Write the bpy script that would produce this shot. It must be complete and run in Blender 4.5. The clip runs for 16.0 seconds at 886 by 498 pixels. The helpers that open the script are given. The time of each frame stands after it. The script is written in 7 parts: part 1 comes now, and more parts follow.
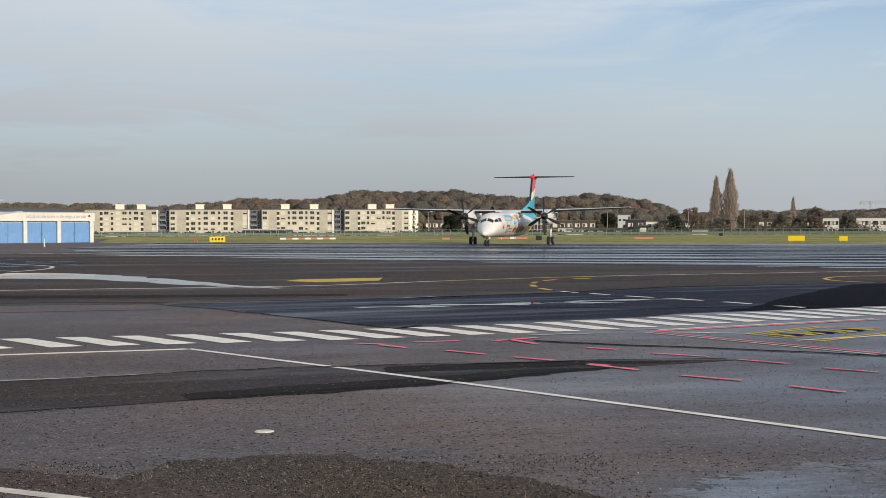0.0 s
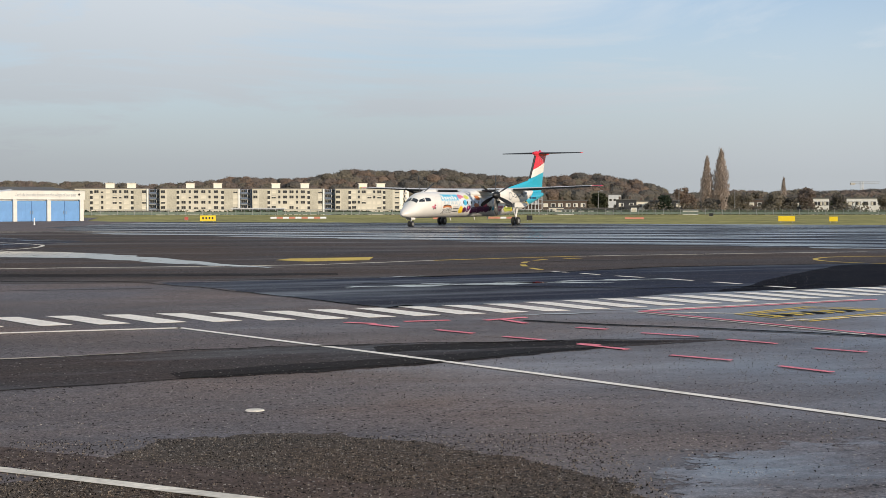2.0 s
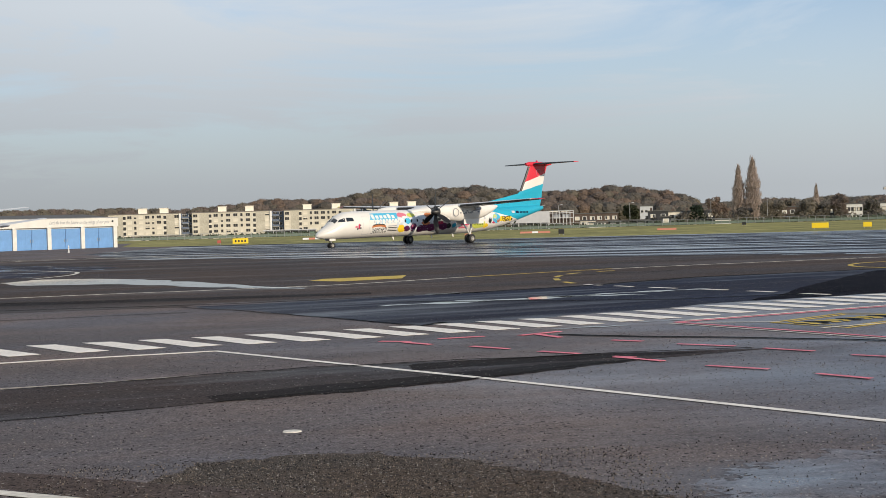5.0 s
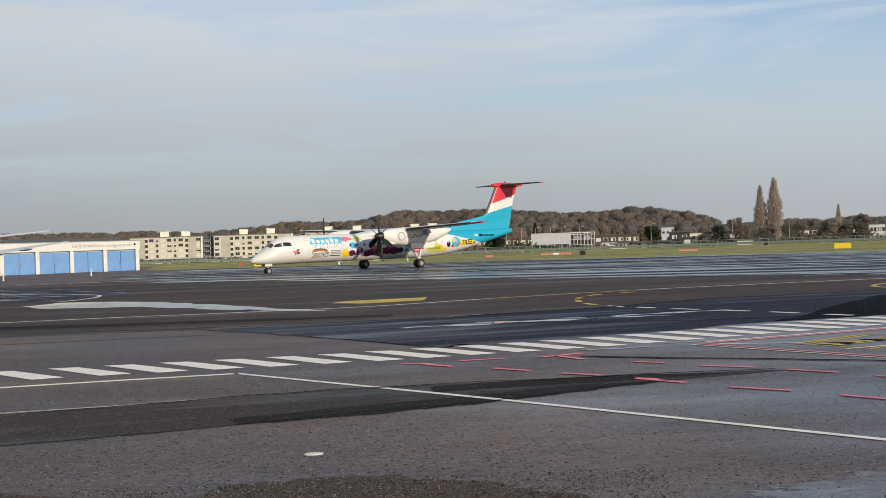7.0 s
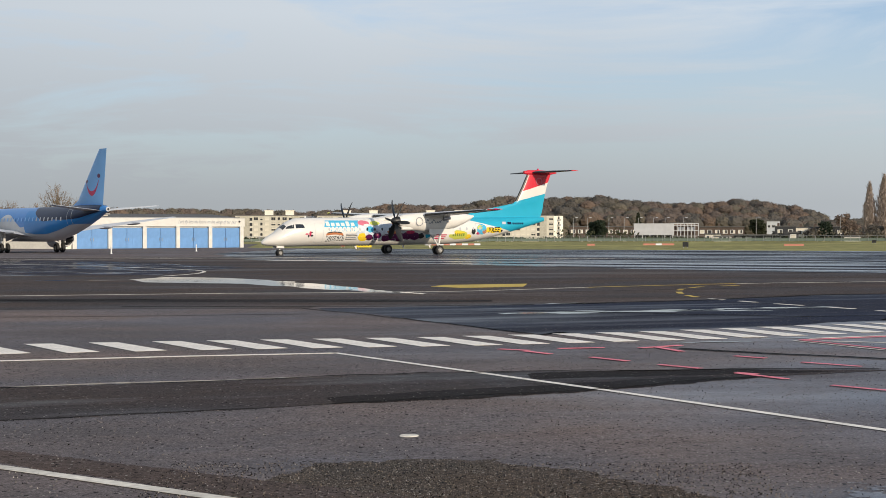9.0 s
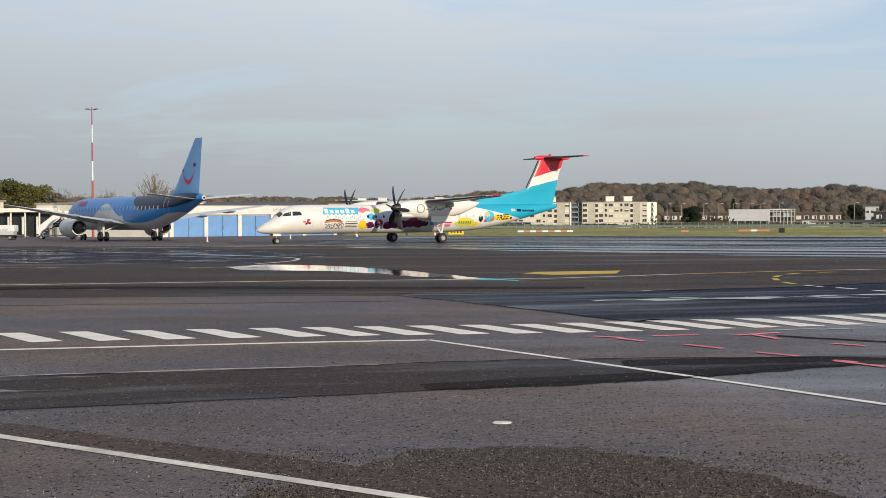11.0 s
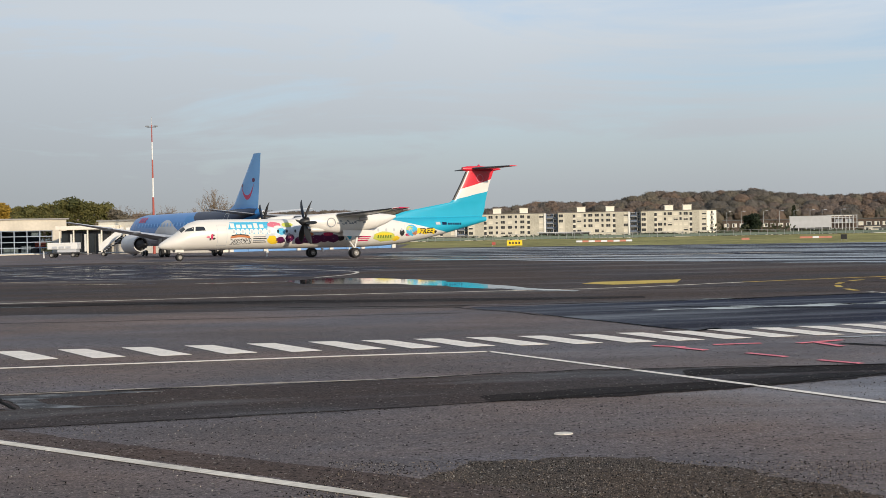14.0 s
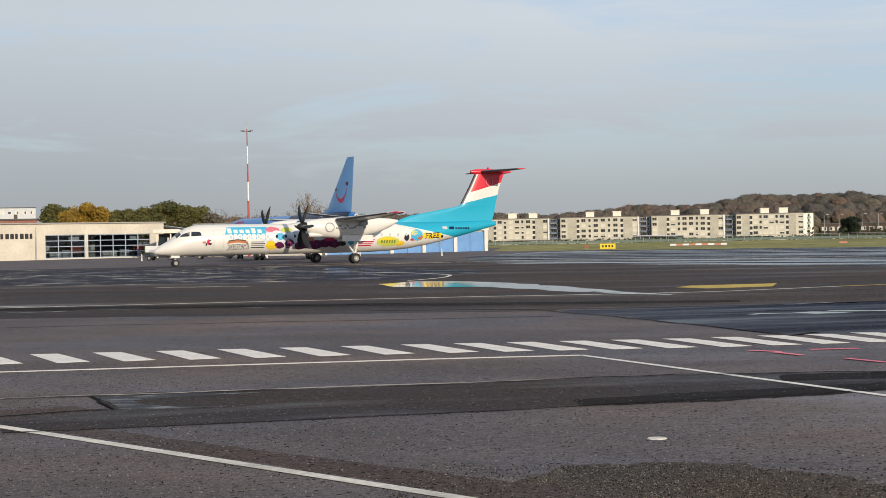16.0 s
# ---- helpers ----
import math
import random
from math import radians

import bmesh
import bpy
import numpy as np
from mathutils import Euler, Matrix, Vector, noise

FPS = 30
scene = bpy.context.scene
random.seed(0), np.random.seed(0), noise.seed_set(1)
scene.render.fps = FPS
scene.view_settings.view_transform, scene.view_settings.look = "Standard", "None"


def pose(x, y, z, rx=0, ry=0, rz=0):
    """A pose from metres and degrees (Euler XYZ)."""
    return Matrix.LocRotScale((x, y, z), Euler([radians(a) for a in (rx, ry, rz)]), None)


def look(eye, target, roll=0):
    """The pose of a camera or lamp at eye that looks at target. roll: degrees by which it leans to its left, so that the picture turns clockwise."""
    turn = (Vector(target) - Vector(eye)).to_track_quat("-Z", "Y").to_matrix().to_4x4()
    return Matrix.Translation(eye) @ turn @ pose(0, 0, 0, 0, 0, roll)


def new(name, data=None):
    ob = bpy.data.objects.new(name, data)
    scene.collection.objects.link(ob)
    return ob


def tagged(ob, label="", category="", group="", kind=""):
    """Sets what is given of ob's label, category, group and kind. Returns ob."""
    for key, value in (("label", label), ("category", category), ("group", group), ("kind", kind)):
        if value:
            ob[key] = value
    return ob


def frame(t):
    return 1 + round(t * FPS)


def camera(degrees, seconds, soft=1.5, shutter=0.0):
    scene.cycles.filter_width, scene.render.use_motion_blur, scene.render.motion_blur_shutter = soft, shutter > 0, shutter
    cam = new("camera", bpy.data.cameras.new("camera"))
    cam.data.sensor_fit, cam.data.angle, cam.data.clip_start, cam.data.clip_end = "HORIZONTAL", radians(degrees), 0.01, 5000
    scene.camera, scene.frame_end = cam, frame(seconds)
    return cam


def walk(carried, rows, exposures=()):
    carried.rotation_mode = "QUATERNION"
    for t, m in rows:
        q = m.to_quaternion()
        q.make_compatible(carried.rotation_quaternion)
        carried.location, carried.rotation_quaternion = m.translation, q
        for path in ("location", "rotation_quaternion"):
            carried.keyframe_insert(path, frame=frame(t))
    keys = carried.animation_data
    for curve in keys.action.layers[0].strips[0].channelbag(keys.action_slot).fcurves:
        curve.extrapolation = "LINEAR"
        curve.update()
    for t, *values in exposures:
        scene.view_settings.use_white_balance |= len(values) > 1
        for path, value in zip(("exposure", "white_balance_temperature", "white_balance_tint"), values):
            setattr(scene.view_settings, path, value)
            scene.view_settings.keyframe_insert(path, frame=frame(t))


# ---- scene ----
cam = camera(34.197, 16.0, soft=0.65)
EYE = (0.0, 0.0, 1.973)
TURNS = [
    (0, 89.113, 0.205, -5.184),
    (0.5, 89.147, 0.158, -5.807),
    (1, 88.623, 0.174, -6.209),
    (1.5, 88.430, 0.170, -6.086),
    (2, 88.297, 0.053, -5.552),
    (2.5, 88.131, 0.064, -5.213),
    (3, 87.994, 0.584, -4.942),
    (3.5, 88.108, 1.056, -4.751),
    (4, 88.469, 1.388, -4.607),
    (6.5, 89.622, 1.902, -3.759),
    (7, 89.876, 1.883, -3.467),
    (7.5, 89.686, 1.386, -3.100),
    (8, 89.333, 0.673, -2.196),
    (8.5, 89.262, 0.227, -0.700),
    (9, 89.365, 0.085, 0.569),
    (9.5, 89.135, -0.013, 1.424),
    (12, 88.862, 0.636, 5.588),
    (12.5, 89.081, 0.699, 5.852),
    (13, 89.255, 0.822, 6.044),
    (13.5, 89.343, 0.944, 6.253),
    (14, 89.355, 1.166, 6.556),
    (14.5, 89.358, 1.343, 7.039),
    (15, 89.438, 1.342, 7.716),
    (15.5, 89.551, 1.123, 8.866),
    (16, 89.558, 1.154, 10.234),
]
walk(cam, [(t, pose(*EYE, rx, ry, rz)) for t, rx, ry, rz in TURNS],
     exposures=[(0, -0.03), (1.5, 0.03), (2.5, 0.08), (4, 0.06), (7, -0.06), (9, 0.0), (12.5, 0.03), (16, 0.0)])

# world, sun and exposure
SUN_AZ, SUN_EL = 141.0, 15.0   # bearing clockwise from +Y, height
world = bpy.data.worlds.new("sky")
scene.world = world
world.use_nodes = True
wn, wl = world.node_tree.nodes, world.node_tree.links
sky = wn.new("ShaderNodeTexSky")
sky.sky_type = "NISHITA"
sky.sun_disc = False
sky.sun_elevation, sky.sun_rotation = radians(SUN_EL), radians(SUN_AZ)
sky.air_density, sky.dust_density, sky.ozone_density = 1.0, 0.6, 2.0
coord = wn.new("ShaderNodeTexCoord")


def sky_noise(scale, stretch, turn, detail, rough):
    mp = wn.new("ShaderNodeMapping")
    mp.inputs["Scale"].default_value, mp.inputs["Rotation"].default_value = stretch, turn
    wl.new(coord.outputs["Generated"], mp.inputs["Vector"])
    t = wn.new("ShaderNodeTexNoise")
    t.inputs["Scale"].default_value, t.inputs["Detail"].default_value, t.inputs["Roughness"].default_value = scale, detail, rough
    t.inputs["Distortion"].default_value = 0.6
    wl.new(mp.outputs["Vector"], t.inputs["Vector"])
    return t.outputs["Fac"]


def sky_math(op, a, b):
    k = wn.new("ShaderNodeMath")
    k.operation = op
    for i, v in enumerate((a, b)):
        if isinstance(v, (int, float)):
            k.inputs[i].default_value = v
        else:
            wl.new(v, k.inputs[i])
    return k.outputs[0]


def sky_range(v, a, b, c, d):
    r = wn.new("ShaderNodeMapRange")
    for n_, x in (("From Min", a), ("From Max", b), ("To Min", c), ("To Max", d)):
        r.inputs[n_].default_value = x
    wl.new(v, r.inputs["Value"])
    return r.outputs["Result"]


way = wn.new("ShaderNodeSeparateXYZ")
wl.new(coord.outputs["Generated"], way.inputs["Vector"])
broad = sky_noise(1.6, (1.0, 1.0, 4.0), (0.0, 0.10, 0.4), 5.0, 0.5)
wisp = sky_noise(3.2, (1.0, 1.0, 7.0), (0.0, 0.16, 0.2), 9.0, 0.62)
# a thin veil of cloud, thicker towards the horizon and to the west
cover = sky_math("ADD", sky_math("MULTIPLY", sky_range(broad, 0.3, 0.7, -0.25, 0.25), 1.0), sky_range(wisp, 0.35, 0.7, -0.34, 0.48))
cover = sky_math("ADD", cover, sky_range(way.outputs["X"], -0.30, 0.36, 1.02, 0.22))
cover = sky_math("MAXIMUM", cover, sky_range(way.outputs["Z"], 0.03, 0.19, 0.95, 0.05))
clamp = wn.new("ShaderNodeClamp")
clamp.inputs["Min"].default_value, clamp.inputs["Max"].default_value = 0.08, 0.96
wl.new(cover, clamp.inputs["Value"])
tone = wn.new("ShaderNodeMix")
tone.data_type = "RGBA"
tone.inputs["A"].default_value, tone.inputs["B"].default_value = (3.34, 3.58, 3.84, 1.0), (5.26, 5.68, 6.10, 1.0)
wl.new(sky_range(way.outputs["Z"], 0.02, 0.15, 0.0, 1.0), tone.inputs["Factor"])
lift = wn.new("ShaderNodeVectorMath")
lift.operation = "SCALE"
wl.new(tone.outputs["Result"], lift.inputs[0])
wl.new(sky_math("MULTIPLY", sky_range(way.outputs["X"], 0.08, 0.34, 1.0, 1.16), sky_range(way.outputs["X"], -0.42, -0.08, 0.90, 1.0)), lift.inputs["Scale"])
cloud = wn.new("ShaderNodeMix")
cloud.data_type = "RGBA"
wl.new(lift.outputs[0], cloud.inputs["B"])
wl.new(clamp.outputs["Result"], cloud.inputs["Factor"])
clear = wn.new("ShaderNodeVectorMath")
clear.operation = "MULTIPLY"
clear.inputs[1].default_value = (0.86, 0.965, 1.17)
wl.new(sky.outputs["Color"], clear.inputs[0])
wl.new(clear.outputs[0], cloud.inputs["A"])
back = wn["Background"]
back.inputs["Strength"].default_value = 0.12
wl.new(cloud.outputs["Result"], back.inputs["Color"])

sun_data = bpy.data.lights.new("sun", "SUN")
sun_data.energy, sun_data.angle, sun_data.color = 4.1, radians(0.6), (1.0, 0.85, 0.66)
sun = new("sun", sun_data)
az, el = radians(SUN_AZ), radians(SUN_EL)
sun.matrix_world = look((math.sin(az) * 50, math.cos(az) * 50, 60), (math.sin(az) * 50 - math.sin(az) * math.cos(el), math.cos(az) * 50 - math.cos(az) * math.cos(el), 60 - math.sin(el)))


# ---- materials ----
def material(name, rgb, rough=0.6, metal=0.0, grain=0.0, scale=8.0, dirt=0.0, dirt_scale=0.6, bump=0.0, bump_scale=60.0, spec=0.5):
    """Paint, plaster, metal: base colour with fine grain and large dirt, and a little relief."""
    m = bpy.data.materials.new(name)
    m.use_nodes = True
    n, l = m.node_tree.nodes, m.node_tree.links
    b = n["Principled BSDF"]
    b.inputs["Base Color"].default_value = (*rgb, 1)
    b.inputs["Roughness"].default_value, b.inputs["Metallic"].default_value = rough, metal
    b.inputs["Specular IOR Level"].default_value = spec
    tc = n.new("ShaderNodeTexCoord")
    if grain or dirt:
        a = n.new("ShaderNodeTexNoise")
        a.inputs["Scale"].default_value, a.inputs["Detail"].default_value = scale, 6.0
        c = n.new("ShaderNodeTexNoise")
        c.inputs["Scale"].default_value, c.inputs["Detail"].default_value = dirt_scale, 5.0
        l.new(tc.outputs["Object"], a.inputs["Vector"])
        l.new(tc.outputs["Object"], c.inputs["Vector"])
        ra, rc = n.new("ShaderNodeMapRange"), n.new("ShaderNodeMapRange")
        for r, amount in ((ra, grain), (rc, dirt)):
            r.inputs["From Min"].default_value, r.inputs["From Max"].default_value = 0.3, 0.7
            r.inputs["To Min"].default_value, r.inputs["To Max"].default_value = 1 - amount, 1 + amount * 0.5
        l.new(a.outputs["Fac"], ra.inputs["Value"])
        l.new(c.outputs["Fac"], rc.inputs["Value"])
        mul = n.new("ShaderNodeMath")
        mul.operation = "MULTIPLY"
        l.new(ra.outputs["Result"], mul.inputs[0])
        l.new(rc.outputs["Result"], mul.inputs[1])
        mix = n.new("ShaderNodeVectorMath")
        mix.operation = "SCALE"
        mix.inputs[0].default_value = rgb
        l.new(mul.outputs[0], mix.inputs["Scale"])
        l.new(mix.outputs[0], b.inputs["Base Color"])
    if bump:
        d = n.new("ShaderNodeTexNoise")
        d.inputs["Scale"].default_value, d.inputs["Detail"].default_value = bump_scale, 4.0
        l.new(tc.outputs["Object"], d.inputs["Vector"])
        k = n.new("ShaderNodeBump")
        k.inputs["Strength"].default_value, k.inputs["Distance"].default_value = bump, 0.02
        l.new(d.outputs["Fac"], k.inputs["Height"])
        l.new(k.outputs["Normal"], b.inputs["Normal"])
    return m


def asphalt(name, lo, hi, wet=0.0, stones=0.0, streak=(1.0, 1.0), rough=(0.55, 0.85), patchy=0.16, wet_band=(0.52, 0.62), turn=0.0, wet_rough=0.12, wet_dark=0.5, wet_size=6.0, spec=0.22, wet_spec=0.6, speckle=0.35, wet_east=0.0, ragged=0.0, stone_size=0.03):
    """Tarmac: chippings, scuffs, patches, and wet areas that go glossy and darker. streak stretches the patches along a line at turn."""
    m = bpy.data.materials.new(name)
    m.use_nodes = True
    n, l = m.node_tree.nodes, m.node_tree.links
    b = n["Principled BSDF"]
    tc = n.new("ShaderNodeTexCoord")

    def tex(size, detail, stretch=(1, 1), rz=0.0, roughness=0.5):
        mp = n.new("ShaderNodeMapping")
        mp.vector_type = "TEXTURE"
        mp.inputs["Scale"].default_value = (size * stretch[0], size * stretch[1], size)
        mp.inputs["Rotation"].default_value = (0, 0, rz)
        l.new(tc.outputs["Object"], mp.inputs["Vector"])
        t = n.new("ShaderNodeTexNoise")
        t.inputs["Scale"].default_value, t.inputs["Detail"].default_value, t.inputs["Roughness"].default_value = 1.0, detail, roughness
        l.new(mp.outputs["Vector"], t.inputs["Vector"])
        return t.outputs["Fac"]

    def ramp(v, a, c, lo_, hi_):
        r = n.new("ShaderNodeMapRange")
        r.inputs["From Min"].default_value, r.inputs["From Max"].default_value = a, c
        r.inputs["To Min"].default_value, r.inputs["To Max"].default_value = lo_, hi_
        l.new(v, r.inputs["Value"])
        return r.outputs["Result"]

    def math_(op, x, y):
        k = n.new("ShaderNodeMath")
        k.operation = op
        for i, v in enumerate((x, y)):
            if isinstance(v, (int, float)):
                k.inputs[i].default_value = v
            else:
                l.new(v, k.inputs[i])
        return k.outputs[0]

    grain = tex(0.028, 4.0, roughness=0.8)
    fleck = tex(0.11, 6.0, (1.15, 1.0), 0.3, 0.75)
    mid = tex(1.3, 6.0, (1.9, 1.0), -0.35, 0.6)
    hue = tex(4.2, 5.0, (1.7, 1.0), 0.25, 0.55)
    blot = tex(5.0, 7.0, streak, turn, 0.6)
    wetn = tex(wet_size, 8.0, streak, turn, 0.62)
    if wet_east:
        # damper towards the east side of the apron
        axes = n.new("ShaderNodeSeparateXYZ")
        l.new(tc.outputs["Object"], axes.inputs["Vector"])
        wetn = math_("ADD", wetn, ramp(axes.outputs["X"], -4.0, 9.0, -wet_east * 0.5, wet_east))
    wetmask = math_("MULTIPLY", ramp(wetn, wet_band[0], wet_band[1], 0.0, 1.0), wet)
    col = n.new("ShaderNodeMix")
    col.data_type = "RGBA"
    col.inputs["A"].default_value, col.inputs["B"].default_value = (*lo, 1), (*hi, 1)
    l.new(ramp(grain, 0.36, 0.64, 0.0, 1.0), col.inputs["Factor"])
    l.new(ramp(wetmask, 0.0, 1.0, spec, wet_spec), b.inputs["Specular IOR Level"])
    shade = math_("MULTIPLY", ramp(blot, 0.3, 0.7, 1 - patchy, 1 + patchy), ramp(mid, 0.28, 0.72, 0.80, 1.20))
    shade = math_("MULTIPLY", shade, ramp(fleck, 0.3, 0.7, 1 - speckle, 1 + speckle))
    shade = math_("MULTIPLY", shade, ramp(wetmask, 0.0, 1.0, 1.0, wet_dark))
    # rusty brown to bluish grey from place to place
    tint = n.new("ShaderNodeMix")
    tint.data_type = "RGBA"
    tint.inputs["A"].default_value, tint.inputs["B"].default_value = (1.10, 0.985, 0.93, 1), (0.92, 0.99, 1.12, 1)
    l.new(ramp(hue, 0.38, 0.62, 0.0, 1.0), tint.inputs["Factor"])
    tinted = n.new("ShaderNodeVectorMath")
    tinted.operation = "MULTIPLY"
    l.new(col.outputs["Result"], tinted.inputs[0])
    l.new(tint.outputs["Result"], tinted.inputs[1])
    vm = n.new("ShaderNodeVectorMath")
    vm.operation = "SCALE"
    l.new(tinted.outputs[0], vm.inputs[0])
    l.new(shade, vm.inputs["Scale"])
    out = vm.outputs[0]
    for share, size, rgb in ((stones, stone_size, (0.30, 0.26, 0.21)), (0.15, 0.055, (0.008, 0.007, 0.007)), (0.04, 0.035, (0.30, 0.28, 0.25))):
        if not share:
            continue
        v = n.new("ShaderNodeTexVoronoi")
        v.inputs["Scale"].default_value = 1.0 / size
        l.new(tc.outputs["Object"], v.inputs["Vector"])
        chip = n.new("ShaderNodeMix")
        chip.data_type = "RGBA"
        chip.inputs["B"].default_value = (*rgb, 1)
        sel = n.new("ShaderNodeSeparateColor")
        l.new(v.outputs["Color"], sel.inputs["Color"])
        pick = math_("MULTIPLY", math_("GREATER_THAN", sel.outputs[0], 1 - share), math_("LESS_THAN", v.outputs["Distance"], 0.36))
        l.new(pick, chip.inputs["Factor"])
        l.new(out, chip.inputs["A"])
        out = chip.outputs["Result"]
    l.new(out, b.inputs["Base Color"])
    r0 = math_("MULTIPLY", ramp(blot, 0.3, 0.7, rough[0], rough[1]), ramp(mid, 0.3, 0.7, 0.85, 1.1))
    dry = math_("MULTIPLY", r0, math_("SUBTRACT", 1.0, wetmask))
    l.new(math_("ADD", dry, math_("MULTIPLY", wetmask, wet_rough)), b.inputs["Roughness"])
    bp = n.new("ShaderNodeBump")
    bp.inputs["Distance"].default_value = 0.015
    l.new(math_("SUBTRACT", 0.8, math_("MULTIPLY", wetmask, 0.75)), bp.inputs["Strength"])
    l.new(math_("ADD", grain, fleck), bp.inputs["Height"])
    l.new(bp.outputs["Normal"], b.inputs["Normal"])
    if ragged:
        # worn, uneven border: the layer thins out towards its rim
        rim = n.new("ShaderNodeAttribute")
        rim.attribute_name = "inside"
        tear = tex(ragged, 8.0, roughness=0.68)
        keep = math_("GREATER_THAN", math_("ADD", rim.outputs["Fac"], math_("MULTIPLY", math_("SUBTRACT", tear, 0.5), 3.2)), 0.45)
        l.new(keep, b.inputs["Alpha"])
    return m


def glass(name, tint=(0.02, 0.025, 0.03), rough=0.06):
    m = material(name, tint, rough, spec=0.8)
    return m


def clear_glass(name):
    """Window glass that lets the room behind show, with a faint mirror image."""
    m = bpy.data.materials.new(name)
    m.use_nodes = True
    n, l = m.node_tree.nodes, m.node_tree.links
    see, gloss, mix, fres = n.new("ShaderNodeBsdfTransparent"), n.new("ShaderNodeBsdfGlossy"), n.new("ShaderNodeMixShader"), n.new("ShaderNodeFresnel")
    see.inputs["Color"].default_value = (0.66, 0.70, 0.72, 1)
    gloss.inputs["Roughness"].default_value = 0.03
    fres.inputs["IOR"].default_value = 1.5
    l.new(fres.outputs[0], mix.inputs[0])
    l.new(see.outputs[0], mix.inputs[1])
    l.new(gloss.outputs[0], mix.inputs[2])
    l.new(mix.outputs[0], n["Material Output"].inputs["Surface"])
    return m


def water(name):
    m = material(name, (0.012, 0.013, 0.014), 0.04, spec=0.8)
    b = m.node_tree.nodes["Principled BSDF"]
    b.inputs["IOR"].default_value = 1.45
    # the film breaks up over the chippings towards its rim
    n, l = m.node_tree.nodes, m.node_tree.links
    tc, rim, t = n.new("ShaderNodeTexCoord"), n.new("ShaderNodeAttribute"), n.new("ShaderNodeTexNoise")
    rim.attribute_name = "inside"
    t.inputs["Scale"].default_value, t.inputs["Detail"].default_value, t.inputs["Roughness"].default_value = 0.9, 9.0, 0.7
    l.new(tc.outputs["Object"], t.inputs["Vector"])
    k, g = n.new("ShaderNodeMath"), n.new("ShaderNodeMath")
    k.operation, g.operation = "MULTIPLY_ADD", "GREATER_THAN"
    k.inputs[1].default_value = 4.0
    l.new(t.outputs["Fac"], k.inputs[0])
    l.new(rim.outputs["Fac"], k.inputs[2])
    g.inputs[1].default_value = 3.72
    l.new(k.outputs[0], g.inputs[0])
    l.new(g.outputs[0], b.inputs["Alpha"])
    return m


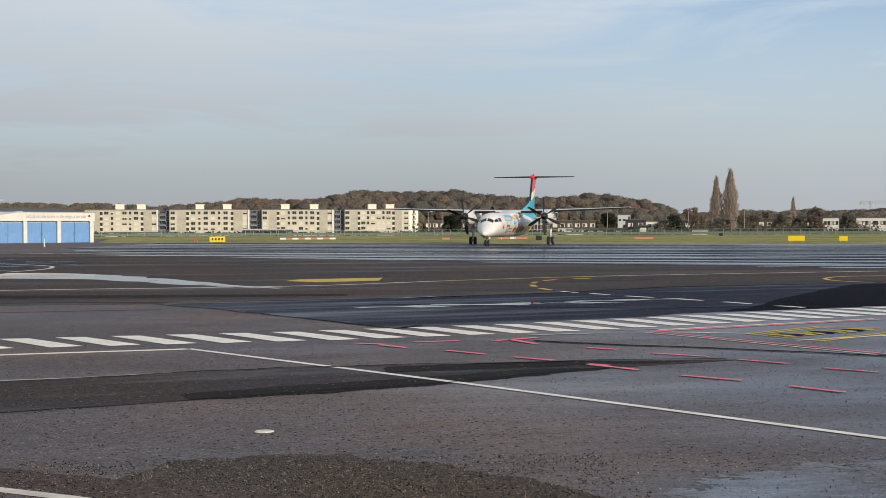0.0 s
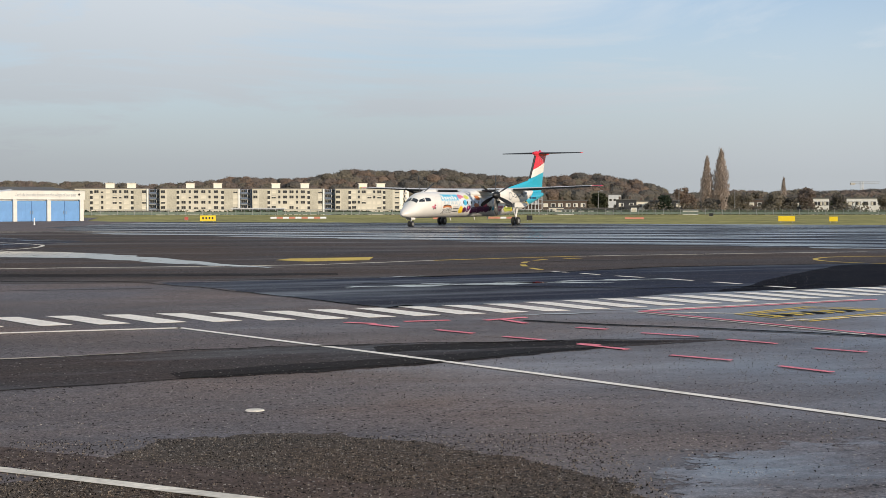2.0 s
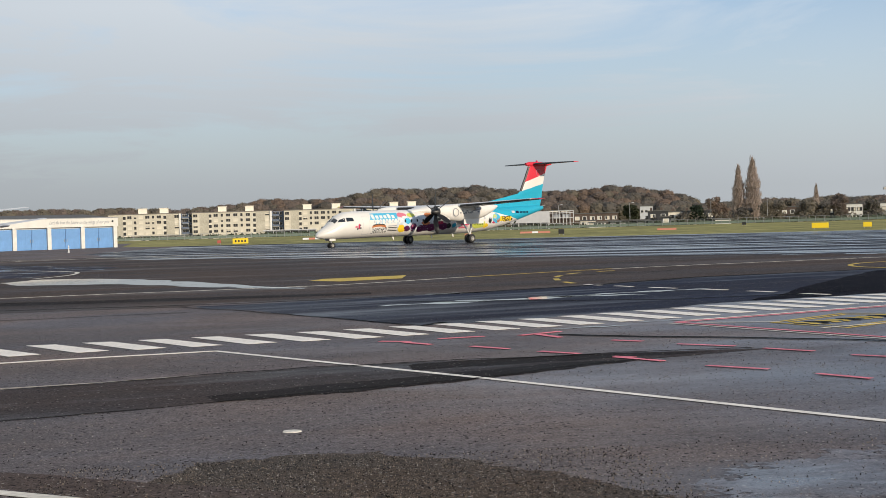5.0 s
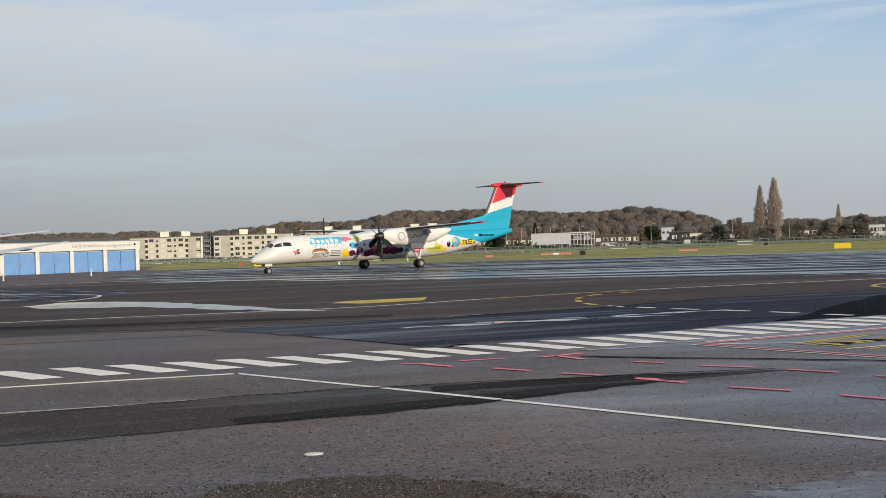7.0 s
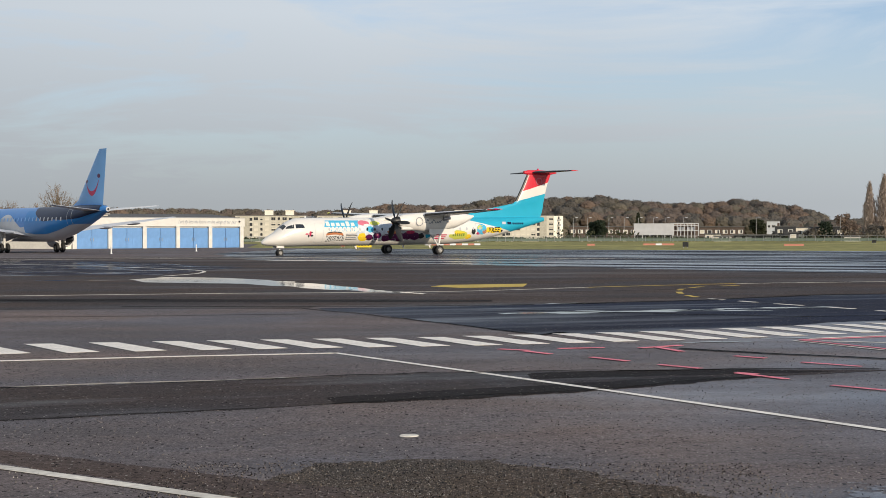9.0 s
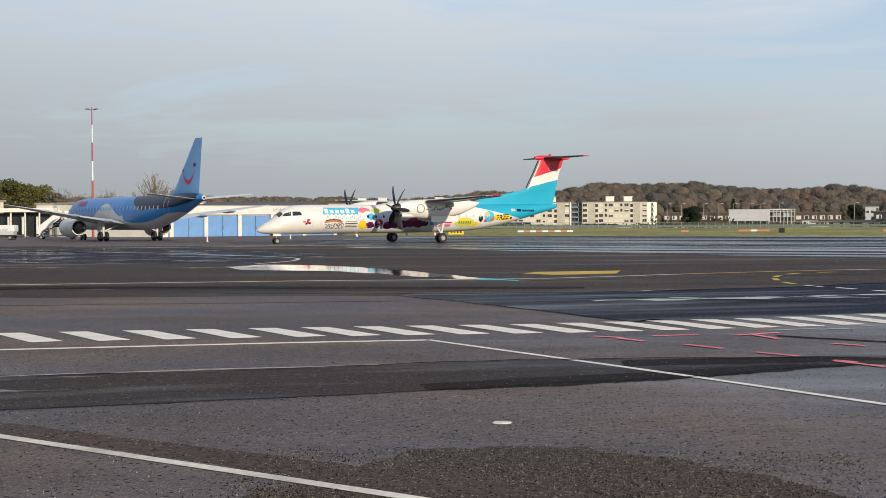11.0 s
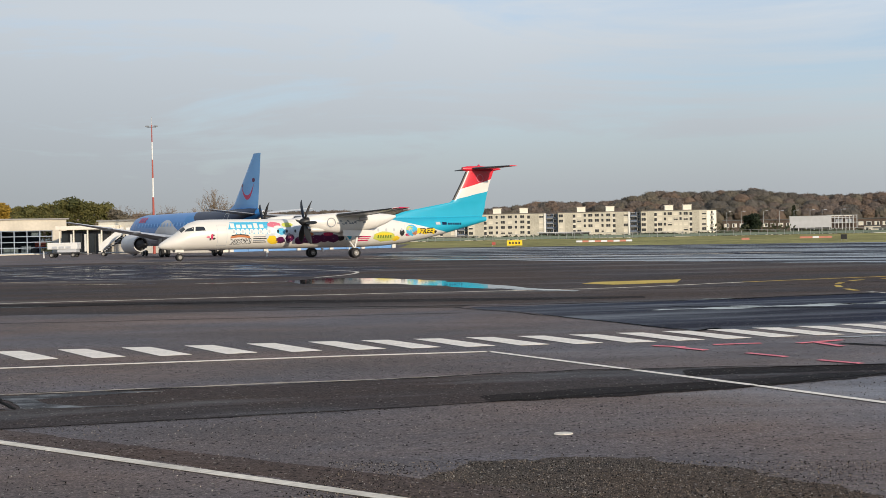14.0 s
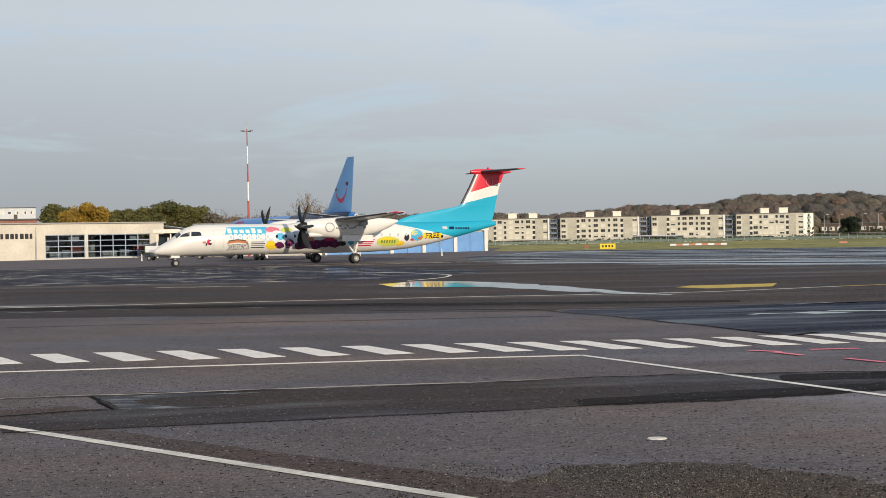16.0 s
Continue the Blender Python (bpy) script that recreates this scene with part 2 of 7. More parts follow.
M = {
    "apron": asphalt("apron_tarmac", (0.055, 0.049, 0.047), (0.214, 0.188, 0.184), wet=0.85, wet_band=(0.48, 0.70), wet_rough=0.30, wet_dark=0.9, wet_spec=0.7, streak=(2.2, 1.0), turn=0.1, patchy=0.32, speckle=0.36, wet_east=0.27, spec=0.10, rough=(0.7, 0.95)),
    "taxiway": asphalt("wet_taxiway_tarmac", (0.012, 0.014, 0.020), (0.046, 0.048, 0.060), wet=1.0, streak=(24.0, 1.0), wet_size=2.8, wet_band=(0.50, 0.545), turn=radians(-27), wet_rough=0.18, patchy=0.35, spec=0.04, wet_spec=1.0, rough=(0.65, 0.85), ragged=6.0),
    "flecks": asphalt("flecked_wet_tarmac", (0.014, 0.014, 0.022), (0.050, 0.050, 0.066), wet=1.0, streak=(4.5, 1.0), wet_size=0.9, wet_band=(0.56, 0.60), turn=radians(-8), wet_rough=0.06, patchy=0.4, spec=0.05, wet_spec=0.7, rough=(0.65, 0.85), ragged=6.0),
    "patch": asphalt("dark_patch_tarmac", (0.017, 0.0135, 0.0125), (0.084, 0.069, 0.065), wet=0.5, wet_band=(0.50, 0.66), wet_size=1.6, streak=(4.0, 1.0), turn=0.35, wet_rough=0.4, spec=0.04, patchy=0.36, speckle=0.4),
    "old": asphalt("old_brown_tarmac", (0.027, 0.023, 0.0215), (0.130, 0.112, 0.104), wet=0.6, wet_band=(0.54, 0.68), wet_rough=0.3, wet_spec=0.4, streak=(5.0, 1.0), turn=0.1, patchy=0.34, wet_size=5.0, rough=(0.85, 1.0), spec=0.04, ragged=3.0),
    "gravel": asphalt("coarse_damp_tarmac", (0.012, 0.009, 0.006), (0.105, 0.078, 0.056), stones=0.34, stone_size=0.014, patchy=0.25, speckle=0.65, spec=0.06, ragged=0.5),
    "damp": asphalt("damp_blue_tarmac", (0.010, 0.012, 0.021), (0.044, 0.051, 0.076), wet=0.8, streak=(7.0, 1.0), wet_size=2.2, wet_band=(0.45, 0.66), turn=0.35, wet_rough=0.24, rough=(0.7, 0.9), spec=0.04, wet_spec=0.5, ragged=3.0),
    "fresh": asphalt("fresh_black_tarmac", (0.002, 0.002, 0.0035), (0.012, 0.012, 0.018), wet=0.0, rough=(0.75, 0.95), spec=0.03, ragged=2.0),
    "film": asphalt("wet_sheen_tarmac", (0.012, 0.013, 0.016), (0.040, 0.042, 0.048), wet=1.0, wet_band=(0.46, 0.60), wet_size=0.5, wet_rough=0.3, wet_spec=0.5, streak=(2.0, 1.0)),
    "sheen": asphalt("damp_sheen_tarmac", (0.034, 0.029, 0.028), (0.205, 0.182, 0.178), wet=0.9, wet_band=(0.34, 0.62), wet_size=0.7, streak=(2.5, 1.0), turn=0.1, wet_rough=0.24, wet_dark=1.0, wet_spec=1.0, spec=0.15, ragged=0.35, patchy=0.3, speckle=0.65),
    "stain": asphalt("black_stained_tarmac", (0.006, 0.005, 0.005), (0.034, 0.029, 0.027), rough=(0.7, 0.9), spec=0.05, ragged=0.7, speckle=0.5),
    "rust_stain": asphalt("rusty_stained_tarmac", (0.040, 0.032, 0.027), (0.140, 0.110, 0.096), rough=(0.8, 0.95), spec=0.05, ragged=0.45, speckle=0.5),
    "crumb_dark": material("dark_chipping", (0.012, 0.011, 0.010), 0.9, grain=0.4, spec=0.1),
    "crumb_mid": material("grey_chipping", (0.15, 0.135, 0.128), 0.85, grain=0.4, spec=0.15),
    "crumb_pale": material("pale_chipping", (0.38, 0.35, 0.31), 0.8, grain=0.3, spec=0.2),
    "crumb_brown": material("brown_chipping", (0.24, 0.19, 0.14), 0.8, grain=0.4, spec=0.2),
    "water": water("puddle_water"),
    "mark_white": material("worn_white_road_paint", (0.89, 0.83, 0.745), 0.7, grain=0.18, scale=16, dirt=0.15, dirt_scale=1.5, bump=0.3, spec=0.2),
    "mark_thin": material("grey_white_road_paint", (0.76, 0.71, 0.62), 0.7, grain=0.25, scale=14, dirt=0.25, dirt_scale=1.2, bump=0.3, spec=0.2),
    "mark_yellow": material("yellow_road_paint", (0.62, 0.45, 0.09), 0.7, spec=0.2, grain=0.3, scale=12, dirt=0.2, bump=0.3),
    "mark_red": material("red_marker_spray", (0.88, 0.24, 0.30), 0.7, spec=0.2, grain=0.45, scale=26, dirt=0.2),
    "crack": material("black_tar_joint", (0.010, 0.010, 0.010), 0.8, grain=0.3, spec=0.05),
    "grass": material("autumn_airfield_grass", (0.33, 0.305, 0.112), 0.9, spec=0.1, grain=0.55, scale=0.5, dirt=0.4, dirt_scale=0.05, bump=0.6, bump_scale=3.0),
    "white_paint": material("white_aircraft_paint", (0.71, 0.69, 0.645), 0.28, grain=0.03, dirt=0.06, dirt_scale=0.5),
    "wing_paint": material("pale_wing_paint", (0.66, 0.65, 0.63), 0.3, grain=0.04, dirt=0.12),
    "gear_grey": material("grey_alloy_rim", (0.30, 0.29, 0.27), 0.45, metal=0.3, grain=0.2),
    "grey_paint": material("light_grey_aircraft_paint", (0.55, 0.56, 0.58), 0.35, grain=0.05, dirt=0.1),
    "black": material("black_rubber_paint", (0.012, 0.012, 0.013), 0.45, grain=0.2),
    "tyre": material("tyre_rubber", (0.018, 0.018, 0.019), 0.8, grain=0.25),
    "metal": material("bare_metal", (0.55, 0.55, 0.56), 0.35, metal=0.9, grain=0.1),
    "strut": material("white_gear_enamel", (0.62, 0.62, 0.60), 0.4, grain=0.1),
    "red": material("red_aircraft_paint", (0.62, 0.03, 0.05), 0.3, dirt=0.05),
    "turq": material("turquoise_aircraft_paint", (0.02, 0.36, 0.52), 0.3, dirt=0.05),
    "clear_glass": clear_glass("clear_terminal_glass"),
    "window_blue": material("pale_blue_window_frame", (0.30, 0.36, 0.44), 0.5, grain=0.08),
    "glass": glass("dark_window_glass"),
    "purple": material("purple_livery_film", (0.10, 0.010, 0.07), 0.35),
    "pink": material("pink_livery_film", (0.60, 0.16, 0.22), 0.35),
    "yellow": material("yellow_livery_film", (0.80, 0.55, 0.03), 0.35),
    "lime": material("lime_livery_film", (0.52, 0.55, 0.10), 0.35),
    "ink": material("black_livery_film", (0.02, 0.02, 0.022), 0.4),
    "orange": material("orange_livery_film", (0.45, 0.16, 0.06), 0.4),
    "sky_film": material("pale_blue_livery_film", (0.06, 0.40, 0.62), 0.35),
    "cloud_film": material("pale_cloud_livery_film", (0.58, 0.64, 0.70), 0.35, grain=0.2, scale=2.5, dirt=0.15),
    "lime_dark": material("dark_green_livery_film", (0.16, 0.22, 0.03), 0.4),
    "grey_film": material("grey_livery_film", (0.22, 0.24, 0.27), 0.4),
    "jet_blue": material("mid_blue_aircraft_paint", (0.025, 0.22, 0.56), 0.3, dirt=0.06, spec=0.25),
    "jet_sky": material("light_blue_aircraft_paint", (0.20, 0.44, 0.78), 0.3, dirt=0.06, spec=0.25),
    "jet_navy": material("navy_aircraft_paint", (0.004, 0.014, 0.050), 0.35, spec=0.25),
    "jet_red": material("crimson_aircraft_paint", (0.50, 0.015, 0.09), 0.35),
    "terminal_wall": material("cream_terminal_wall", (0.60, 0.55, 0.455), 0.8, grain=0.08, scale=3, dirt=0.14, dirt_scale=0.3),
    "plaster": material("cream_painted_wall", (0.83, 0.78, 0.67), 0.8, grain=0.08, scale=3, dirt=0.12, dirt_scale=0.3),
    "hangar_white": material("white_painted_fascia", (0.64, 0.63, 0.585), 0.7, grain=0.06, scale=2, dirt=0.08),
    "hangar_blue": material("blue_painted_steel_door", (0.13, 0.29, 0.56), 0.5, grain=0.06, scale=2, dirt=0.12),
    "concrete": material("grey_concrete", (0.34, 0.33, 0.31), 0.85, grain=0.12, scale=4, dirt=0.15),
    "flat_wall": material("off_white_flat_render", (0.545, 0.515, 0.435), 0.85, grain=0.08, scale=0.7, dirt=0.14, dirt_scale=0.12),
    "flat_wall_grey": material("grey_concrete_panel", (0.36, 0.36, 0.34), 0.85, grain=0.1, scale=0.7, dirt=0.14, dirt_scale=0.12),
    "flat_edge": material("dark_roof_edge_felt", (0.16, 0.15, 0.14), 0.9, grain=0.15),
    "flat_panel": material("ribbed_beige_concrete_panel", (0.45, 0.425, 0.355), 0.9, grain=0.18, scale=1.4, dirt=0.16, dirt_scale=0.2),
    "flat_glass": material("dim_flat_window_glass", (0.040, 0.040, 0.042), 0.3, grain=0.5, scale=0.3, spec=0.4),
    "flat_frame": material("cream_window_frame", (0.60, 0.57, 0.49), 0.7, grain=0.1, scale=0.5),
    # drawn blinds on the flats; painted pane reflections on the houses
    "flat_blind_glare": material("pale_blind_and_glare", (0.63, 0.59, 0.50), 0.8, grain=0.2, scale=0.3),
    "hall_white": material("white_profiled_cladding", (0.47, 0.48, 0.51), 0.5, grain=0.06, dirt=0.1),
    "fence_green": material("faded_green_fence_mesh", (0.13, 0.17, 0.14), 0.7, grain=0.2, scale=0.6),
    # blue-dark tone that carries the shade inside the flats' balcony recesses
    "flat_shade": material("blue_recess_shade", (0.10, 0.13, 0.19), 0.7, grain=0.1),
    "shed_green": material("green_tinted_shed_panel", (0.14, 0.22, 0.17), 0.5, grain=0.15, dirt=0.2),
    "red_brick": material("red_brown_brick", (0.30, 0.135, 0.10), 0.9, grain=0.2, scale=5, dirt=0.2),
    "brick": material("dark_brown_brick", (0.095, 0.070, 0.058), 0.9, grain=0.25, scale=5, dirt=0.2),
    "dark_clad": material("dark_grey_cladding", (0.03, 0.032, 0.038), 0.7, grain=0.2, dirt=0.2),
    "cladding": material("light_metal_cladding", (0.48, 0.50, 0.53), 0.5, grain=0.06, dirt=0.1),
    "roof": material("grey_roof_felt", (0.10, 0.10, 0.10), 0.9, grain=0.2, dirt=0.2),
    "sign_yellow": material("yellow_sign_panel", (0.80, 0.58, 0.02), 0.5, dirt=0.05),
    "barrier_red": material("orange_red_barrier_plastic", (0.50, 0.20, 0.13), 0.6, dirt=0.2),
    "barrier_white": material("white_barrier_plastic", (0.70, 0.70, 0.68), 0.6, dirt=0.1),
    "mast_red": material("red_mast_paint", (0.36, 0.075, 0.055), 0.6, dirt=0.1),
    "steel": material("galvanised_steel", (0.32, 0.33, 0.34), 0.5, metal=0.6, grain=0.1),
    "bark": material("tree_bark", (0.10, 0.075, 0.055), 0.95, grain=0.3, scale=6),
    "twig": material("bare_twigs", (0.20, 0.155, 0.115), 0.95, grain=0.3, scale=2),
}


def leaf(name, a, b):
    """Leaf mass: two tones, each clump a little different."""
    m = bpy.data.materials.new(name)
    m.use_nodes = True
    n, l = m.node_tree.nodes, m.node_tree.links
    g = n.new("ShaderNodeNewGeometry")
    tc = n.new("ShaderNodeTexCoord")
    no = n.new("ShaderNodeTexNoise")
    no.inputs["Scale"].default_value = 0.12
    l.new(tc.outputs["Object"], no.inputs["Vector"])
    add = n.new("ShaderNodeMath")
    add.operation = "MULTIPLY_ADD"
    add.inputs[1].default_value, add.inputs[2].default_value = 0.55, -0.05
    l.new(g.outputs["Random Per Island"], add.inputs[0])
    ad2 = n.new("ShaderNodeMath")
    ad2.operation = "ADD"
    ad2.use_clamp = True
    mr = n.new("ShaderNodeMapRange")
    mr.inputs["From Min"].default_value, mr.inputs["From Max"].default_value = 0.35, 0.65
    mr.inputs["To Max"].default_value = 0.6
    l.new(no.outputs["Fac"], mr.inputs["Value"])
    l.new(mr.outputs["Result"], ad2.inputs[1])
    l.new(add.outputs[0], ad2.inputs[0])
    mx = n.new("ShaderNodeMix")
    mx.data_type = "RGBA"
    mx.inputs["A"].default_value, mx.inputs["B"].default_value = (*a, 1), (*b, 1)
    l.new(ad2.outputs[0], mx.inputs["Factor"])
    l.new(mx.outputs["Result"], n["Principled BSDF"].inputs["Base Color"])
    n["Principled BSDF"].inputs["Roughness"].default_value = 0.8
    thin = n.new("ShaderNodeBsdfTranslucent")
    l.new(mx.outputs["Result"], thin.inputs["Color"])
    both = n.new("ShaderNodeMixShader")
    both.inputs[0].default_value = 0.35
    l.new(n["Principled BSDF"].outputs[0], both.inputs[1])
    l.new(thin.outputs[0], both.inputs[2])
    l.new(both.outputs[0], n["Material Output"].inputs["Surface"])
    return m


M["leaf_green"] = leaf("dark_green_leaves", (0.060, 0.070, 0.022), (0.215, 0.190, 0.055))
M["leaf_gold"] = leaf("golden_leaves", (0.24, 0.15, 0.02), (0.46, 0.30, 0.04))
# brown, rust, olive and dark tones are paled: distance haze put into the colour
M["leaf_brown"] = leaf("hazed_brown_leaves", (0.15, 0.12, 0.102), (0.195, 0.154, 0.126))
M["leaf_rust"] = leaf("hazed_rust_leaves", (0.165, 0.122, 0.095), (0.215, 0.155, 0.115))
M["leaf_olive"] = leaf("hazed_olive_leaves", (0.138, 0.122, 0.095), (0.182, 0.158, 0.118))
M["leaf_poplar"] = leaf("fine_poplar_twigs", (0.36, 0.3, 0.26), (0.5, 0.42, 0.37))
M["leaf_dark"] = leaf("hazed_dusky_leaves", (0.108, 0.099, 0.087), (0.145, 0.13, 0.11))
M["evergreen"] = leaf("dark_evergreen_needles", (0.014, 0.028, 0.016), (0.036, 0.052, 0.026))
M["hedge"] = leaf("dark_hedge_leaves", (0.022, 0.030, 0.014), (0.060, 0.065, 0.028))


def aircraft_skin(name, rules, base):
    """Paint by zones in the aircraft's own space: rules are (colour, a, b, c), painted where a*x + b*z + c > 0 with x < limit."""
    m = bpy.data.materials.new(name)
    m.use_nodes = True
    n, l = m.node_tree.nodes, m.node_tree.links
    b = n["Principled BSDF"]
    b.inputs["Roughness"].default_value = 0.3
    tc = n.new("ShaderNodeTexCoord")
    sep = n.new("ShaderNodeSeparateXYZ")
    l.new(tc.outputs["Object"], sep.inputs["Vector"])
    wob = n.new("ShaderNodeTexNoise")
    wob.inputs["Scale"].default_value = 0.35
    l.new(tc.outputs["Object"], wob.inputs["Vector"])
    col = None
    for rgb, a, c, k, wave in rules:
        terms = n.new("ShaderNodeMath")
        terms.operation = "MULTIPLY_ADD"
        l.new(sep.outputs["X"], terms.inputs[0])
        terms.inputs[1].default_value, terms.inputs[2].default_value = a, k
        t2 = n.new("ShaderNodeMath")
        t2.operation = "MULTIPLY_ADD"
        l.new(sep.outputs["Z"], t2.inputs[0])
        t2.inputs[1].default_value = c
        l.new(terms.outputs[0], t2.inputs[2])
        t3 = n.new("ShaderNodeMath")
        t3.operation = "MULTIPLY_ADD"
        l.new(wob.outputs["Fac"], t3.inputs[0])
        t3.inputs[1].default_value = wave
        l.new(t2.outputs[0], t3.inputs[2])
        gt = n.new("ShaderNodeMath")
        gt.operation = "GREATER_THAN"
        l.new(t3.outputs[0], gt.inputs[0])
        gt.inputs[1].default_value = wave * 0.5
        mx = n.new("ShaderNodeMix")
        mx.data_type = "RGBA"
        l.new(gt.outputs[0], mx.inputs["Factor"])
        if col is None:
            mx.inputs["A"].default_value = (*base, 1)
        else:
            l.new(col, mx.inputs["A"])
        mx.inputs["B"].default_value = (*rgb, 1)
        col = mx.outputs["Result"]
    dirt = n.new("ShaderNodeTexNoise")
    dirt.inputs["Scale"].default_value, dirt.inputs["Detail"].default_value = 0.8, 6.0
    l.new(tc.outputs["Object"], dirt.inputs["Vector"])
    dr = n.new("ShaderNodeMapRange")
    dr.inputs["To Min"].default_value, dr.inputs["To Max"].default_value = 0.9, 1.05
    l.new(dirt.outputs["Fac"], dr.inputs["Value"])
    sc = n.new("ShaderNodeVectorMath")
    sc.operation = "SCALE"
    l.new(col, sc.inputs[0])
    l.new(dr.outputs["Result"], sc.inputs["Scale"])
    l.new(sc.outputs[0], b.inputs["Base Color"])
    return m


# ---- mesh tools ----
def part(name, bm, mat, parent=None, label=""):
    """Links a bmesh as one mesh object under a thing or a part."""
    me = bpy.data.meshes.new(name)
    bmesh.ops.recalc_face_normals(bm, faces=bm.faces)
    bm.to_mesh(me)
    bm.free()
    me.materials.append(M[mat] if isinstance(mat, str) else mat)
    ob = new(name, me)
    if parent is not None:
        ob.parent = parent
    if label:
        ob["label"] = label
    return ob


def mesh_obj(name, me, parent=None, m=None):
    ob = new(name, me)
    if parent is not None:
        ob.parent = parent
    if m is not None:
        ob.matrix_basis = m
    return ob


def thing(name, m, label, category, group=""):
    ob = new(name)
    ob.matrix_basis = m
    return tagged(ob, label, category, group)


def smooth(ob, angle=40):
    me = ob.data
    me.polygons.foreach_set("use_smooth", [True] * len(me.polygons))
    me.set_sharp_from_angle(angle=radians(angle))
    return ob


def box(bm, x0, x1, y0, y1, z0, z1, bevel=0.0):
    m = Matrix.Translation(((x0 + x1) / 2, (y0 + y1) / 2, (z0 + z1) / 2)) @ Matrix.Diagonal((abs(x1 - x0), abs(y1 - y0), abs(z1 - z0), 1))
    made = bmesh.ops.create_cube(bm, size=1.0, matrix=m)
    if bevel:
        edges = list({e for v in made["verts"] for e in v.link_edges})
        bmesh.ops.bevel(bm, geom=edges, offset=bevel, segments=2, affect="EDGES", profile=0.6)
    return bm


def loft(bm, rings, cap=True):
    rows = [[bm.verts.new(p) for p in ring] for ring in rings]
    for a, b in zip(rows, rows[1:]):
        for i in range(len(a)):
            j = (i + 1) % len(a)
            bm.faces.new((a[i], a[j], b[j], b[i]))
    if cap:
        bm.faces.new(rows[0])
        bm.faces.new(rows[-1])
    return bm


def tube(bm, a, b, r0, r1=None, sides=10, cap=True):
    a, b = Vector(a), Vector(b)
    r1 = r0 if r1 is None else r1
    q = (b - a).to_track_quat("Z", "Y")
    rings = []
    for c, r in ((a, r0), (b, r1)):
        rings.append([c + q @ Vector((math.cos(2 * math.pi * i / sides) * r, math.sin(2 * math.pi * i / sides) * r, 0)) for i in range(sides)])
    return loft(bm, rings, cap)


def lathe_x(bm, profile, sides=24, cy=0.0, cz=0.0):
    """Turned about an axis along x: profile of (x, radius)."""
    return loft(bm, [[(x, cy + math.cos(2 * math.pi * i / sides) * r, cz + math.sin(2 * math.pi * i / sides) * r) for i in range(sides)] for x, r in profile])


def aerofoil(chord, thick, count=9, camber=0.02):
    """Section in (x back from the leading edge, z)."""
    top, low = [], []
    for i in range(count + 1):
        u = 0.5 - 0.5 * math.cos(math.pi * i / count)
        t = thick * chord * 5 * (0.2969 * math.sqrt(u) - 0.126 * u - 0.3516 * u ** 2 + 0.2843 * u ** 3 - 0.1036 * u ** 4)
        top.append((u * chord, t + camber * chord * math.sin(math.pi * u)))
        low.append((u * chord, -t * (0.8 if camber else 1.0) + camber * chord * math.sin(math.pi * u)))
    return top + low[::-1][1:-1]


def wing_bm(stations):
    """Surface of stations (leading x, y, z, chord, thickness), spread along y."""
    bm = bmesh.new()
    return loft(bm, [[(lx - u, y, z + v) for u, v in aerofoil(c, th)] for lx, y, z, c, th in stations])


def boot_bm(stations, frac=0.13, proud=0.012, upright=False):
    """The dark rubber edge that wraps the front of a wing (or of an upright fin)."""
    bm = bmesh.new()
    rings = []
    for st in stations:
        lx, c, th = st[0], st[-2], st[-1]
        sec = aerofoil(c, th, 24, 0.0 if upright else 0.02)
        front = [(u, v) for u, v in sec if u <= frac * c]
        top = sorted([p for p in front if p[1] >= 0.0001 + 0.0 * c], key=lambda p: p[0])[:7]
        low = sorted([p for p in front if p not in top], key=lambda p: -p[0])[-6:]
        while len(top) < 7:
            top.append(top[-1])
        while len(low) < 6:
            low.insert(0, low[0])
        pts = low + top
        mid = sum(v for _, v in pts) / len(pts)
        ring = []
        for u, v in pts:
            w = v + (proud if v > mid else -proud)
            ring.append((lx - u + proud, w, st[1]) if upright else (lx - u + proud, st[1], st[2] + w))
        rings.append(ring)
    return loft(bm, rings)


def fin_bm(stations):
    """Upright surface: stations of (leading x, z, chord, thickness)."""
    bm = bmesh.new()
    return loft(bm, [[(lx - u, v, z) for u, v in aerofoil(c, th, 9, 0.0)] for lx, z, c, th in stations])


def spot(az_deg, dist, z=0.0):
    """A place by its bearing from the viewer (clockwise from +Y) and its distance."""
    a = radians(az_deg)
    return Vector((math.sin(a) * dist, math.cos(a) * dist, z))


# ---- ground ----
def ground_height(d):
    """Level out to the boundary, then a gentle fall behind it."""
    u = min(max((d - 345.0) / 130.0, 0.0), 1.0)
    return -2.4 * u * u * (3 - 2 * u)


def build_ground():
    radii = [0, 20, 60, 100, 140, 180, 220, 260, 300, 340, 360, 380, 400, 420, 440, 460, 480, 520, 700, 1100, 2000, 4500]
    bm = bmesh.new()
    rows = []
    for r in radii:
        rows.append([bm.verts.new((math.sin(2 * math.pi * i / 96) * max(r, 0.5), math.cos(2 * math.pi * i / 96) * max(r, 0.5), ground_height(r) - 0.05)) for i in range(96)])
    for a, b in zip(rows, rows[1:]):
        for i in range(96):
            bm.faces.new((a[i], a[(i + 1) % 96], b[(i + 1) % 96], b[i]))
    bm.faces.new(rows[0])
    tagged(part("ground", bm, "grass"), "mown autumn grass of the airfield, green and straw", "grass", kind="structure")


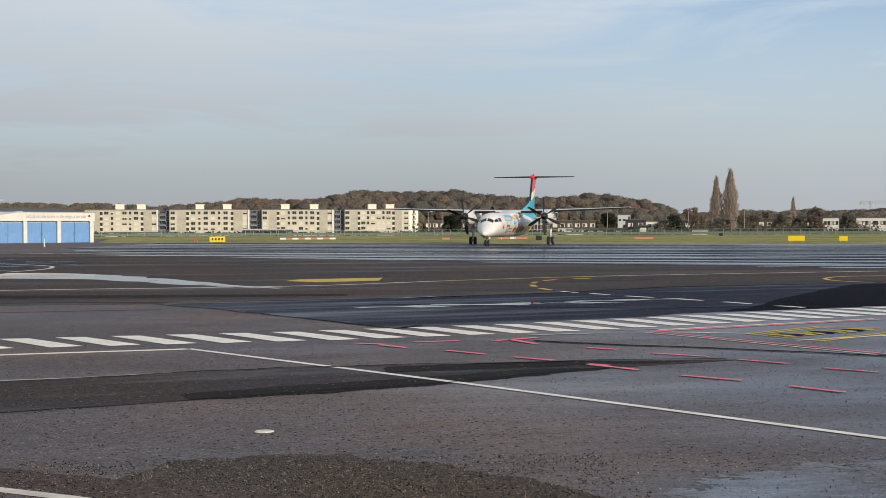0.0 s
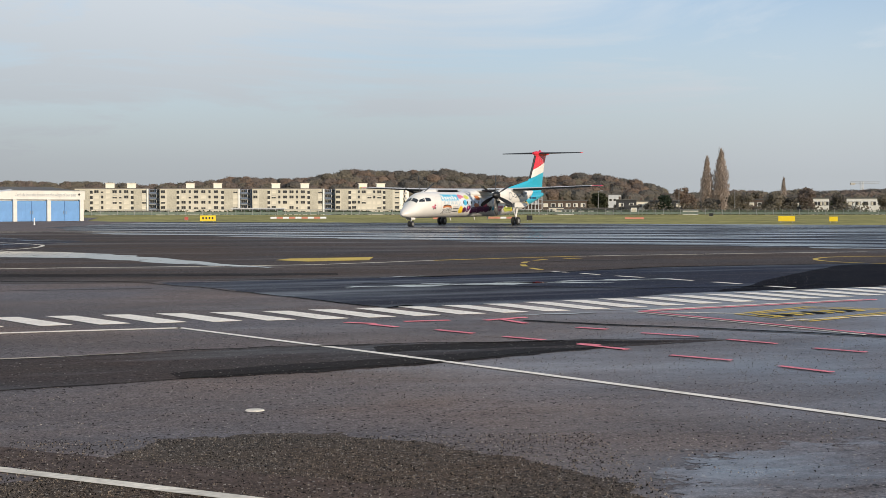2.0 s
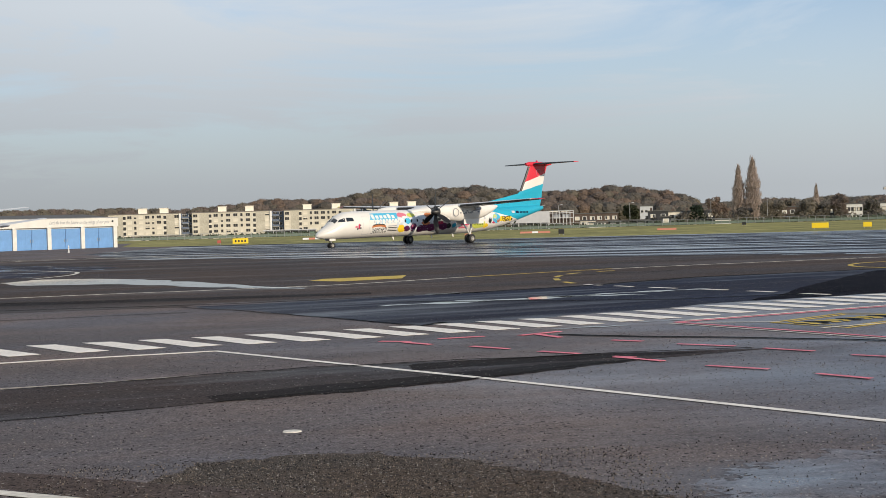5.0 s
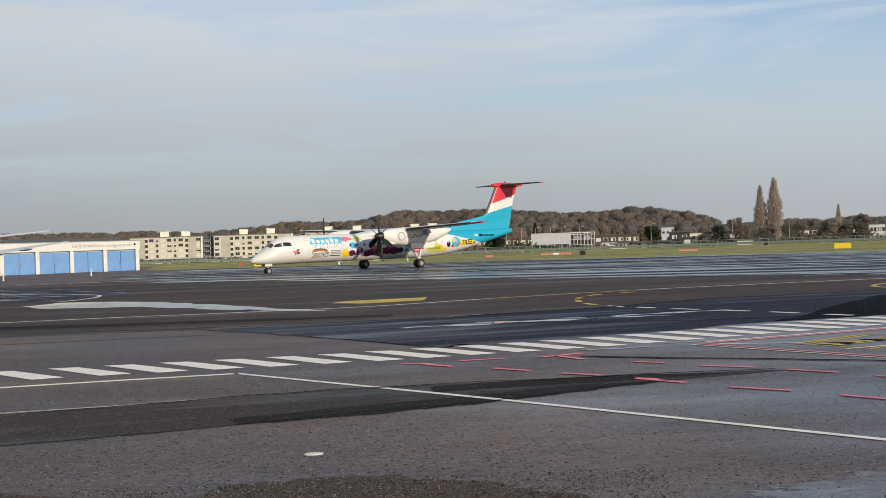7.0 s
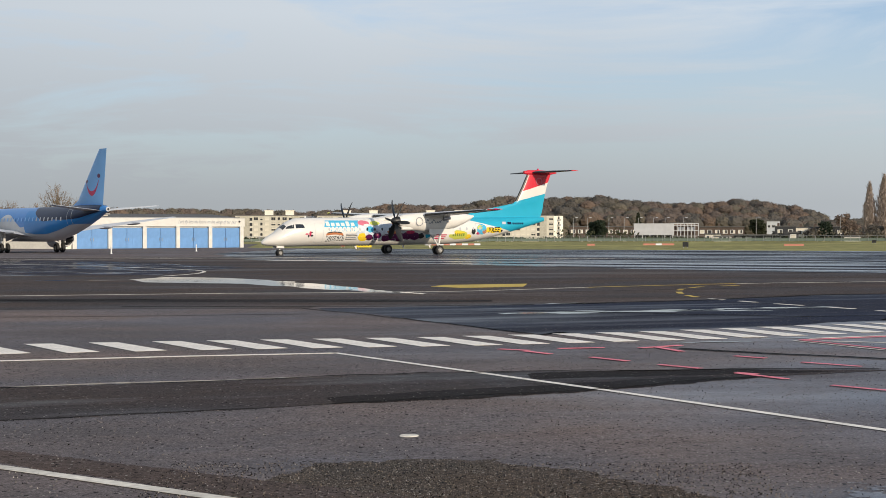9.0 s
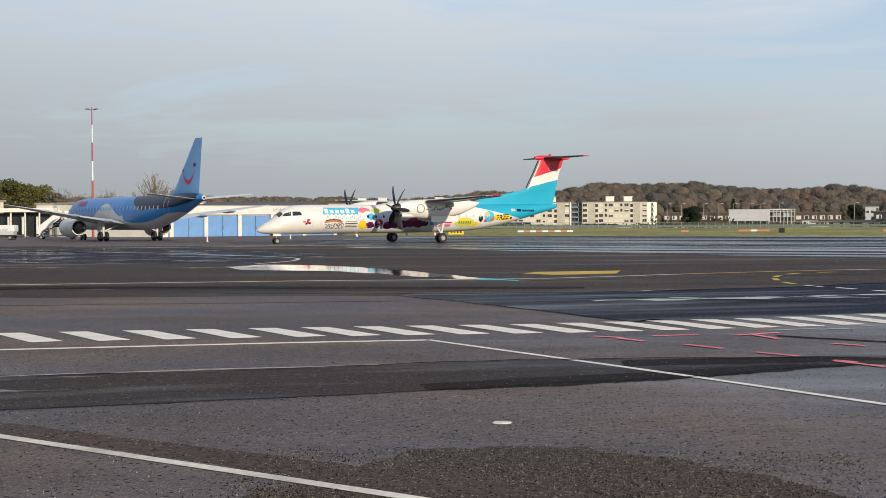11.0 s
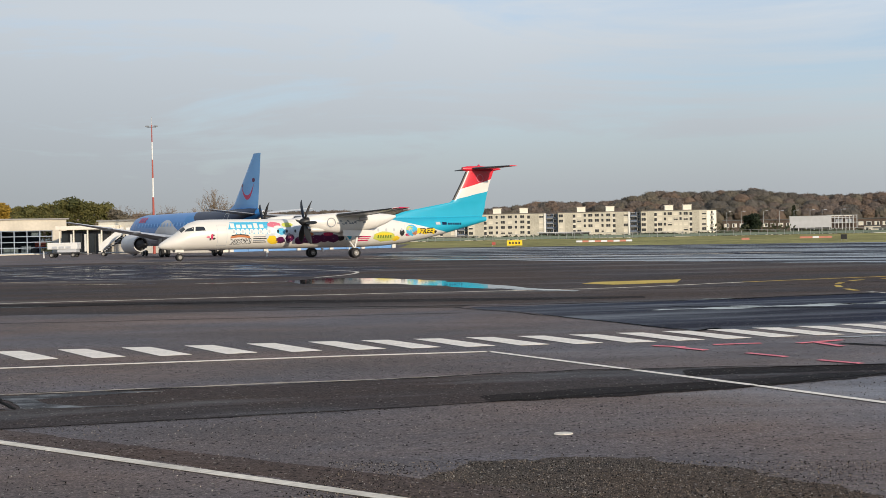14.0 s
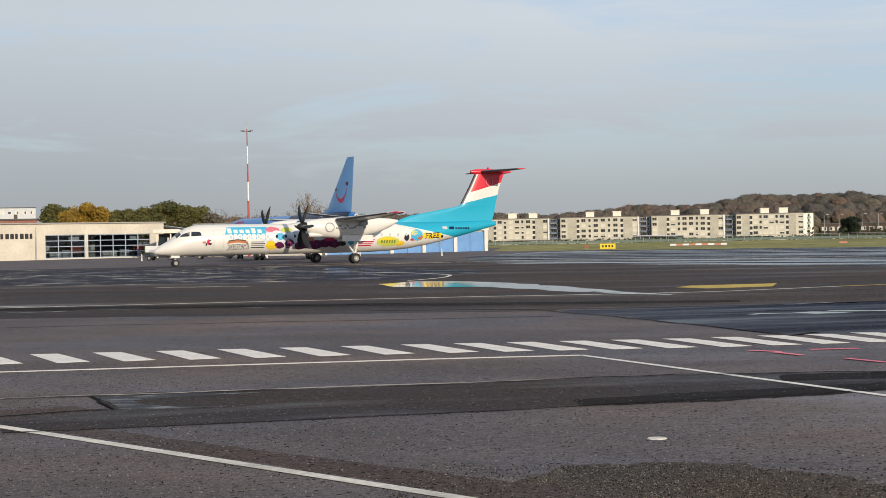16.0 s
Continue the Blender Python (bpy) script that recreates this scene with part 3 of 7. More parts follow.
def sheet(name, points, mat, z, label, category, kind="structure", parent=None, rim=0.0, round_in=False):
    """A thin flat layer with the given outline, lying at height z; with a rim it knows how far inside its border a place is."""
    bm = bmesh.new()
    if rim:
        n = len(points)
        area = sum(points[i][0] * points[(i + 1) % n][1] - points[(i + 1) % n][0] * points[i][1] for i in range(n))
        sign = 1.0 if area > 0 else -1.0
        mark = bm.verts.layers.float.new("inside")
        outer, inner = [], []
        for i, (x, y) in enumerate(points):
            a, b = points[i - 1], points[(i + 1) % n]
            d = Vector((b[0] - a[0], b[1] - a[1])).normalized()
            nx, ny = -d.y * sign, d.x * sign
            o = bm.verts.new((x - nx * rim * 0.5, y - ny * rim * 0.5, 0))
            o[mark] = -0.6
            if round_in:
                # the rim runs towards the middle of the shape
                mid = Vector((sum(q[0] for q in points) / n, sum(q[1] for q in points) / n))
                way_in = (mid - Vector((x, y))).normalized()
                nx, ny = way_in.x, way_in.y
            k = bm.verts.new((x + nx * rim, y + ny * rim, 0))
            k[mark] = 2.2
            outer.append(o)
            inner.append(k)
        for i in range(n):
            bm.faces.new((outer[i], outer[(i + 1) % n], inner[(i + 1) % n], inner[i]))
        fill = bm.faces.new(inner)
        bmesh.ops.triangulate(bm, faces=[fill])
    else:
        low = [bm.verts.new((x, y, 0)) for x, y in points]
        f = bm.faces.new(low)
        up = bmesh.ops.extrude_face_region(bm, geom=[f])
        bmesh.ops.translate(bm, verts=[v for v in up["geom"] if isinstance(v, bmesh.types.BMVert)], vec=(0, 0, 0.003))
    ob = part(name, bm, mat, parent)
    ob.location.z = z
    if parent is None:
        tagged(ob, label, category, kind=kind)
    return ob


def wavy(points, steps, amount, seed):
    """An outline with uneven edges through the given corners."""
    rnd = random.Random(seed)
    out = []
    for (x0, y0), (x1, y1) in zip(points, points[1:] + points[:1]):
        length = math.hypot(x1 - x0, y1 - y0)
        for k in range(steps):
            u = k / steps
            w = amount * length / steps if k else 0.0
            out.append((x0 + (x1 - x0) * u + rnd.uniform(-w, w), y0 + (y1 - y0) * u + rnd.uniform(-w, w)))
    return out


def stripe(name, points, width, mat, parent, z=0.010):
    """A painted line of even width along a chain of points."""
    bm = bmesh.new()
    left, right = [], []
    pts = [Vector((x, y)) for x, y in points]
    for i, p in enumerate(pts):
        a, b = pts[max(i - 1, 0)], pts[min(i + 1, len(pts) - 1)]
        d = (b - a).normalized()
        s = Vector((-d.y, d.x)) * width / 2
        left.append(p + s)
        right.append(p - s)
    for a, b, c, d in zip(left, left[1:], right[1:], right):
        q = [bm.verts.new((v.x, v.y, z)) for v in (a, b, c, d)]
        w = [bm.verts.new((v.x, v.y, z + 0.003)) for v in (a, b, c, d)]
        bm.faces.new(w)
        for i in range(4):
            bm.faces.new((q[i], q[(i + 1) % 4], w[(i + 1) % 4], w[i]))
    return part(name, bm, mat, parent)


def arc(points, n=8):
    """A smooth chain through the points."""
    out = []
    p = [Vector(q) for q in points]
    for i in range(len(p) - 1):
        a, b, c, d = p[max(i - 1, 0)], p[i], p[i + 1], p[min(i + 2, len(p) - 1)]
        for k in range(n):
            t = k / n
            out.append(tuple(0.5 * ((2 * b) + (c - a) * t + (2 * a - 5 * b + 4 * c - d) * t * t + (3 * b - a - 3 * c + d) * t ** 3)))
    return out + [tuple(p[-1])]


build_ground()
EDGE = lambda x: 177.0 - 0.58 * x          # the far edge of the paved apron
apron = sheet("apron", [(-260, -120), (260, -120), (260, EDGE(260)), (60, EDGE(60)), (-25, EDGE(-25)), (-29.2, 199.6), (-36, 260), (-260, 260)], "apron", 0.0, "", "")
tagged(apron, "weathered grey asphalt apron with damp patches", "apron", kind="structure")
sheet("taxiway", wavy([(-14, 104), (4, 86), (13, 74), (28, 62), (70, 42), (110, 60), (110, EDGE(110) - 1.5), (40, EDGE(40) - 1.5), (-20, EDGE(-20) - 1.5), (-24, 140)], 2, 0.05, 3), "taxiway", 0.008, "wet grooved taxiway asphalt shining with the sky", "taxiway", rim=5)
sheet("wet_apron", wavy([(-64, 72), (-30, 66), (-14, 68), (-12, 84), (-26, 104), (-62, 110)], 2, 0.05, 5), "flecks", 0.008, "wet asphalt with thin films of rain water", "apron", rim=4)
sheet("old_apron", wavy([(-70, 47), (-34, 38.5), (-22, 40), (-9.0, 40.5), (-0.16, 38.4), (4.7, 40.0), (10.7, 43.6), (16.6, 45.5), (24, 47.0), (40, 49), (80, 50), (80, 92), (0, 118), (-40, 118), (-70, 108)], 1, 0.0, 4), "old", 0.0055, "old dark brown asphalt between the guide lines", "apron", rim=1.0)
sheet("asphalt_patch", wavy([(-7.83, 17.56), (-3.45, 18.9), (-0.42, 20.18), (1.01, 20.41), (4.07, 20.7), (6.43, 20.66), (3.42, 19.37), (1.52, 17.98), (-0.03, 17.29), (-2.3, 16.1), (-4.5, 15.2), (-6.24, 14.5), (-7.3, 14.1), (-7.9, 15.2), (-6.94, 16.13)], 5, 0.05, 7), "patch", 0.004, "darker repaired strip of asphalt", "asphalt patch")
sheet("asphalt_patch", [(-2.9, 7.6), (-2.5, 9.4), (-1.9, 11.0), (-1.15, 12.2), (-0.45, 12.6), (0.3, 12.5), (1.05, 11.9), (1.7, 11.1), (2.25, 10.2), (2.6, 9.0), (2.8, 7.6)], "gravel", 0.004, "coarse damp brown asphalt with pale chippings", "asphalt patch", rim=0.6)
sheet("asphalt_patch", wavy([(-3.7, 37.8), (1.3, 39.3), (7.1, 42.1), (11.6, 45.7), (18, 47.4), (30, 50), (34, 40), (16.5, 35.5), (9.2, 32.1), (2.6, 27.8), (1.59, 27.7), (0.54, 29.67), (-1.34, 33.27)], 2, 0.03, 11), "damp", 0.0068, "damp blue-black stretch of asphalt", "asphalt patch", rim=0.9)
sheet("asphalt_patch", wavy([(9.5, 32.1), (11.2, 35.2), (13.24, 39.0), (17.7, 46.3), (19.5, 47.2), (34, 50.5), (38, 41), (17, 35)], 2, 0.02, 13), "fresh", 0.008, "fresh black asphalt", "asphalt patch", rim=0.4)
sheet("asphalt_patch", wavy([(-30, 36), (-3.9, 37.6), (-1.0, 46.0), (-10, 46), (-32, 42)], 2, 0.03, 15), "old", 0.0068, "damp dark stretch of asphalt along the line", "asphalt patch", rim=1)
sheet("puddle", wavy([(-14.2, 61.5), (-12.97, 64.7), (-10.5, 63.6), (-8.43, 61.2), (-5.54, 56.3), (-2.72, 49.7), (-0.9, 46.9), (-0.98, 46.1), (-3.2, 48.2), (-5.9, 52.2), (-9.0, 56.2), (-12.6, 57.6)], 5, 0.25, 17), "water", 0.0125, "long shallow puddle mirroring the sky", "puddle", "stuff", rim=0.14)
for i, (cx, cy, lx, ly) in enumerate([(3.9, 35.9, 3.0, 0.85), (6.4, 36.5, 1.6, 0.38), (3.3, 40.1, 0.95, 0.40), (8.2, 37.6, 1.9, 0.42), (-22.0, 43.9, 1.8, 0.5), (-17.5, 41.0, 1.6, 0.14), (-19.4, 40.0, 1.0, 0.16), (-13.2, 41.2, 0.5, 0.08), (4.6, 25.9, 0.8, 0.18), (6.3, 26.9, 0.8, 0.10),
                                      (-22.0, 61, 2.6, 0.35), (-16.0, 60.2, 1.7, 0.3), (-26.0, 78, 3.0, 0.5), (-21, 84, 3.5, 0.5), (-30, 92, 3.8, 0.6), (-38, 88, 3.0, 0.6), (-20.5, 72, 2.2, 0.4), (-28, 66, 2.4, 0.3), (-34, 100, 3.4, 0.7), (-24, 96, 2.6, 0.5)]):
    tilt = (0.30, -0.12, 0.18)[i % 3]
    ring = [(cx + lx * math.cos(a * math.pi / 14), cy + tilt * lx * math.cos(a * math.pi / 14) + ly * (0.6 + 0.4 * math.sin(a * 1.7 + i)) * math.sin(a * math.pi / 14)) for a in range(28)]
    sheet("puddle", wavy(ring, 3, 0.35, 30 + i), "water", 0.012, "thin film of rain water on the asphalt", "puddle", "stuff", rim=ly * 0.12)
sheet("wet_patch", wavy([(-7.75, 17.45), (-6.3, 17.95), (-5.7, 18.0), (-6.6, 17.5), (-7.1, 17.1), (-6.75, 16.65), (-6.2, 16.4), (-5.5, 16.55), (-6.2, 16.25), (-6.9, 16.2), (-7.3, 16.9)], 4, 0.10, 77), "film", 0.008, "damp shiny corner of the repaired strip", "wet patch", "stuff")
sheet("wet_patch", [(2.6, 8.4), (2.4, 9.4), (2.6, 10.4), (3.2, 11.2), (4.0, 11.6), (5.2, 11.7), (6.6, 11.2), (7.6, 9.8), (7.2, 8.4), (5.0, 7.6), (3.4, 7.8)], "sheen", 0.0062, "damp bluish patch of asphalt shining with the sky", "wet patch", "stuff", rim=1.3, round_in=True)


# tar and rust stains beside the lines and the repaired strip
for pts, mat, rim in (([(-1.4, 16.5), (0.2, 17.1), (1.7, 17.9), (3.4, 19.1), (4.4, 19.9), (3.0, 19.6), (1.2, 18.6), (-0.4, 17.9), (-1.5, 17.2)], "stain", 0.3),
                      ([(1.0, 19.3), (2.8, 19.75), (4.4, 20.2), (5.4, 20.45), (4.2, 20.75), (2.4, 20.6), (1.0, 20.2)], "stain", 0.22),
                      ([(-7.6, 14.75), (-5.0, 13.0), (-2.0, 10.95), (0.4, 9.3), (2.2, 8.1), (2.6, 8.6), (0.9, 9.9), (-1.6, 11.5), (-4.7, 13.4), (-7.4, 15.1)], "rust_stain", 0.2),
                      ([(-9.8, 14.0), (-7.4, 14.1), (-6.7, 15.9), (-7.6, 16.5), (-9.6, 15.5)], "rust_stain", 0.5),
                      ([(-24, 40.6), (-14, 41.4), (-6, 41.0), (1, 41.2), (1, 42.4), (-7, 42.8), (-15, 43.4), (-24, 42.4)], "stain", 0.45)):
    sheet("stain", pts, mat, 0.0098 if mat == "stain" else 0.0052, "dark ragged stain on the asphalt", "stain", "stuff", rim=rim)


def crumbs(name, area, count, seed, size, mat, label):
    """Loose chippings scattered over a stretch of tarmac, thicker towards the camera's side."""
    rnd = random.Random(seed)
    verts, faces = [], []
    x0, x1, y0, y1 = area
    for _ in range(count):
        x, y = rnd.uniform(x0, x1), y0 + (y1 - y0) * rnd.random() ** 1.7
        if abs(x) > y * 0.75:
            continue
        g = size * rnd.uniform(0.4, 1.0) ** 1.5
        a, h = rnd.uniform(0, 3), g * rnd.uniform(0.4, 0.9)
        i = len(verts)
        for k in range(4):
            q = g * rnd.uniform(0.6, 1.1)
            verts.append((x + q * math.cos(a + k * 1.57), y + q * math.sin(a + k * 1.57), 0.002))
        for k in range(2):
            verts.append((x + g * 0.4 * math.cos(a + k * 3.14), y + g * 0.4 * math.sin(a + k * 3.14), 0.006 + h))
        faces += [(i, i + 1, i + 4), (i + 1, i + 2, i + 5, i + 4), (i + 2, i + 3, i + 5), (i + 3, i, i + 4, i + 5)]
    me = bpy.data.meshes.new(name)
    me.from_pydata(verts, [], faces)
    me.materials.append(M[mat])
    tagged(mesh_obj(name, me, None), label, "chippings", kind="stuff")


crumbs("chippings", (-14, 14, 8.0, 26), 12000, 91, 0.011, "crumb_dark", "loose dark chippings and pits on the asphalt")
crumbs("chippings", (-14, 14, 8.0, 26), 24000, 96, 0.012, "crumb_mid", "grey chippings bedded in the asphalt")
crumbs("chippings", (-14, 14, 8.0, 23), 4200, 92, 0.008, "crumb_pale", "loose pale chippings on the asphalt")
crumbs("chippings", (-2.4, 2.5, 8.0, 12.3), 6500, 93, 0.009, "crumb_brown", "brown chippings on the coarse asphalt")
crumbs("chippings", (-2.4, 2.5, 8.0, 12.3), 9000, 94, 0.011, "crumb_dark", "dark chippings on the coarse asphalt")
crumbs("chippings", (-2.4, 2.5, 8.0, 12.3), 1300, 95, 0.009, "crumb_pale", "pale chippings on the coarse asphalt")

# painted markings
row = thing("roadway_bars", pose(0, 0, 0), "row of slanted white bars painted along the service road", "road marking")
row["kind"] = "structure"
bar_bm = bmesh.new()
# each bar runs obliquely, half a metre wide and two metres long
for z in (0.010, 0.013):
    bar_bm.verts.new((0, 0, z)), bar_bm.verts.new((0.50, 0.07, z)), bar_bm.verts.new((1.70, -1.76, z)), bar_bm.verts.new((1.22, -1.98, z))
bar_bm.verts.ensure_lookup_table()
v = bar_bm.verts
bar_bm.faces.new((v[4], v[5], v[6], v[7]))
for i in range(4):
    bar_bm.faces.new((v[i], v[(i + 1) % 4], v[4 + (i + 1) % 4], v[4 + i]))
first = part("bar", bar_bm, "mark_white", row)
BAR_K = (-13, -7, -1, 4, 9, 14, 20, 27)
BAR_X = (-18.6, -12.06, -5.55, -0.78, 3.60, 7.98, 13.17, 19.3)
BAR_Y = (22.6, 24.37, 26.12, 27.14, 28.71, 30.93, 33.59, 36.7)
for k in range(-13, 28):
    ob = first if k == -13 else mesh_obj("bar", first.data, row)
    turn = float(np.interp(k, (-13, -7, 0, 11, 27), (9.0, 5.6, 0.0, -11.0, -12.0)))
    ob.matrix_basis = pose(float(np.interp(k, BAR_K, BAR_X)), float(np.interp(k, BAR_K, BAR_Y)), 0, 0, 0, turn)
lines = thing("painted_lines", pose(0, 0, 0), "worn white boundary lines painted on the asphalt", "road marking")
lines["kind"] = "structure"
stripe("white_line", [(-26, 16.2), (-10.88, 20.96), (-4.3, 22.98), (-1.97, 23.56)], 0.16, "mark_white", lines)
stripe("white_line", [(-2.02, 23.60), (1.69, 18.22), (5.25, 12.81), (9.5, 6.4)], 0.12, "mark_white", lines)
stripe("white_line", [(-16, 20.3), (-7.59, 14.6), (-1.99, 10.8), (2.2, 7.95)], 0.14, "mark_thin", lines)
stripe("white_line", [(-34, 107), (-20, 114), (-11, 117), (0.3, 113.6), (14, 108)], 0.30, "mark_thin", lines)
stripe("white_line", [(-40, 116), (-23, 116), (-8, 107), (1, 106), (12, 111)], 0.26, "mark_thin", lines)
stripe("white_line", arc([(-30, 93), (-23.5, 88.0), (-16.5, 80.5), (-13.6, 76.0), (-12.8, 72.0), (-12.9, 69.0), (-13.6, 66.0)]), 0.20, "mark_thin", lines)
yellow = thing("taxi_lines", pose(0, 0, 0), "faded yellow taxi guide lines on the asphalt", "road marking")
yellow["kind"] = "structure"
stripe("yellow_line", arc([(-30, 40.4), (-22.24, 42.93), (-9.0, 46.7), (-4.62, 47.4), (-0.16, 48.5), (2.49, 50.2), (4.7, 51.9), (10.7, 55.5), (16.6, 57.5), (24, 59.5)]), 0.14, "mark_thin", yellow)
stripe("yellow_line", arc([(4.7, 51.9), (7.6, 53.7), (10.71, 55.52)]), 0.16, "mark_yellow", yellow, 0.0135)
sheet("yellow_panel", [(-0.99, 52.9), (-0.5, 54.4), (2.7, 55.6), (2.4, 52.6), (0.13, 51.5)], "mark_yellow", 0.0105, "", "", parent=yellow)
chain = arc([(10.4, 53.5), (8.9, 52.4), (7.9, 50.4), (7.35, 47.9), (7.2, 45.2), (7.5, 42.9), (8.1, 41.4), (8.78, 39.8), (9.78, 37.9), (10.56, 36.3), (11.3, 34.4), (12.0, 32.9)], 6)
for k in range(0, len(chain) - 3, 6):
    stripe("dash", chain[k:k + 4], 0.20, "mark_yellow" if k < 30 else "mark_white", yellow)
stripe("yellow_line", arc([(26, 45.0), (21.5, 46.2), (19.3, 47.6), (18.5, 49.6), (19.0, 52.0), (20.7, 53.8), (24, 54.2)]), 0.18, "mark_yellow", yellow)
hatch = thing("hatched_box", pose(0, 0, 0), "yellow hatched box with red outline painted on asphalt", "road marking")
hatch["kind"] = "structure"
stripe("outline", [(7.83, 25.5), (9.75, 27.2), (11.6, 26.1), (8.56, 23.75), (7.83, 25.5)], 0.08, "mark_yellow", hatch)
ring = [(9.45 + (x - 9.45) * 0.80, 25.6 + (y - 25.6) * 0.80) for x, y in ((7.83, 25.5), (9.75, 27.2), (11.6, 26.1), (8.56, 23.75), (7.83, 25.5))]
stripe("hatch_line", ring, 0.07, "mark_yellow", hatch)
# chunky slanted strokes across the middle, black between yellow
for k in range(9):
    x, y = 8.35 + 0.25 * k, 24.95 + 0.155 * k
    stripe("hatch_dash", [(x - 0.18, y + 0.30), (x + 0.05, y), (x + 0.02, y - 0.22)], 0.13 if k % 2 else 0.17, "crack" if k % 3 == 1 else "mark_yellow", hatch, 0.0145)
for pts in ([(6.10, 26.15), (8.50, 21.15)], [(6.5, 26.70), (11.7, 29.25)], [(6.6, 26.1), (8.0, 25.55)], [(8.2, 23.9), (10.4, 24.9), (12.4, 26.0)]):
    stripe("white_line", pts, 0.07, "mark_thin", hatch, 0.0125)
red = thing("survey_marks", pose(0, 0, 0), "pinkish red surveyor's dashes sprayed on asphalt", "road marking")
red["kind"] = "structure"
for x0, y0, x1, y1 in [(0.7, 24.3, 1.2, 24.0), (1.1, 23.9, 1.5, 23.3), (1.7, 24.4, 2.5, 24.6), (3.1, 24.5, 3.9, 25.1), (3.4, 24.7, 3.7, 23.8), (2.1, 22.7, 2.6, 22.0), (3.0, 21.4, 3.5, 20.8), (3.9, 20.1, 4.4, 19.3), (4.4, 22.9, 4.8, 22.5)]:
    stripe("mark", [(x0, y0), (x1, y1)], 0.13, "mark_red", red, 0.015)
for x0, y0, x1, y1 in [(5.2, 21.8, 5.9, 21.1), (4.8, 18.5, 5.4, 17.8), (6.2, 20.6, 6.7, 19.9), (5.8, 17.1, 6.2, 16.4), (7.0, 19.2, 7.5, 18.6), (6.24, 26.31, 8.69, 21.22), (8.69, 21.22, 10.4, 17.6), (6.24, 26.31, 11.92, 29.09), (3.9, 20.2, 4.15, 19.95)]:
    stripe("mark", [(x0, y0), (x1, y1)], 0.10, "mark_red", red, 0.015)
joints = thing("tar_joints", pose(0, 0, 0), "black tar-filled joints and cracks in asphalt", "crack")
joints["kind"] = "structure"
for pts, w in (([(3.77, 24.39), (5.0, 23.4), (6.2, 22.7), (8.55, 20.85), (11, 18.9)], 0.13), ([(-12, 16.4), (-7.83, 17.6), (-3.45, 18.95), (-0.42, 20.22), (4.07, 20.75), (6.4, 20.7)], 0.06), ([(-7.3, 14.05), (-6.24, 14.45), (-4.5, 15.15), (-2.3, 16.05), (-0.03, 17.25), (1.52, 17.93), (3.42, 19.3), (6.43, 20.6)], 0.02), ([(-7.85, 17.55), (-6.94, 16.15), (-9.5, 14.4)], 0.05),
               ([(-9, 38.5), (-3, 38.3), (3, 39.6)], 0.12), ([(-20, 40.5), (-13, 42.0), (-8, 42.8)], 0.10), ([(-26, 31.0), (-12, 33.2), (-2, 35.0)], 0.05), ([(-4.0, 37.4), (-1.2, 33.0), (0.6, 29.6), (1.6, 27.7)], 0.06), ([(2.6, 39.6), (7.1, 41.9), (11.6, 45.5), (18, 47.2), (28, 49.4)], 0.16), ([(1.5, 36.5), (8, 33.6), (14, 34.9)], 0.10), ([(-0.6, 46.4), (6, 49.0), (14, 52.6)], 0.07), ([(8.5, 20.2), (10.5, 18.2)], 0.06)):
    stripe("joint", wavy(pts, 6, 0.12, int(w * 1000))[:-6], w, "crack", joints, 0.0165)
stripe("seam", wavy([(-9.4, 17.1), (-7.83, 17.64), (-5.6, 18.33), (-3.45, 19.0), (-1.9, 19.66)], 6, 0.10, 61), 0.035, "crumb_pale", joints, 0.0172)
bm = bmesh.new()
bmesh.ops.create_cone(bm, cap_ends=True, segments=28, radius1=0.095, radius2=0.088, depth=0.008)
disc = part("survey_disc", bm, "mark_thin")
disc.location = (-0.47, 13.95, 0.009)
tagged(disc, "small round white plate set on the asphalt", "marker plate")


# ---- the turboprop ----
Q_SECTIONS = [(15.86, 1.14, 1.26, 0.06), (15.66, 1.02, 1.50, 0.30), (15.2, 0.93, 1.80, 0.56), (14.6, 0.88, 2.12, 0.82), (14.2, 0.86, 2.42, 0.94), (13.8, 0.85, 2.76, 1.04), (13.2, 0.85, 3.14, 1.16),
              (12.5, 0.85, 3.36, 1.25), (11.5, 0.86, 3.42, 1.31), (10.0, 0.87, 3.43, 1.34), (4.0, 0.87, 3.43, 1.34), (-3.0, 0.88, 3.43, 1.34), (-5.0, 0.96, 3.44, 1.30), (-7.0, 1.14, 3.45, 1.20),
              (-9.0, 1.46, 3.46, 1.05), (-11.0, 1.88, 3.47, 0.85), (-13.0, 2.36, 3.50, 0.60), (-14.8, 2.80, 3.52, 0.34), (-15.9, 3.08, 3.46, 0.12)]


def q_at(x):
    """Bottom, top and half width of the hull at x."""
    s = Q_SECTIONS
    for a, b in zip(s, s[1:]):
        if a[0] >= x >= b[0]:
            u = (a[0] - x) / (a[0] - b[0])
            return [a[i] + (b[i] - a[i]) * u for i in (1, 2, 3)]
    return list(s[-1][1:])


def q_skin(x, z, side, proud=0.012):
    lo, hi, w = q_at(x)
    c, h = (lo + hi) / 2, (hi - lo) / 2
    k = max(-0.999, min(0.999, (z - c) / h))
    y = w * math.sqrt(1 - k * k)
    nrm = Vector((0, y / (w * w), (z - c) / (h * h))).normalized()
    return Vector((x, side * (y + proud * nrm.y), z + proud * nrm.z))


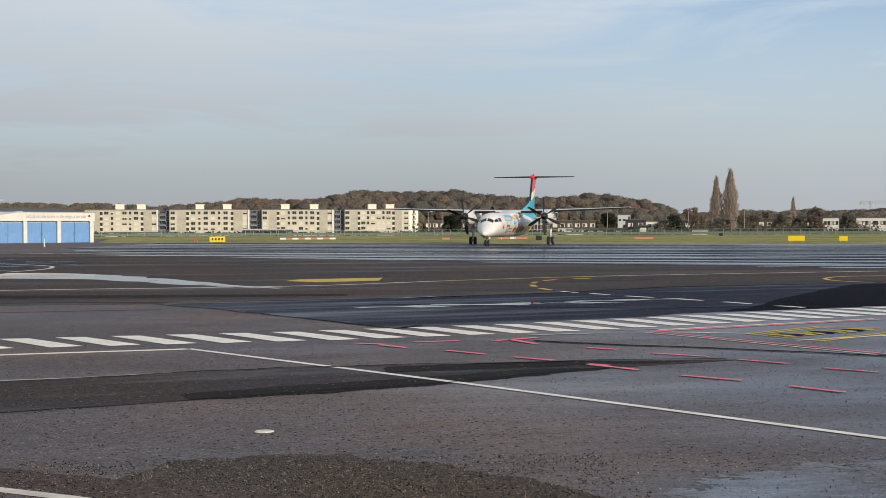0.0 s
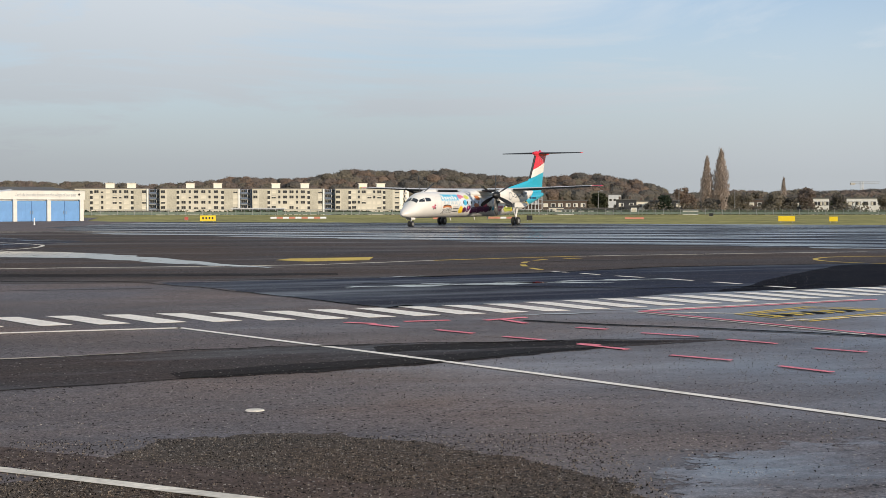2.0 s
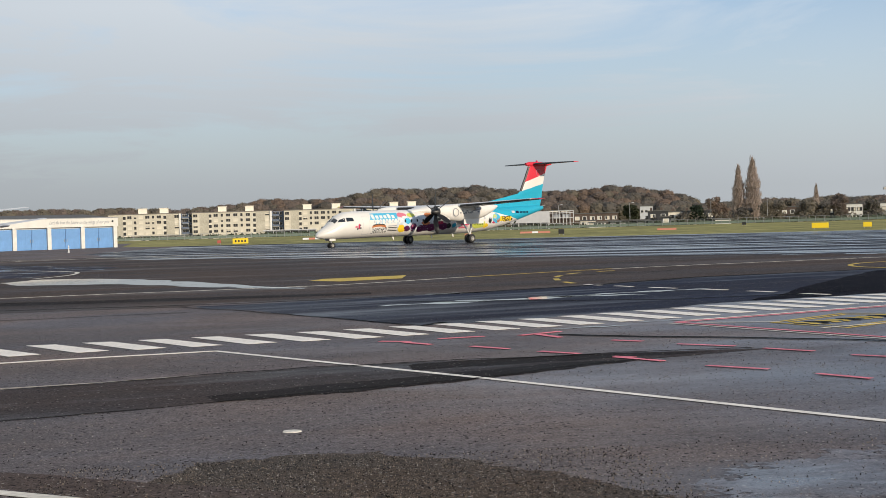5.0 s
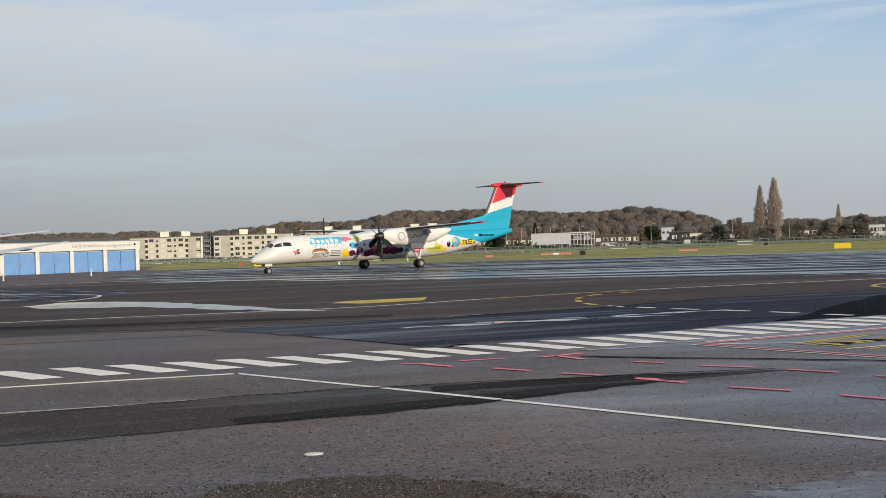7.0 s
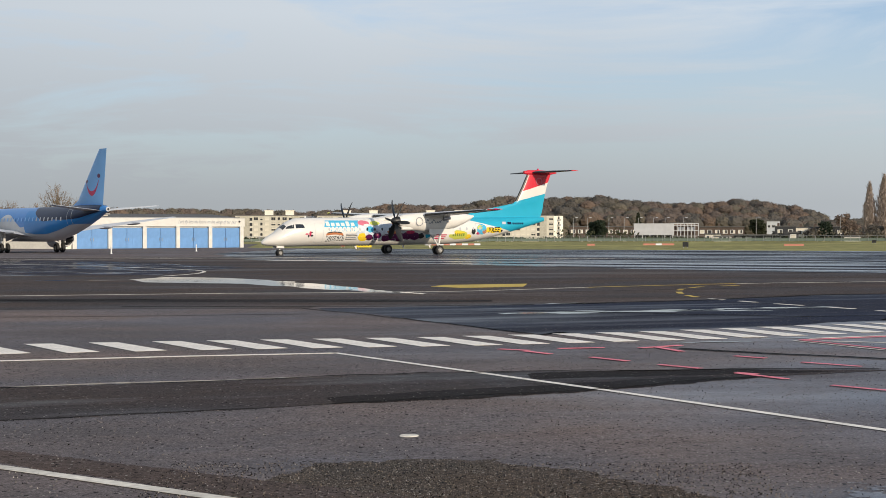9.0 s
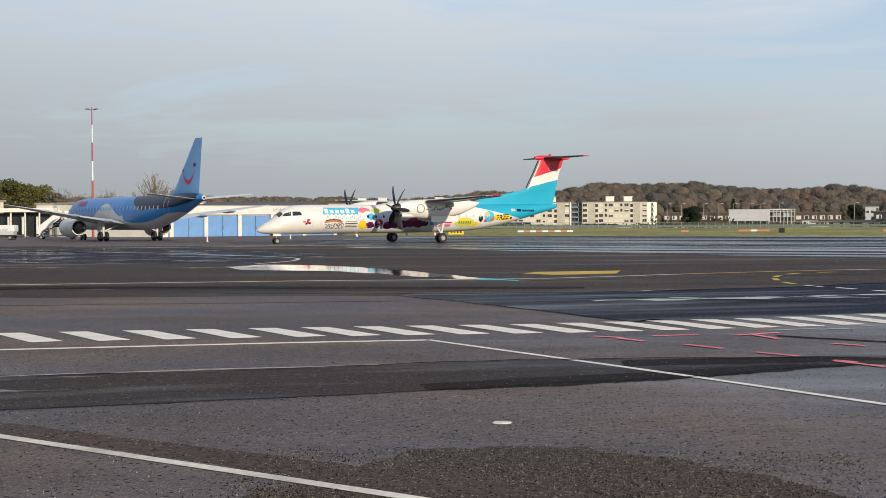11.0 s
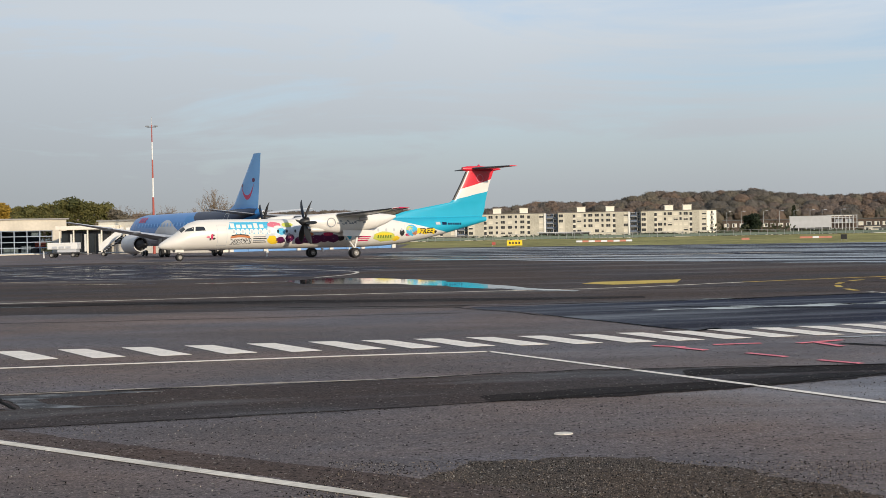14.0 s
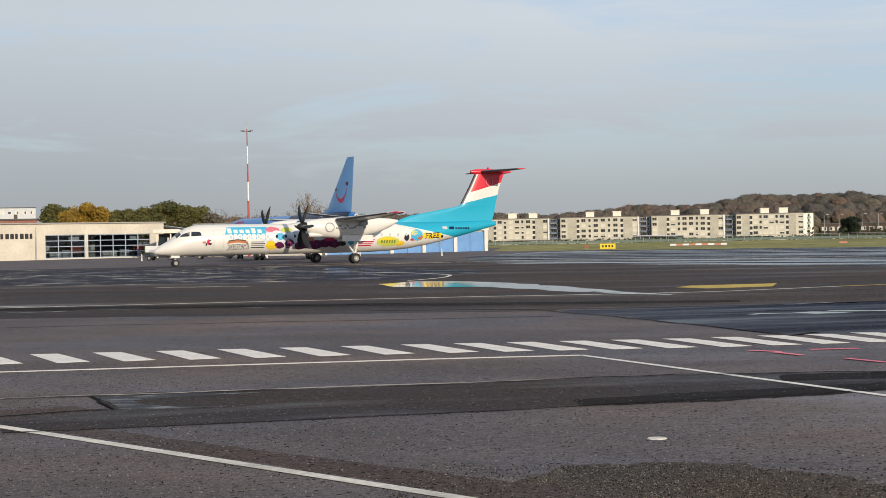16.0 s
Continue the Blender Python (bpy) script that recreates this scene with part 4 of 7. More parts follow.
def q_film(name, shape, mat, parent, side, proud=0.012, label=""):
    """A flat shape of rows of (x, z) points, wrapped onto the hull's side; it has a thickness."""
    bm = bmesh.new()
    rows = [[bm.verts.new(q_skin(x, z, side, proud)) for x, z in r] for r in shape]
    for a, b in zip(rows, rows[1:]):
        for i in range(len(a) - 1):
            bm.faces.new((a[i], a[i + 1], b[i + 1], b[i]))
    ob = part(name, bm, mat, parent, label)
    return smooth(ob)


def patch(x0, x1, z0, z1, n=6, k=4, slant=0.0):
    return [[(x0 + (x1 - x0) * i / n + slant * (j / k), z0 + (z1 - z0) * j / k) for i in range(n + 1)] for j in range(k + 1)]


def blob(cx, cz, rx, rz, seed=0, rough=0.12):
    rnd = random.Random(seed)
    edge = [1 + rnd.uniform(-rough, rough) for _ in range(14)]
    return [[(cx + rx * r * edge[i % 14] * math.cos(2 * math.pi * i / 14), cz + rz * r * edge[i % 14] * math.sin(2 * math.pi * i / 14)) for i in range(15)] for r in (0.05, 0.5, 1.0)]


def word_mesh(text, size, bold=0.0):
    cu = bpy.data.curves.new("lettering", "FONT")
    cu.body, cu.size, cu.align_x, cu.align_y = text, size, "CENTER", "CENTER"
    cu.resolution_u, cu.offset = 3, bold
    ob = bpy.data.objects.new("lettering", cu)
    scene.collection.objects.link(ob)
    bpy.context.view_layer.update()
    me = bpy.data.meshes.new_from_object(ob.evaluated_get(bpy.context.evaluated_depsgraph_get()))
    bpy.data.objects.remove(ob)
    bpy.data.curves.remove(cu)
    return me


def wheel(parent, name, radius, width, at, hub="gear_grey"):
    """A tyre and its rim, turning about the axle (y)."""
    top = new(name)
    top.parent = parent
    top.location = at
    prof = [(-width / 2, radius * 0.55), (-width / 2, radius * 0.86), (-width * 0.36, radius * 0.97), (0, radius), (width * 0.36, radius * 0.97), (width / 2, radius * 0.86), (width / 2, radius * 0.55)]
    bm = bmesh.new()
    loft(bm, [[(math.cos(2 * math.pi * i / 24) * r, y, math.sin(2 * math.pi * i / 24) * r) for i in range(24)] for y, r in prof], cap=False)
    smooth(part("tyre", bm, "tyre", top))
    bm = bmesh.new()
    prof = [(-width * 0.42, radius * 0.10), (-width * 0.40, radius * 0.30), (-width * 0.30, radius * 0.36), (-width * 0.44, radius * 0.56), (width * 0.44, radius * 0.56), (width * 0.30, radius * 0.36), (width * 0.40, radius * 0.30), (width * 0.42, radius * 0.10)]
    loft(bm, [[(math.cos(2 * math.pi * i / 18) * r, y, math.sin(2 * math.pi * i / 18) * r) for i in range(18)] for y, r in prof])
    rim = part("rim", bm, hub, top)
    for k in range(6):
        bm = bmesh.new()
        a = math.pi * k / 3
        for s in (-1, 1):
            tube(bm, (math.cos(a) * radius * 0.44, s * width * 0.36, math.sin(a) * radius * 0.44), (math.cos(a) * radius * 0.44, s * width * 0.43, math.sin(a) * radius * 0.44), radius * 0.06, sides=6)
        part("bolt", bm, "black", rim)
    return top


def build_turboprop():
    top = thing("turboprop_airliner", pose(0, 0, 0), "white twin turboprop with colourful livery and turquoise, white, red tail", "airplane")
    skin = aircraft_skin("turboprop_hull_paint", [((0.02, 0.36, 0.52), -0.207, 1.0, -4.43, 0.0)], (0.71, 0.69, 0.645))
    # the turquoise only holds behind the wing
    n, l = skin.node_tree.nodes, skin.node_tree.links
    sep = next(k for k in n if k.type == "SEPXYZ")
    gate = n.new("ShaderNodeMath")
    gate.operation = "LESS_THAN"
    gate.inputs[1].default_value = -3.9
    l.new(sep.outputs["X"], gate.inputs[0])
    first_mix = next(k for k in n if k.type == "MIX")
    old = first_mix.inputs["Factor"].links[0].from_socket
    both = n.new("ShaderNodeMath")
    both.operation = "MULTIPLY"
    l.new(old, both.inputs[0])
    l.new(gate.outputs[0], both.inputs[1])
    l.new(both.outputs[0], first_mix.inputs["Factor"])
    bm = bmesh.new()
    rings = []
    for x, lo, hi, w in Q_SECTIONS:
        c, h = (lo + hi) / 2, (hi - lo) / 2
        rings.append([(x, w * math.cos(2 * math.pi * i / 40), c + h * math.sin(2 * math.pi * i / 40)) for i in range(40)])
    loft(bm, rings)
    hull = smooth(part("fuselage", bm, skin, top), 60)
    # cockpit glazing
    for s in (-1, 1):
        for shape in ([[(13.84, 2.42), (13.5, 2.44), (13.14, 2.46)], [(13.72, 2.55), (13.4, 2.60), (13.10, 2.63)], [(13.58, 2.65), (13.3, 2.74), (13.06, 2.80)]],
                      [[(13.00, 2.47), (12.6, 2.48), (12.16, 2.50)], [(12.96, 2.65), (12.55, 2.66), (12.18, 2.66)], [(12.92, 2.82), (12.6, 2.83), (12.26, 2.81)]]):
            q_film("cockpit_window", shape, "glass", top, s, 0.014)
        # windscreen pane, seen from the front
        bm = bmesh.new()
        rows = []
        for x, z0, f0, f1 in ((14.08, 2.34, 0.07, 0.88), (13.90, 2.52, 0.08, 0.86), (13.72, 2.68, 0.09, 0.82)):
            lo, hi, w = q_at(x)
            c, h = (lo + hi) / 2, (hi - lo) / 2
            line = []
            for k in range(5):
                y = w * (f0 + (f1 - f0) * k / 4) * 0.76
                z = c + h * math.sqrt(max(0.0, 1 - (y / w) ** 2))
                line.append(bm.verts.new((x + 0.01, s * y, z + 0.015)))
            rows.append(line)
        for a, b in zip(rows, rows[1:]):
            for i in range(4):
                bm.faces.new((a[i], a[i + 1], b[i + 1], b[i]))
        part("windscreen", bm, "glass", top)
        # cabin windows
        for k in range(22):
            x = 9.7 - 0.80 * k
            q_film("cabin_window", blob(x, 2.36, 0.10, 0.14, rough=0.0), "cladding" if x > 6.4 or x < 0.5 else "glass", top, s, 0.020)
        # doors
        for x, w, lo, hi in ((10.72, 0.42, 1.22, 2.92), (-7.0, 0.38, 1.8, 2.85)):
            for shape in (patch(x - w, x - w + 0.025, lo, hi, 1, 5), patch(x + w - 0.025, x + w, lo, hi, 1, 5), patch(x - w, x + w, hi, hi + 0.025, 4, 1), patch(x - w, x + w, lo, lo + 0.025, 4, 1)):
                q_film("door_seam", shape, "cladding", top, s, 0.013)
        # livery: turquoise title panel with pale strokes, fruit-like blobs, speech shapes
        for shape, mat in ((patch(10.2, 6.7, 2.56, 3.16, 10, 4, -0.30), "sky_film"), (patch(9.75, 6.60, 2.18, 2.64, 10, 3, 0.1), "sky_film"), (patch(6.75, 1.2, 1.50, 2.85, 10, 5, 0.3), "cloud_film")):
            q_film("livery_panel", shape, mat, top, s, 0.0125)
        for k in range(6):
            x = 9.75 - 0.52 * k
            q_film("livery_stroke", patch(x + 0.19, x - 0.17, 2.66, 3.06 if k in (0, 4) else 2.95, 2, 3), "white_paint", top, s, 0.017)
        for k in range(9):
            q_film("livery_ring", blob(9.7 - 0.40 * k, 2.36, 0.19, 0.25, k, 0.03), "white_paint", top, s, 0.0148)
        # orange arc over dark-edged white capitals, small dark lines beside them
        q_film("livery_shape", [[(10.0 - 1.75 * k / 10, z + 0.10 * math.sin(math.pi * k / 10)) for k in range(11)] for z in (1.80, 1.88, 1.98)], "orange", top, s, 0.0140)
        q_film("livery_shape", [[(9.9 - 1.5 * k / 10, z + 0.09 * math.sin(math.pi * k / 10)) for k in range(11)] for z in (1.99, 2.03, 2.08)], "ink", top, s, 0.0146)
        for text, bold, mat, proud in (("NOW!", 0.055, "ink", 0.0152), ("NOW!", 0.012, "barrier_white", 0.0190)):
            me = word_mesh(text, 0.56, bold)
            for v in me.vertices:
                v.co = q_skin(9.05 - (v.co.x if s > 0 else -v.co.x) * 1.12, 1.52 + v.co.y * 0.95 + 0.04 * v.co.x, s, proud)
            me.materials.append(M[mat])
            mesh_obj("livery_lettering", me, top)
        for k in range(4):
            q_film("livery_stroke", patch(7.95, 6.75 + 0.1 * (k % 2), 1.44 + 0.15 * k, 1.51 + 0.15 * k, 5, 1), "ink" if k % 2 == 0 else "grey_film", top, s, 0.0150)
        for cx, cz, rx, rz, mat in ((6.25, 1.66, 0.42, 0.36, "yellow"), (6.0, 1.45, 0.3, 0.16, "yellow"), (6.0, 2.92, 0.6, 0.24, "pink"), (5.7, 2.72, 0.35, 0.12, "barrier_white"), (4.75, 2.90, 0.55, 0.20, "lime"), (5.4, 2.35, 0.4, 0.28, "sky_film"),
                                    (5.5, 1.62, 0.42, 0.26, "purple"), (5.3, 1.55, 0.28, 0.2, "ink"), (4.6, 1.76, 0.40, 0.38, "purple"), (4.65, 1.85, 0.16, 0.14, "pink"), (3.6, 1.55, 0.5, 0.32, "purple"), (2.9, 1.72, 0.55, 0.42, "purple"), (2.1, 1.62, 0.55, 0.40, "purple"), (1.3, 1.72, 0.55, 0.36, "purple"), (0.5, 1.68, 0.55, 0.34, "purple"), (-0.2, 1.72, 0.4, 0.26, "ink"), (3.0, 2.1, 0.6, 0.2, "orange"), (1.0, 2.06, 0.5, 0.16, "jet_red"),
                                    (2.4, 2.85, 0.5, 0.26, "orange"), (-1.0, 1.75, 0.3, 0.22, "turq"), (11.62, 1.98, 0.10, 0.24, "jet_red"), (11.95, 1.95, 0.17, 0.08, "pink"), (11.45, 1.82, 0.13, 0.09, "ink"), (11.52, 2.10, 0.12, 0.07, "ink"), (11.78, 1.78, 0.07, 0.12, "ink"),
                                    (-4.55, 1.80, 1.15, 0.46, "lime"), (-4.5, 1.96, 0.85, 0.16, "yellow"), (-5.75, 1.60, 0.4, 0.22, "yellow"), (-7.35, 2.30, 0.62, 0.50, "sky_film"), (-7.7, 2.1, 0.26, 0.24, "orange"), (-7.1, 2.46, 0.32, 0.22, "lime"), (-7.45, 2.4, 0.18, 0.28, "yellow"), (-6.95, 1.92, 0.24, 0.14, "jet_red"), (-6.35, 2.12, 0.26, 0.30, "ink"), (-6.3, 2.38, 0.22, 0.06, "barrier_white"), (-9.98, 2.16, 0.14, 0.12, "ink")):
            q_film("livery_shape", blob(cx, cz, rx, rz, int(cx * 10)), mat, top, s, 0.0132 + 0.0013 * (abs(int(cx * 7)) % 4))
        for k in range(4):
            q_film("livery_stroke", patch(-1.75 - 0.1 * k, -2.95 - 0.1 * k, 1.42 + 0.16 * k, 1.52 + 0.16 * k, 5, 1), ("jet_red" if k % 2 == 0 else "pink"), top, s, 0.014)
        for k in range(6):
            q_film("livery_stroke", patch(-3.85 - 0.25 * k, -4.0 - 0.25 * k, 1.66, 1.92, 1, 2), "lime_dark", top, s, 0.0195)
        q_film("livery_shape", [[(-7.95 - 1.95 * i / 8, z + 0.05 * math.sin(i * 1.3)) for i in range(9)] for z in (1.98, 2.14, 2.30, 2.46)], "yellow", top, s, 0.015)
        me = word_mesh("FREE", 0.72, 0.022)
        for v in me.vertices:
            v.co = q_skin(-8.92 - (v.co.x if s > 0 else -v.co.x) * 0.98, 2.22 + v.co.y * 0.9 + 0.05 * v.co.x, s, 0.024)
        me.materials.append(M["ink"])
        mesh_obj("livery_lettering", me, top)
        for k in range(6):
            q_film("registration_bar", patch(-11.35 - 0.26 * k, -11.53 - 0.26 * k, 2.76, 2.94, 1, 2), "jet_navy", top, s, 0.02)
        q_film("flag", patch(-10.0, -10.5, 2.78, 3.02, 2, 2), "cladding", top, s, 0.02)
        q_film("flag", patch(-10.7, -11.2, 2.76, 3.0, 2, 2), "jet_navy", top, s, 0.02)
    # belly: aerials
    for x in (6.2, 1.0, -2.0):
        bm = bmesh.new()
        loft(bm, [[(x + 0.12, -0.015, 0.86), (x + 0.12, 0.015, 0.86), (x - 0.12, 0.015, 0.86), (x - 0.12, -0.015, 0.86)], [(x - 0.06, -0.01, 0.55), (x - 0.06, 0.01, 0.55), (x - 0.16, 0.01, 0.55), (x - 0.16, -0.01, 0.55)]])
        part("aerial", bm, "white_paint", top)
    # wing, in one span, with its fairing
    bm = wing_bm([(1.03, -13.35, 3.985, 1.45, 0.105), (1.35, -9.5, 3.82, 2.15, 0.12), (1.95, -4.4, 3.60, 3.05, 0.14), (1.95, 0, 3.55, 3.05, 0.14), (1.95, 4.4, 3.60, 3.05, 0.14), (1.35, 9.5, 3.82, 2.15, 0.12), (1.03, 13.35, 3.985, 1.45, 0.105)])
    smooth(part("wing", bm, "wing_paint", top), 30)
    bm = bmesh.new()
    loft(bm, [[(x, w * math.cos(2 * math.pi * i / 24), 3.25 + h * math.sin(2 * math.pi * i / 24)) for i in range(24)] for x, w, h in ((4.6, 0.3, 0.06), (3.6, 0.9, 0.25), (2.2, 1.1, 0.50), (-0.8, 1.1, 0.52), (-2.6, 0.9, 0.30), (-4.2, 0.3, 0.08))])
    smooth(part("wing_fairing", bm, "white_paint", top))
    for s in (-1, 1):
        for chain in ([(1.90, 5.05, 3.63, 2.93, 0.14), (1.35, 9.5, 3.82, 2.15, 0.12), (1.035, 13.28, 3.984, 1.47, 0.105)], [(1.95, 1.45, 3.57, 3.05, 0.14), (1.95, 3.8, 3.59, 3.05, 0.14)]):
            smooth(part("deicing_boot", boot_bm([(lx, s * y, z, c, th) for lx, y, z, c, th in chain], 0.06), "black", top))
        for y0, y1 in ((5.4, 9.4), (9.5, 13.6)):
            x0, x1 = -1.12 + (y0 - 4.4) * 0.055, -1.12 + (y1 - 4.4) * 0.075
            bm = bmesh.new()
            loft(bm, [[(x0 + 0.42, s * y0, 3.63 + (y0 - 4.4) * 0.043), (x0 - 0.03, s * y0, 3.60 + (y0 - 4.4) * 0.043), (x0 + 0.42, s * y0, 3.52 + (y0 - 4.4) * 0.043)], [(x1 + 0.3, s * y1, 3.62 + (y1 - 4.4) * 0.043), (x1 - 0.03, s * y1, 3.60 + (y1 - 4.4) * 0.043), (x1 + 0.3, s * y1, 3.54 + (y1 - 4.4) * 0.043)]])
            part("flap" if y0 < 6 else "aileron", bm, "grey_paint", top)
        st = [(0.99, s * 13.33, 3.99, 1.36, 0.085), (0.80, s * 14.22, 4.02, 0.95, 0.06)]
        smooth(part("wingtip", wing_bm(st if s > 0 else st[::-1]), "red", top, "red-painted wing tip"), 30)
        bm = bmesh.new()
        bmesh.ops.create_uvsphere(bm, u_segments=10, v_segments=6, radius=0.10, matrix=Matrix.Translation((0.7, s * 14.26, 4.03)) @ Matrix.Diagonal((2.2, 0.8, 0.7, 1)))
        part("wingtip_light", bm, "jet_red" if s > 0 else "lime", top)
        # nacelle: long body that also houses the main gear
        bm = bmesh.new()
        prof = ((4.30, 0.40, 0.40, 3.10), (3.9, 0.50, 0.56, 3.08), (3.0, 0.58, 0.76, 3.00), (1.6, 0.62, 0.86, 2.98), (-0.4, 0.62, 0.84, 3.02), (-2.0, 0.55, 0.66, 3.14), (-3.2, 0.38, 0.38, 3.34), (-4.0, 0.10, 0.10, 3.50))
        loft(bm, [[(x, s * 4.4 + w * math.cos(2 * math.pi * i / 28), z + h * math.sin(2 * math.pi * i / 28)) for i in range(28)] for x, w, h, z in prof])
        nac = smooth(part("nacelle", bm, "white_paint", top), 50)
        bm = bmesh.new()
        loft(bm, [[(x, s * 4.4 + w * math.cos(2 * math.pi * i / 16), 2.42 + h * math.sin(2 * math.pi * i / 16)) for i in range(16)] for x, w, h in ((4.16, 0.34, 0.17), (4.05, 0.40, 0.22), (3.2, 0.40, 0.22), (2.2, 0.2, 0.1))])
        smooth(part("air_intake", bm, "white_paint", nac))
        # black disc on the solid intake paints the dark of its opening
        bm = bmesh.new()
        loft(bm, [[(4.17, s * 4.4 + 0.28 * math.cos(2 * math.pi * i / 16), 2.42 + 0.12 * math.sin(2 * math.pi * i / 16)) for i in range(16)], [(4.14, s * 4.4 + 0.30 * math.cos(2 * math.pi * i / 16), 2.42 + 0.14 * math.sin(2 * math.pi * i / 16)) for i in range(16)]])
        part("intake_mouth", bm, "black", nac)
        bm = bmesh.new()
        tube(bm, (-0.2, s * 5.0, 3.3), (-0.9, s * 5.12, 3.34), 0.17, 0.15, 14)
        part("exhaust", bm, "metal", nac)
        # ring emblem and light scribble on the outer side
        bm = bmesh.new()
        for i in range(28):
            a, b = 2 * math.pi * i / 28, 2 * math.pi * (i + 1) / 28
            yy = lambda z: s * (4.4 + 0.62 * math.sqrt(max(0.0, 1 - ((z - 3.0) / 0.85) ** 2)) + 0.02)
            q = []
            for ang, r in ((a, 0.40), (b, 0.40), (b, 0.34), (a, 0.34)):
                z = 3.02 + r * math.sin(ang)
                q.append(bm.verts.new((2.42 + r * math.cos(ang), yy(z), z)))
            bm.faces.new(q)
        part("ring_emblem", bm, "grey_film", nac)
        rnd = random.Random(21)
        for k in range(12):
            x = 1.85 - 0.22 * k
            z = 3.0 + rnd.uniform(-0.15, 0.15)
            bm = bmesh.new()
            loft(bm, [[(x, s * (yy0), z + dz) for yy0, dz in ((5.06, 0), (5.06, 0.06 + 0.12 * rnd.random()), (4.98, 0.0))], [(x - 0.22, s * yy0, z + dz + rnd.uniform(-0.1, 0.1)) for yy0, dz in ((5.06, 0), (5.06, 0.06), (4.98, 0.0))]])
            part("emblem_stroke", bm, "grey_film", nac)
        # main gear
        leg = new("main_gear")
        leg.parent = top
        bm = bmesh.new()
        tube(bm, (0, s * 4.4, 0.42), (-0.15, s * 4.4, 1.35), 0.085, 0.085, 12)
        tube(bm, (-0.15, s * 4.4, 1.25), (-0.35, s * 4.4, 2.4), 0.12, 0.12, 12)
        part("oleo_strut", bm, "strut", leg)
        bm = bmesh.new()
        tube(bm, (-0.05, s * 4.4, 0.75), (1.15, s * 4.4, 2.35), 0.08, 0.08, 8)
        part("drag_brace", bm, "strut", leg)
        bm = bmesh.new()
        tube(bm, (0, s * 4.4 - 0.36, 0.43), (0, s * 4.4 + 0.36, 0.43), 0.06, 0.06, 10)
        part("axle", bm, "metal", leg)
        for dy in (-0.36, 0.36):
            bm = bmesh.new()
            box(bm, -1.5, 1.3, s * 4.4 + dy * 1.45 - 0.015, s * 4.4 + dy * 1.45 + 0.015, 1.85, 2.35, 0.01)
            part("gear_door", bm, "white_paint", leg)
    bm = bmesh.new()
    tube(bm, (14.0, 0, 0.32), (14.1, 0, 1.0), 0.07, 0.07, 12)
    tube(bm, (14.05, -0.22, 0.32), (14.05, 0.22, 0.32), 0.045, 0.045, 8)
    tube(bm, (14.1, 0, 0.85), (13.3, 0, 1.0), 0.04, 0.04, 8)
    part("nose_strut", bm, "strut", top)
    for s in (-1, 1):
        bm = bmesh.new()
        box(bm, 13.75, 14.5, s * 0.30 - 0.015, s * 0.30 + 0.015, 0.72, 0.92, 0.01)
        part("nose_gear_door", bm, "white_paint", top)
    bm = bmesh.new()
    bmesh.ops.create_uvsphere(bm, u_segments=12, v_segments=8, radius=0.08, matrix=Matrix.Translation((14.2, 0, 0.72)))
    part("taxi_light", bm, "metal", top)
    # tail
    fin_paint = aircraft_skin("turboprop_fin_paint", [((0.71, 0.69, 0.645), 0.23, 1.0, -2.18, 0.25), ((0.62, 0.03, 0.05), 0.28, 1.0, -2.36, 0.12), ((0.02, 0.36, 0.52), 1.0, 0.0, 11.9, 0.0)], (0.02, 0.36, 0.52))
    bm = fin_bm([(-5.0, 3.30, 10.4, 0.018), (-7.3, 4.02, 8.4, 0.022), (-9.8, 4.44, 6.0, 0.033), (-12.0, 4.82, 3.85, 0.07), (-12.3, 5.02, 3.60, 0.09), (-13.15, 6.5, 3.15, 0.11), (-13.8, 7.76, 3.02, 0.11)])
    smooth(part("fin", bm, fin_paint, top), 50)
    bm = boot_bm([(-12.31, 5.05, 3.59, 0.09), (-13.15, 6.5, 3.15, 0.11), (-13.77, 7.68, 3.03, 0.11)], 0.10, 0.012, True)
    part("fin_boot", bm, "black", top)
    bm = bmesh.new()
    lathe_x(bm, [(-13.40, 0.02), (-13.40, 0.14), (-13.95, 0.25), (-15.25, 0.28), (-16.65, 0.20), (-17.55, 0.06)], 20, 0, 7.93)
    smooth(part("tail_bullet", bm, "red", top))
    bm = wing_bm([(-15.45, -4.95, 7.98, 0.9, 0.10), (-14.25, -0.1, 7.93, 2.2, 0.11), (-14.25, 0.1, 7.93, 2.2, 0.11), (-15.45, 4.95, 7.98, 0.9, 0.10)])
    smooth(part("tailplane", bm, "red", top), 30)
    for s in (-1, 1):
        part("tailplane_boot", boot_bm([(-14.29, s * 0.35, 7.932, 2.12, 0.11), (-15.45, s * 4.93, 7.98, 0.91, 0.10)], 0.2), "black", top)
        st = [(-15.70, s * 0.3, 7.935, 0.95, 0.06), (-15.45, s * 4.93, 7.982, 0.45, 0.06)]
        part("elevator", wing_bm(st if s > 0 else st[::-1]), "red", top)
        bm = bmesh.new()
        for i in range(20):
            a, b = 2 * math.pi * i / 20, 2 * math.pi * (i + 1) / 20
            q = [bm.verts.new((-15.2 + r * math.cos(g), s * 0.19, 7.05 + r * math.sin(g))) for g, r in ((a, 0.38), (b, 0.38), (b, 0.31), (a, 0.31))]
            bm.faces.new(q)
        part("ring_emblem", bm, "pink", top)
    # propellers, six curved blades each
    props = []
    blade = bmesh.new()
    rings = []
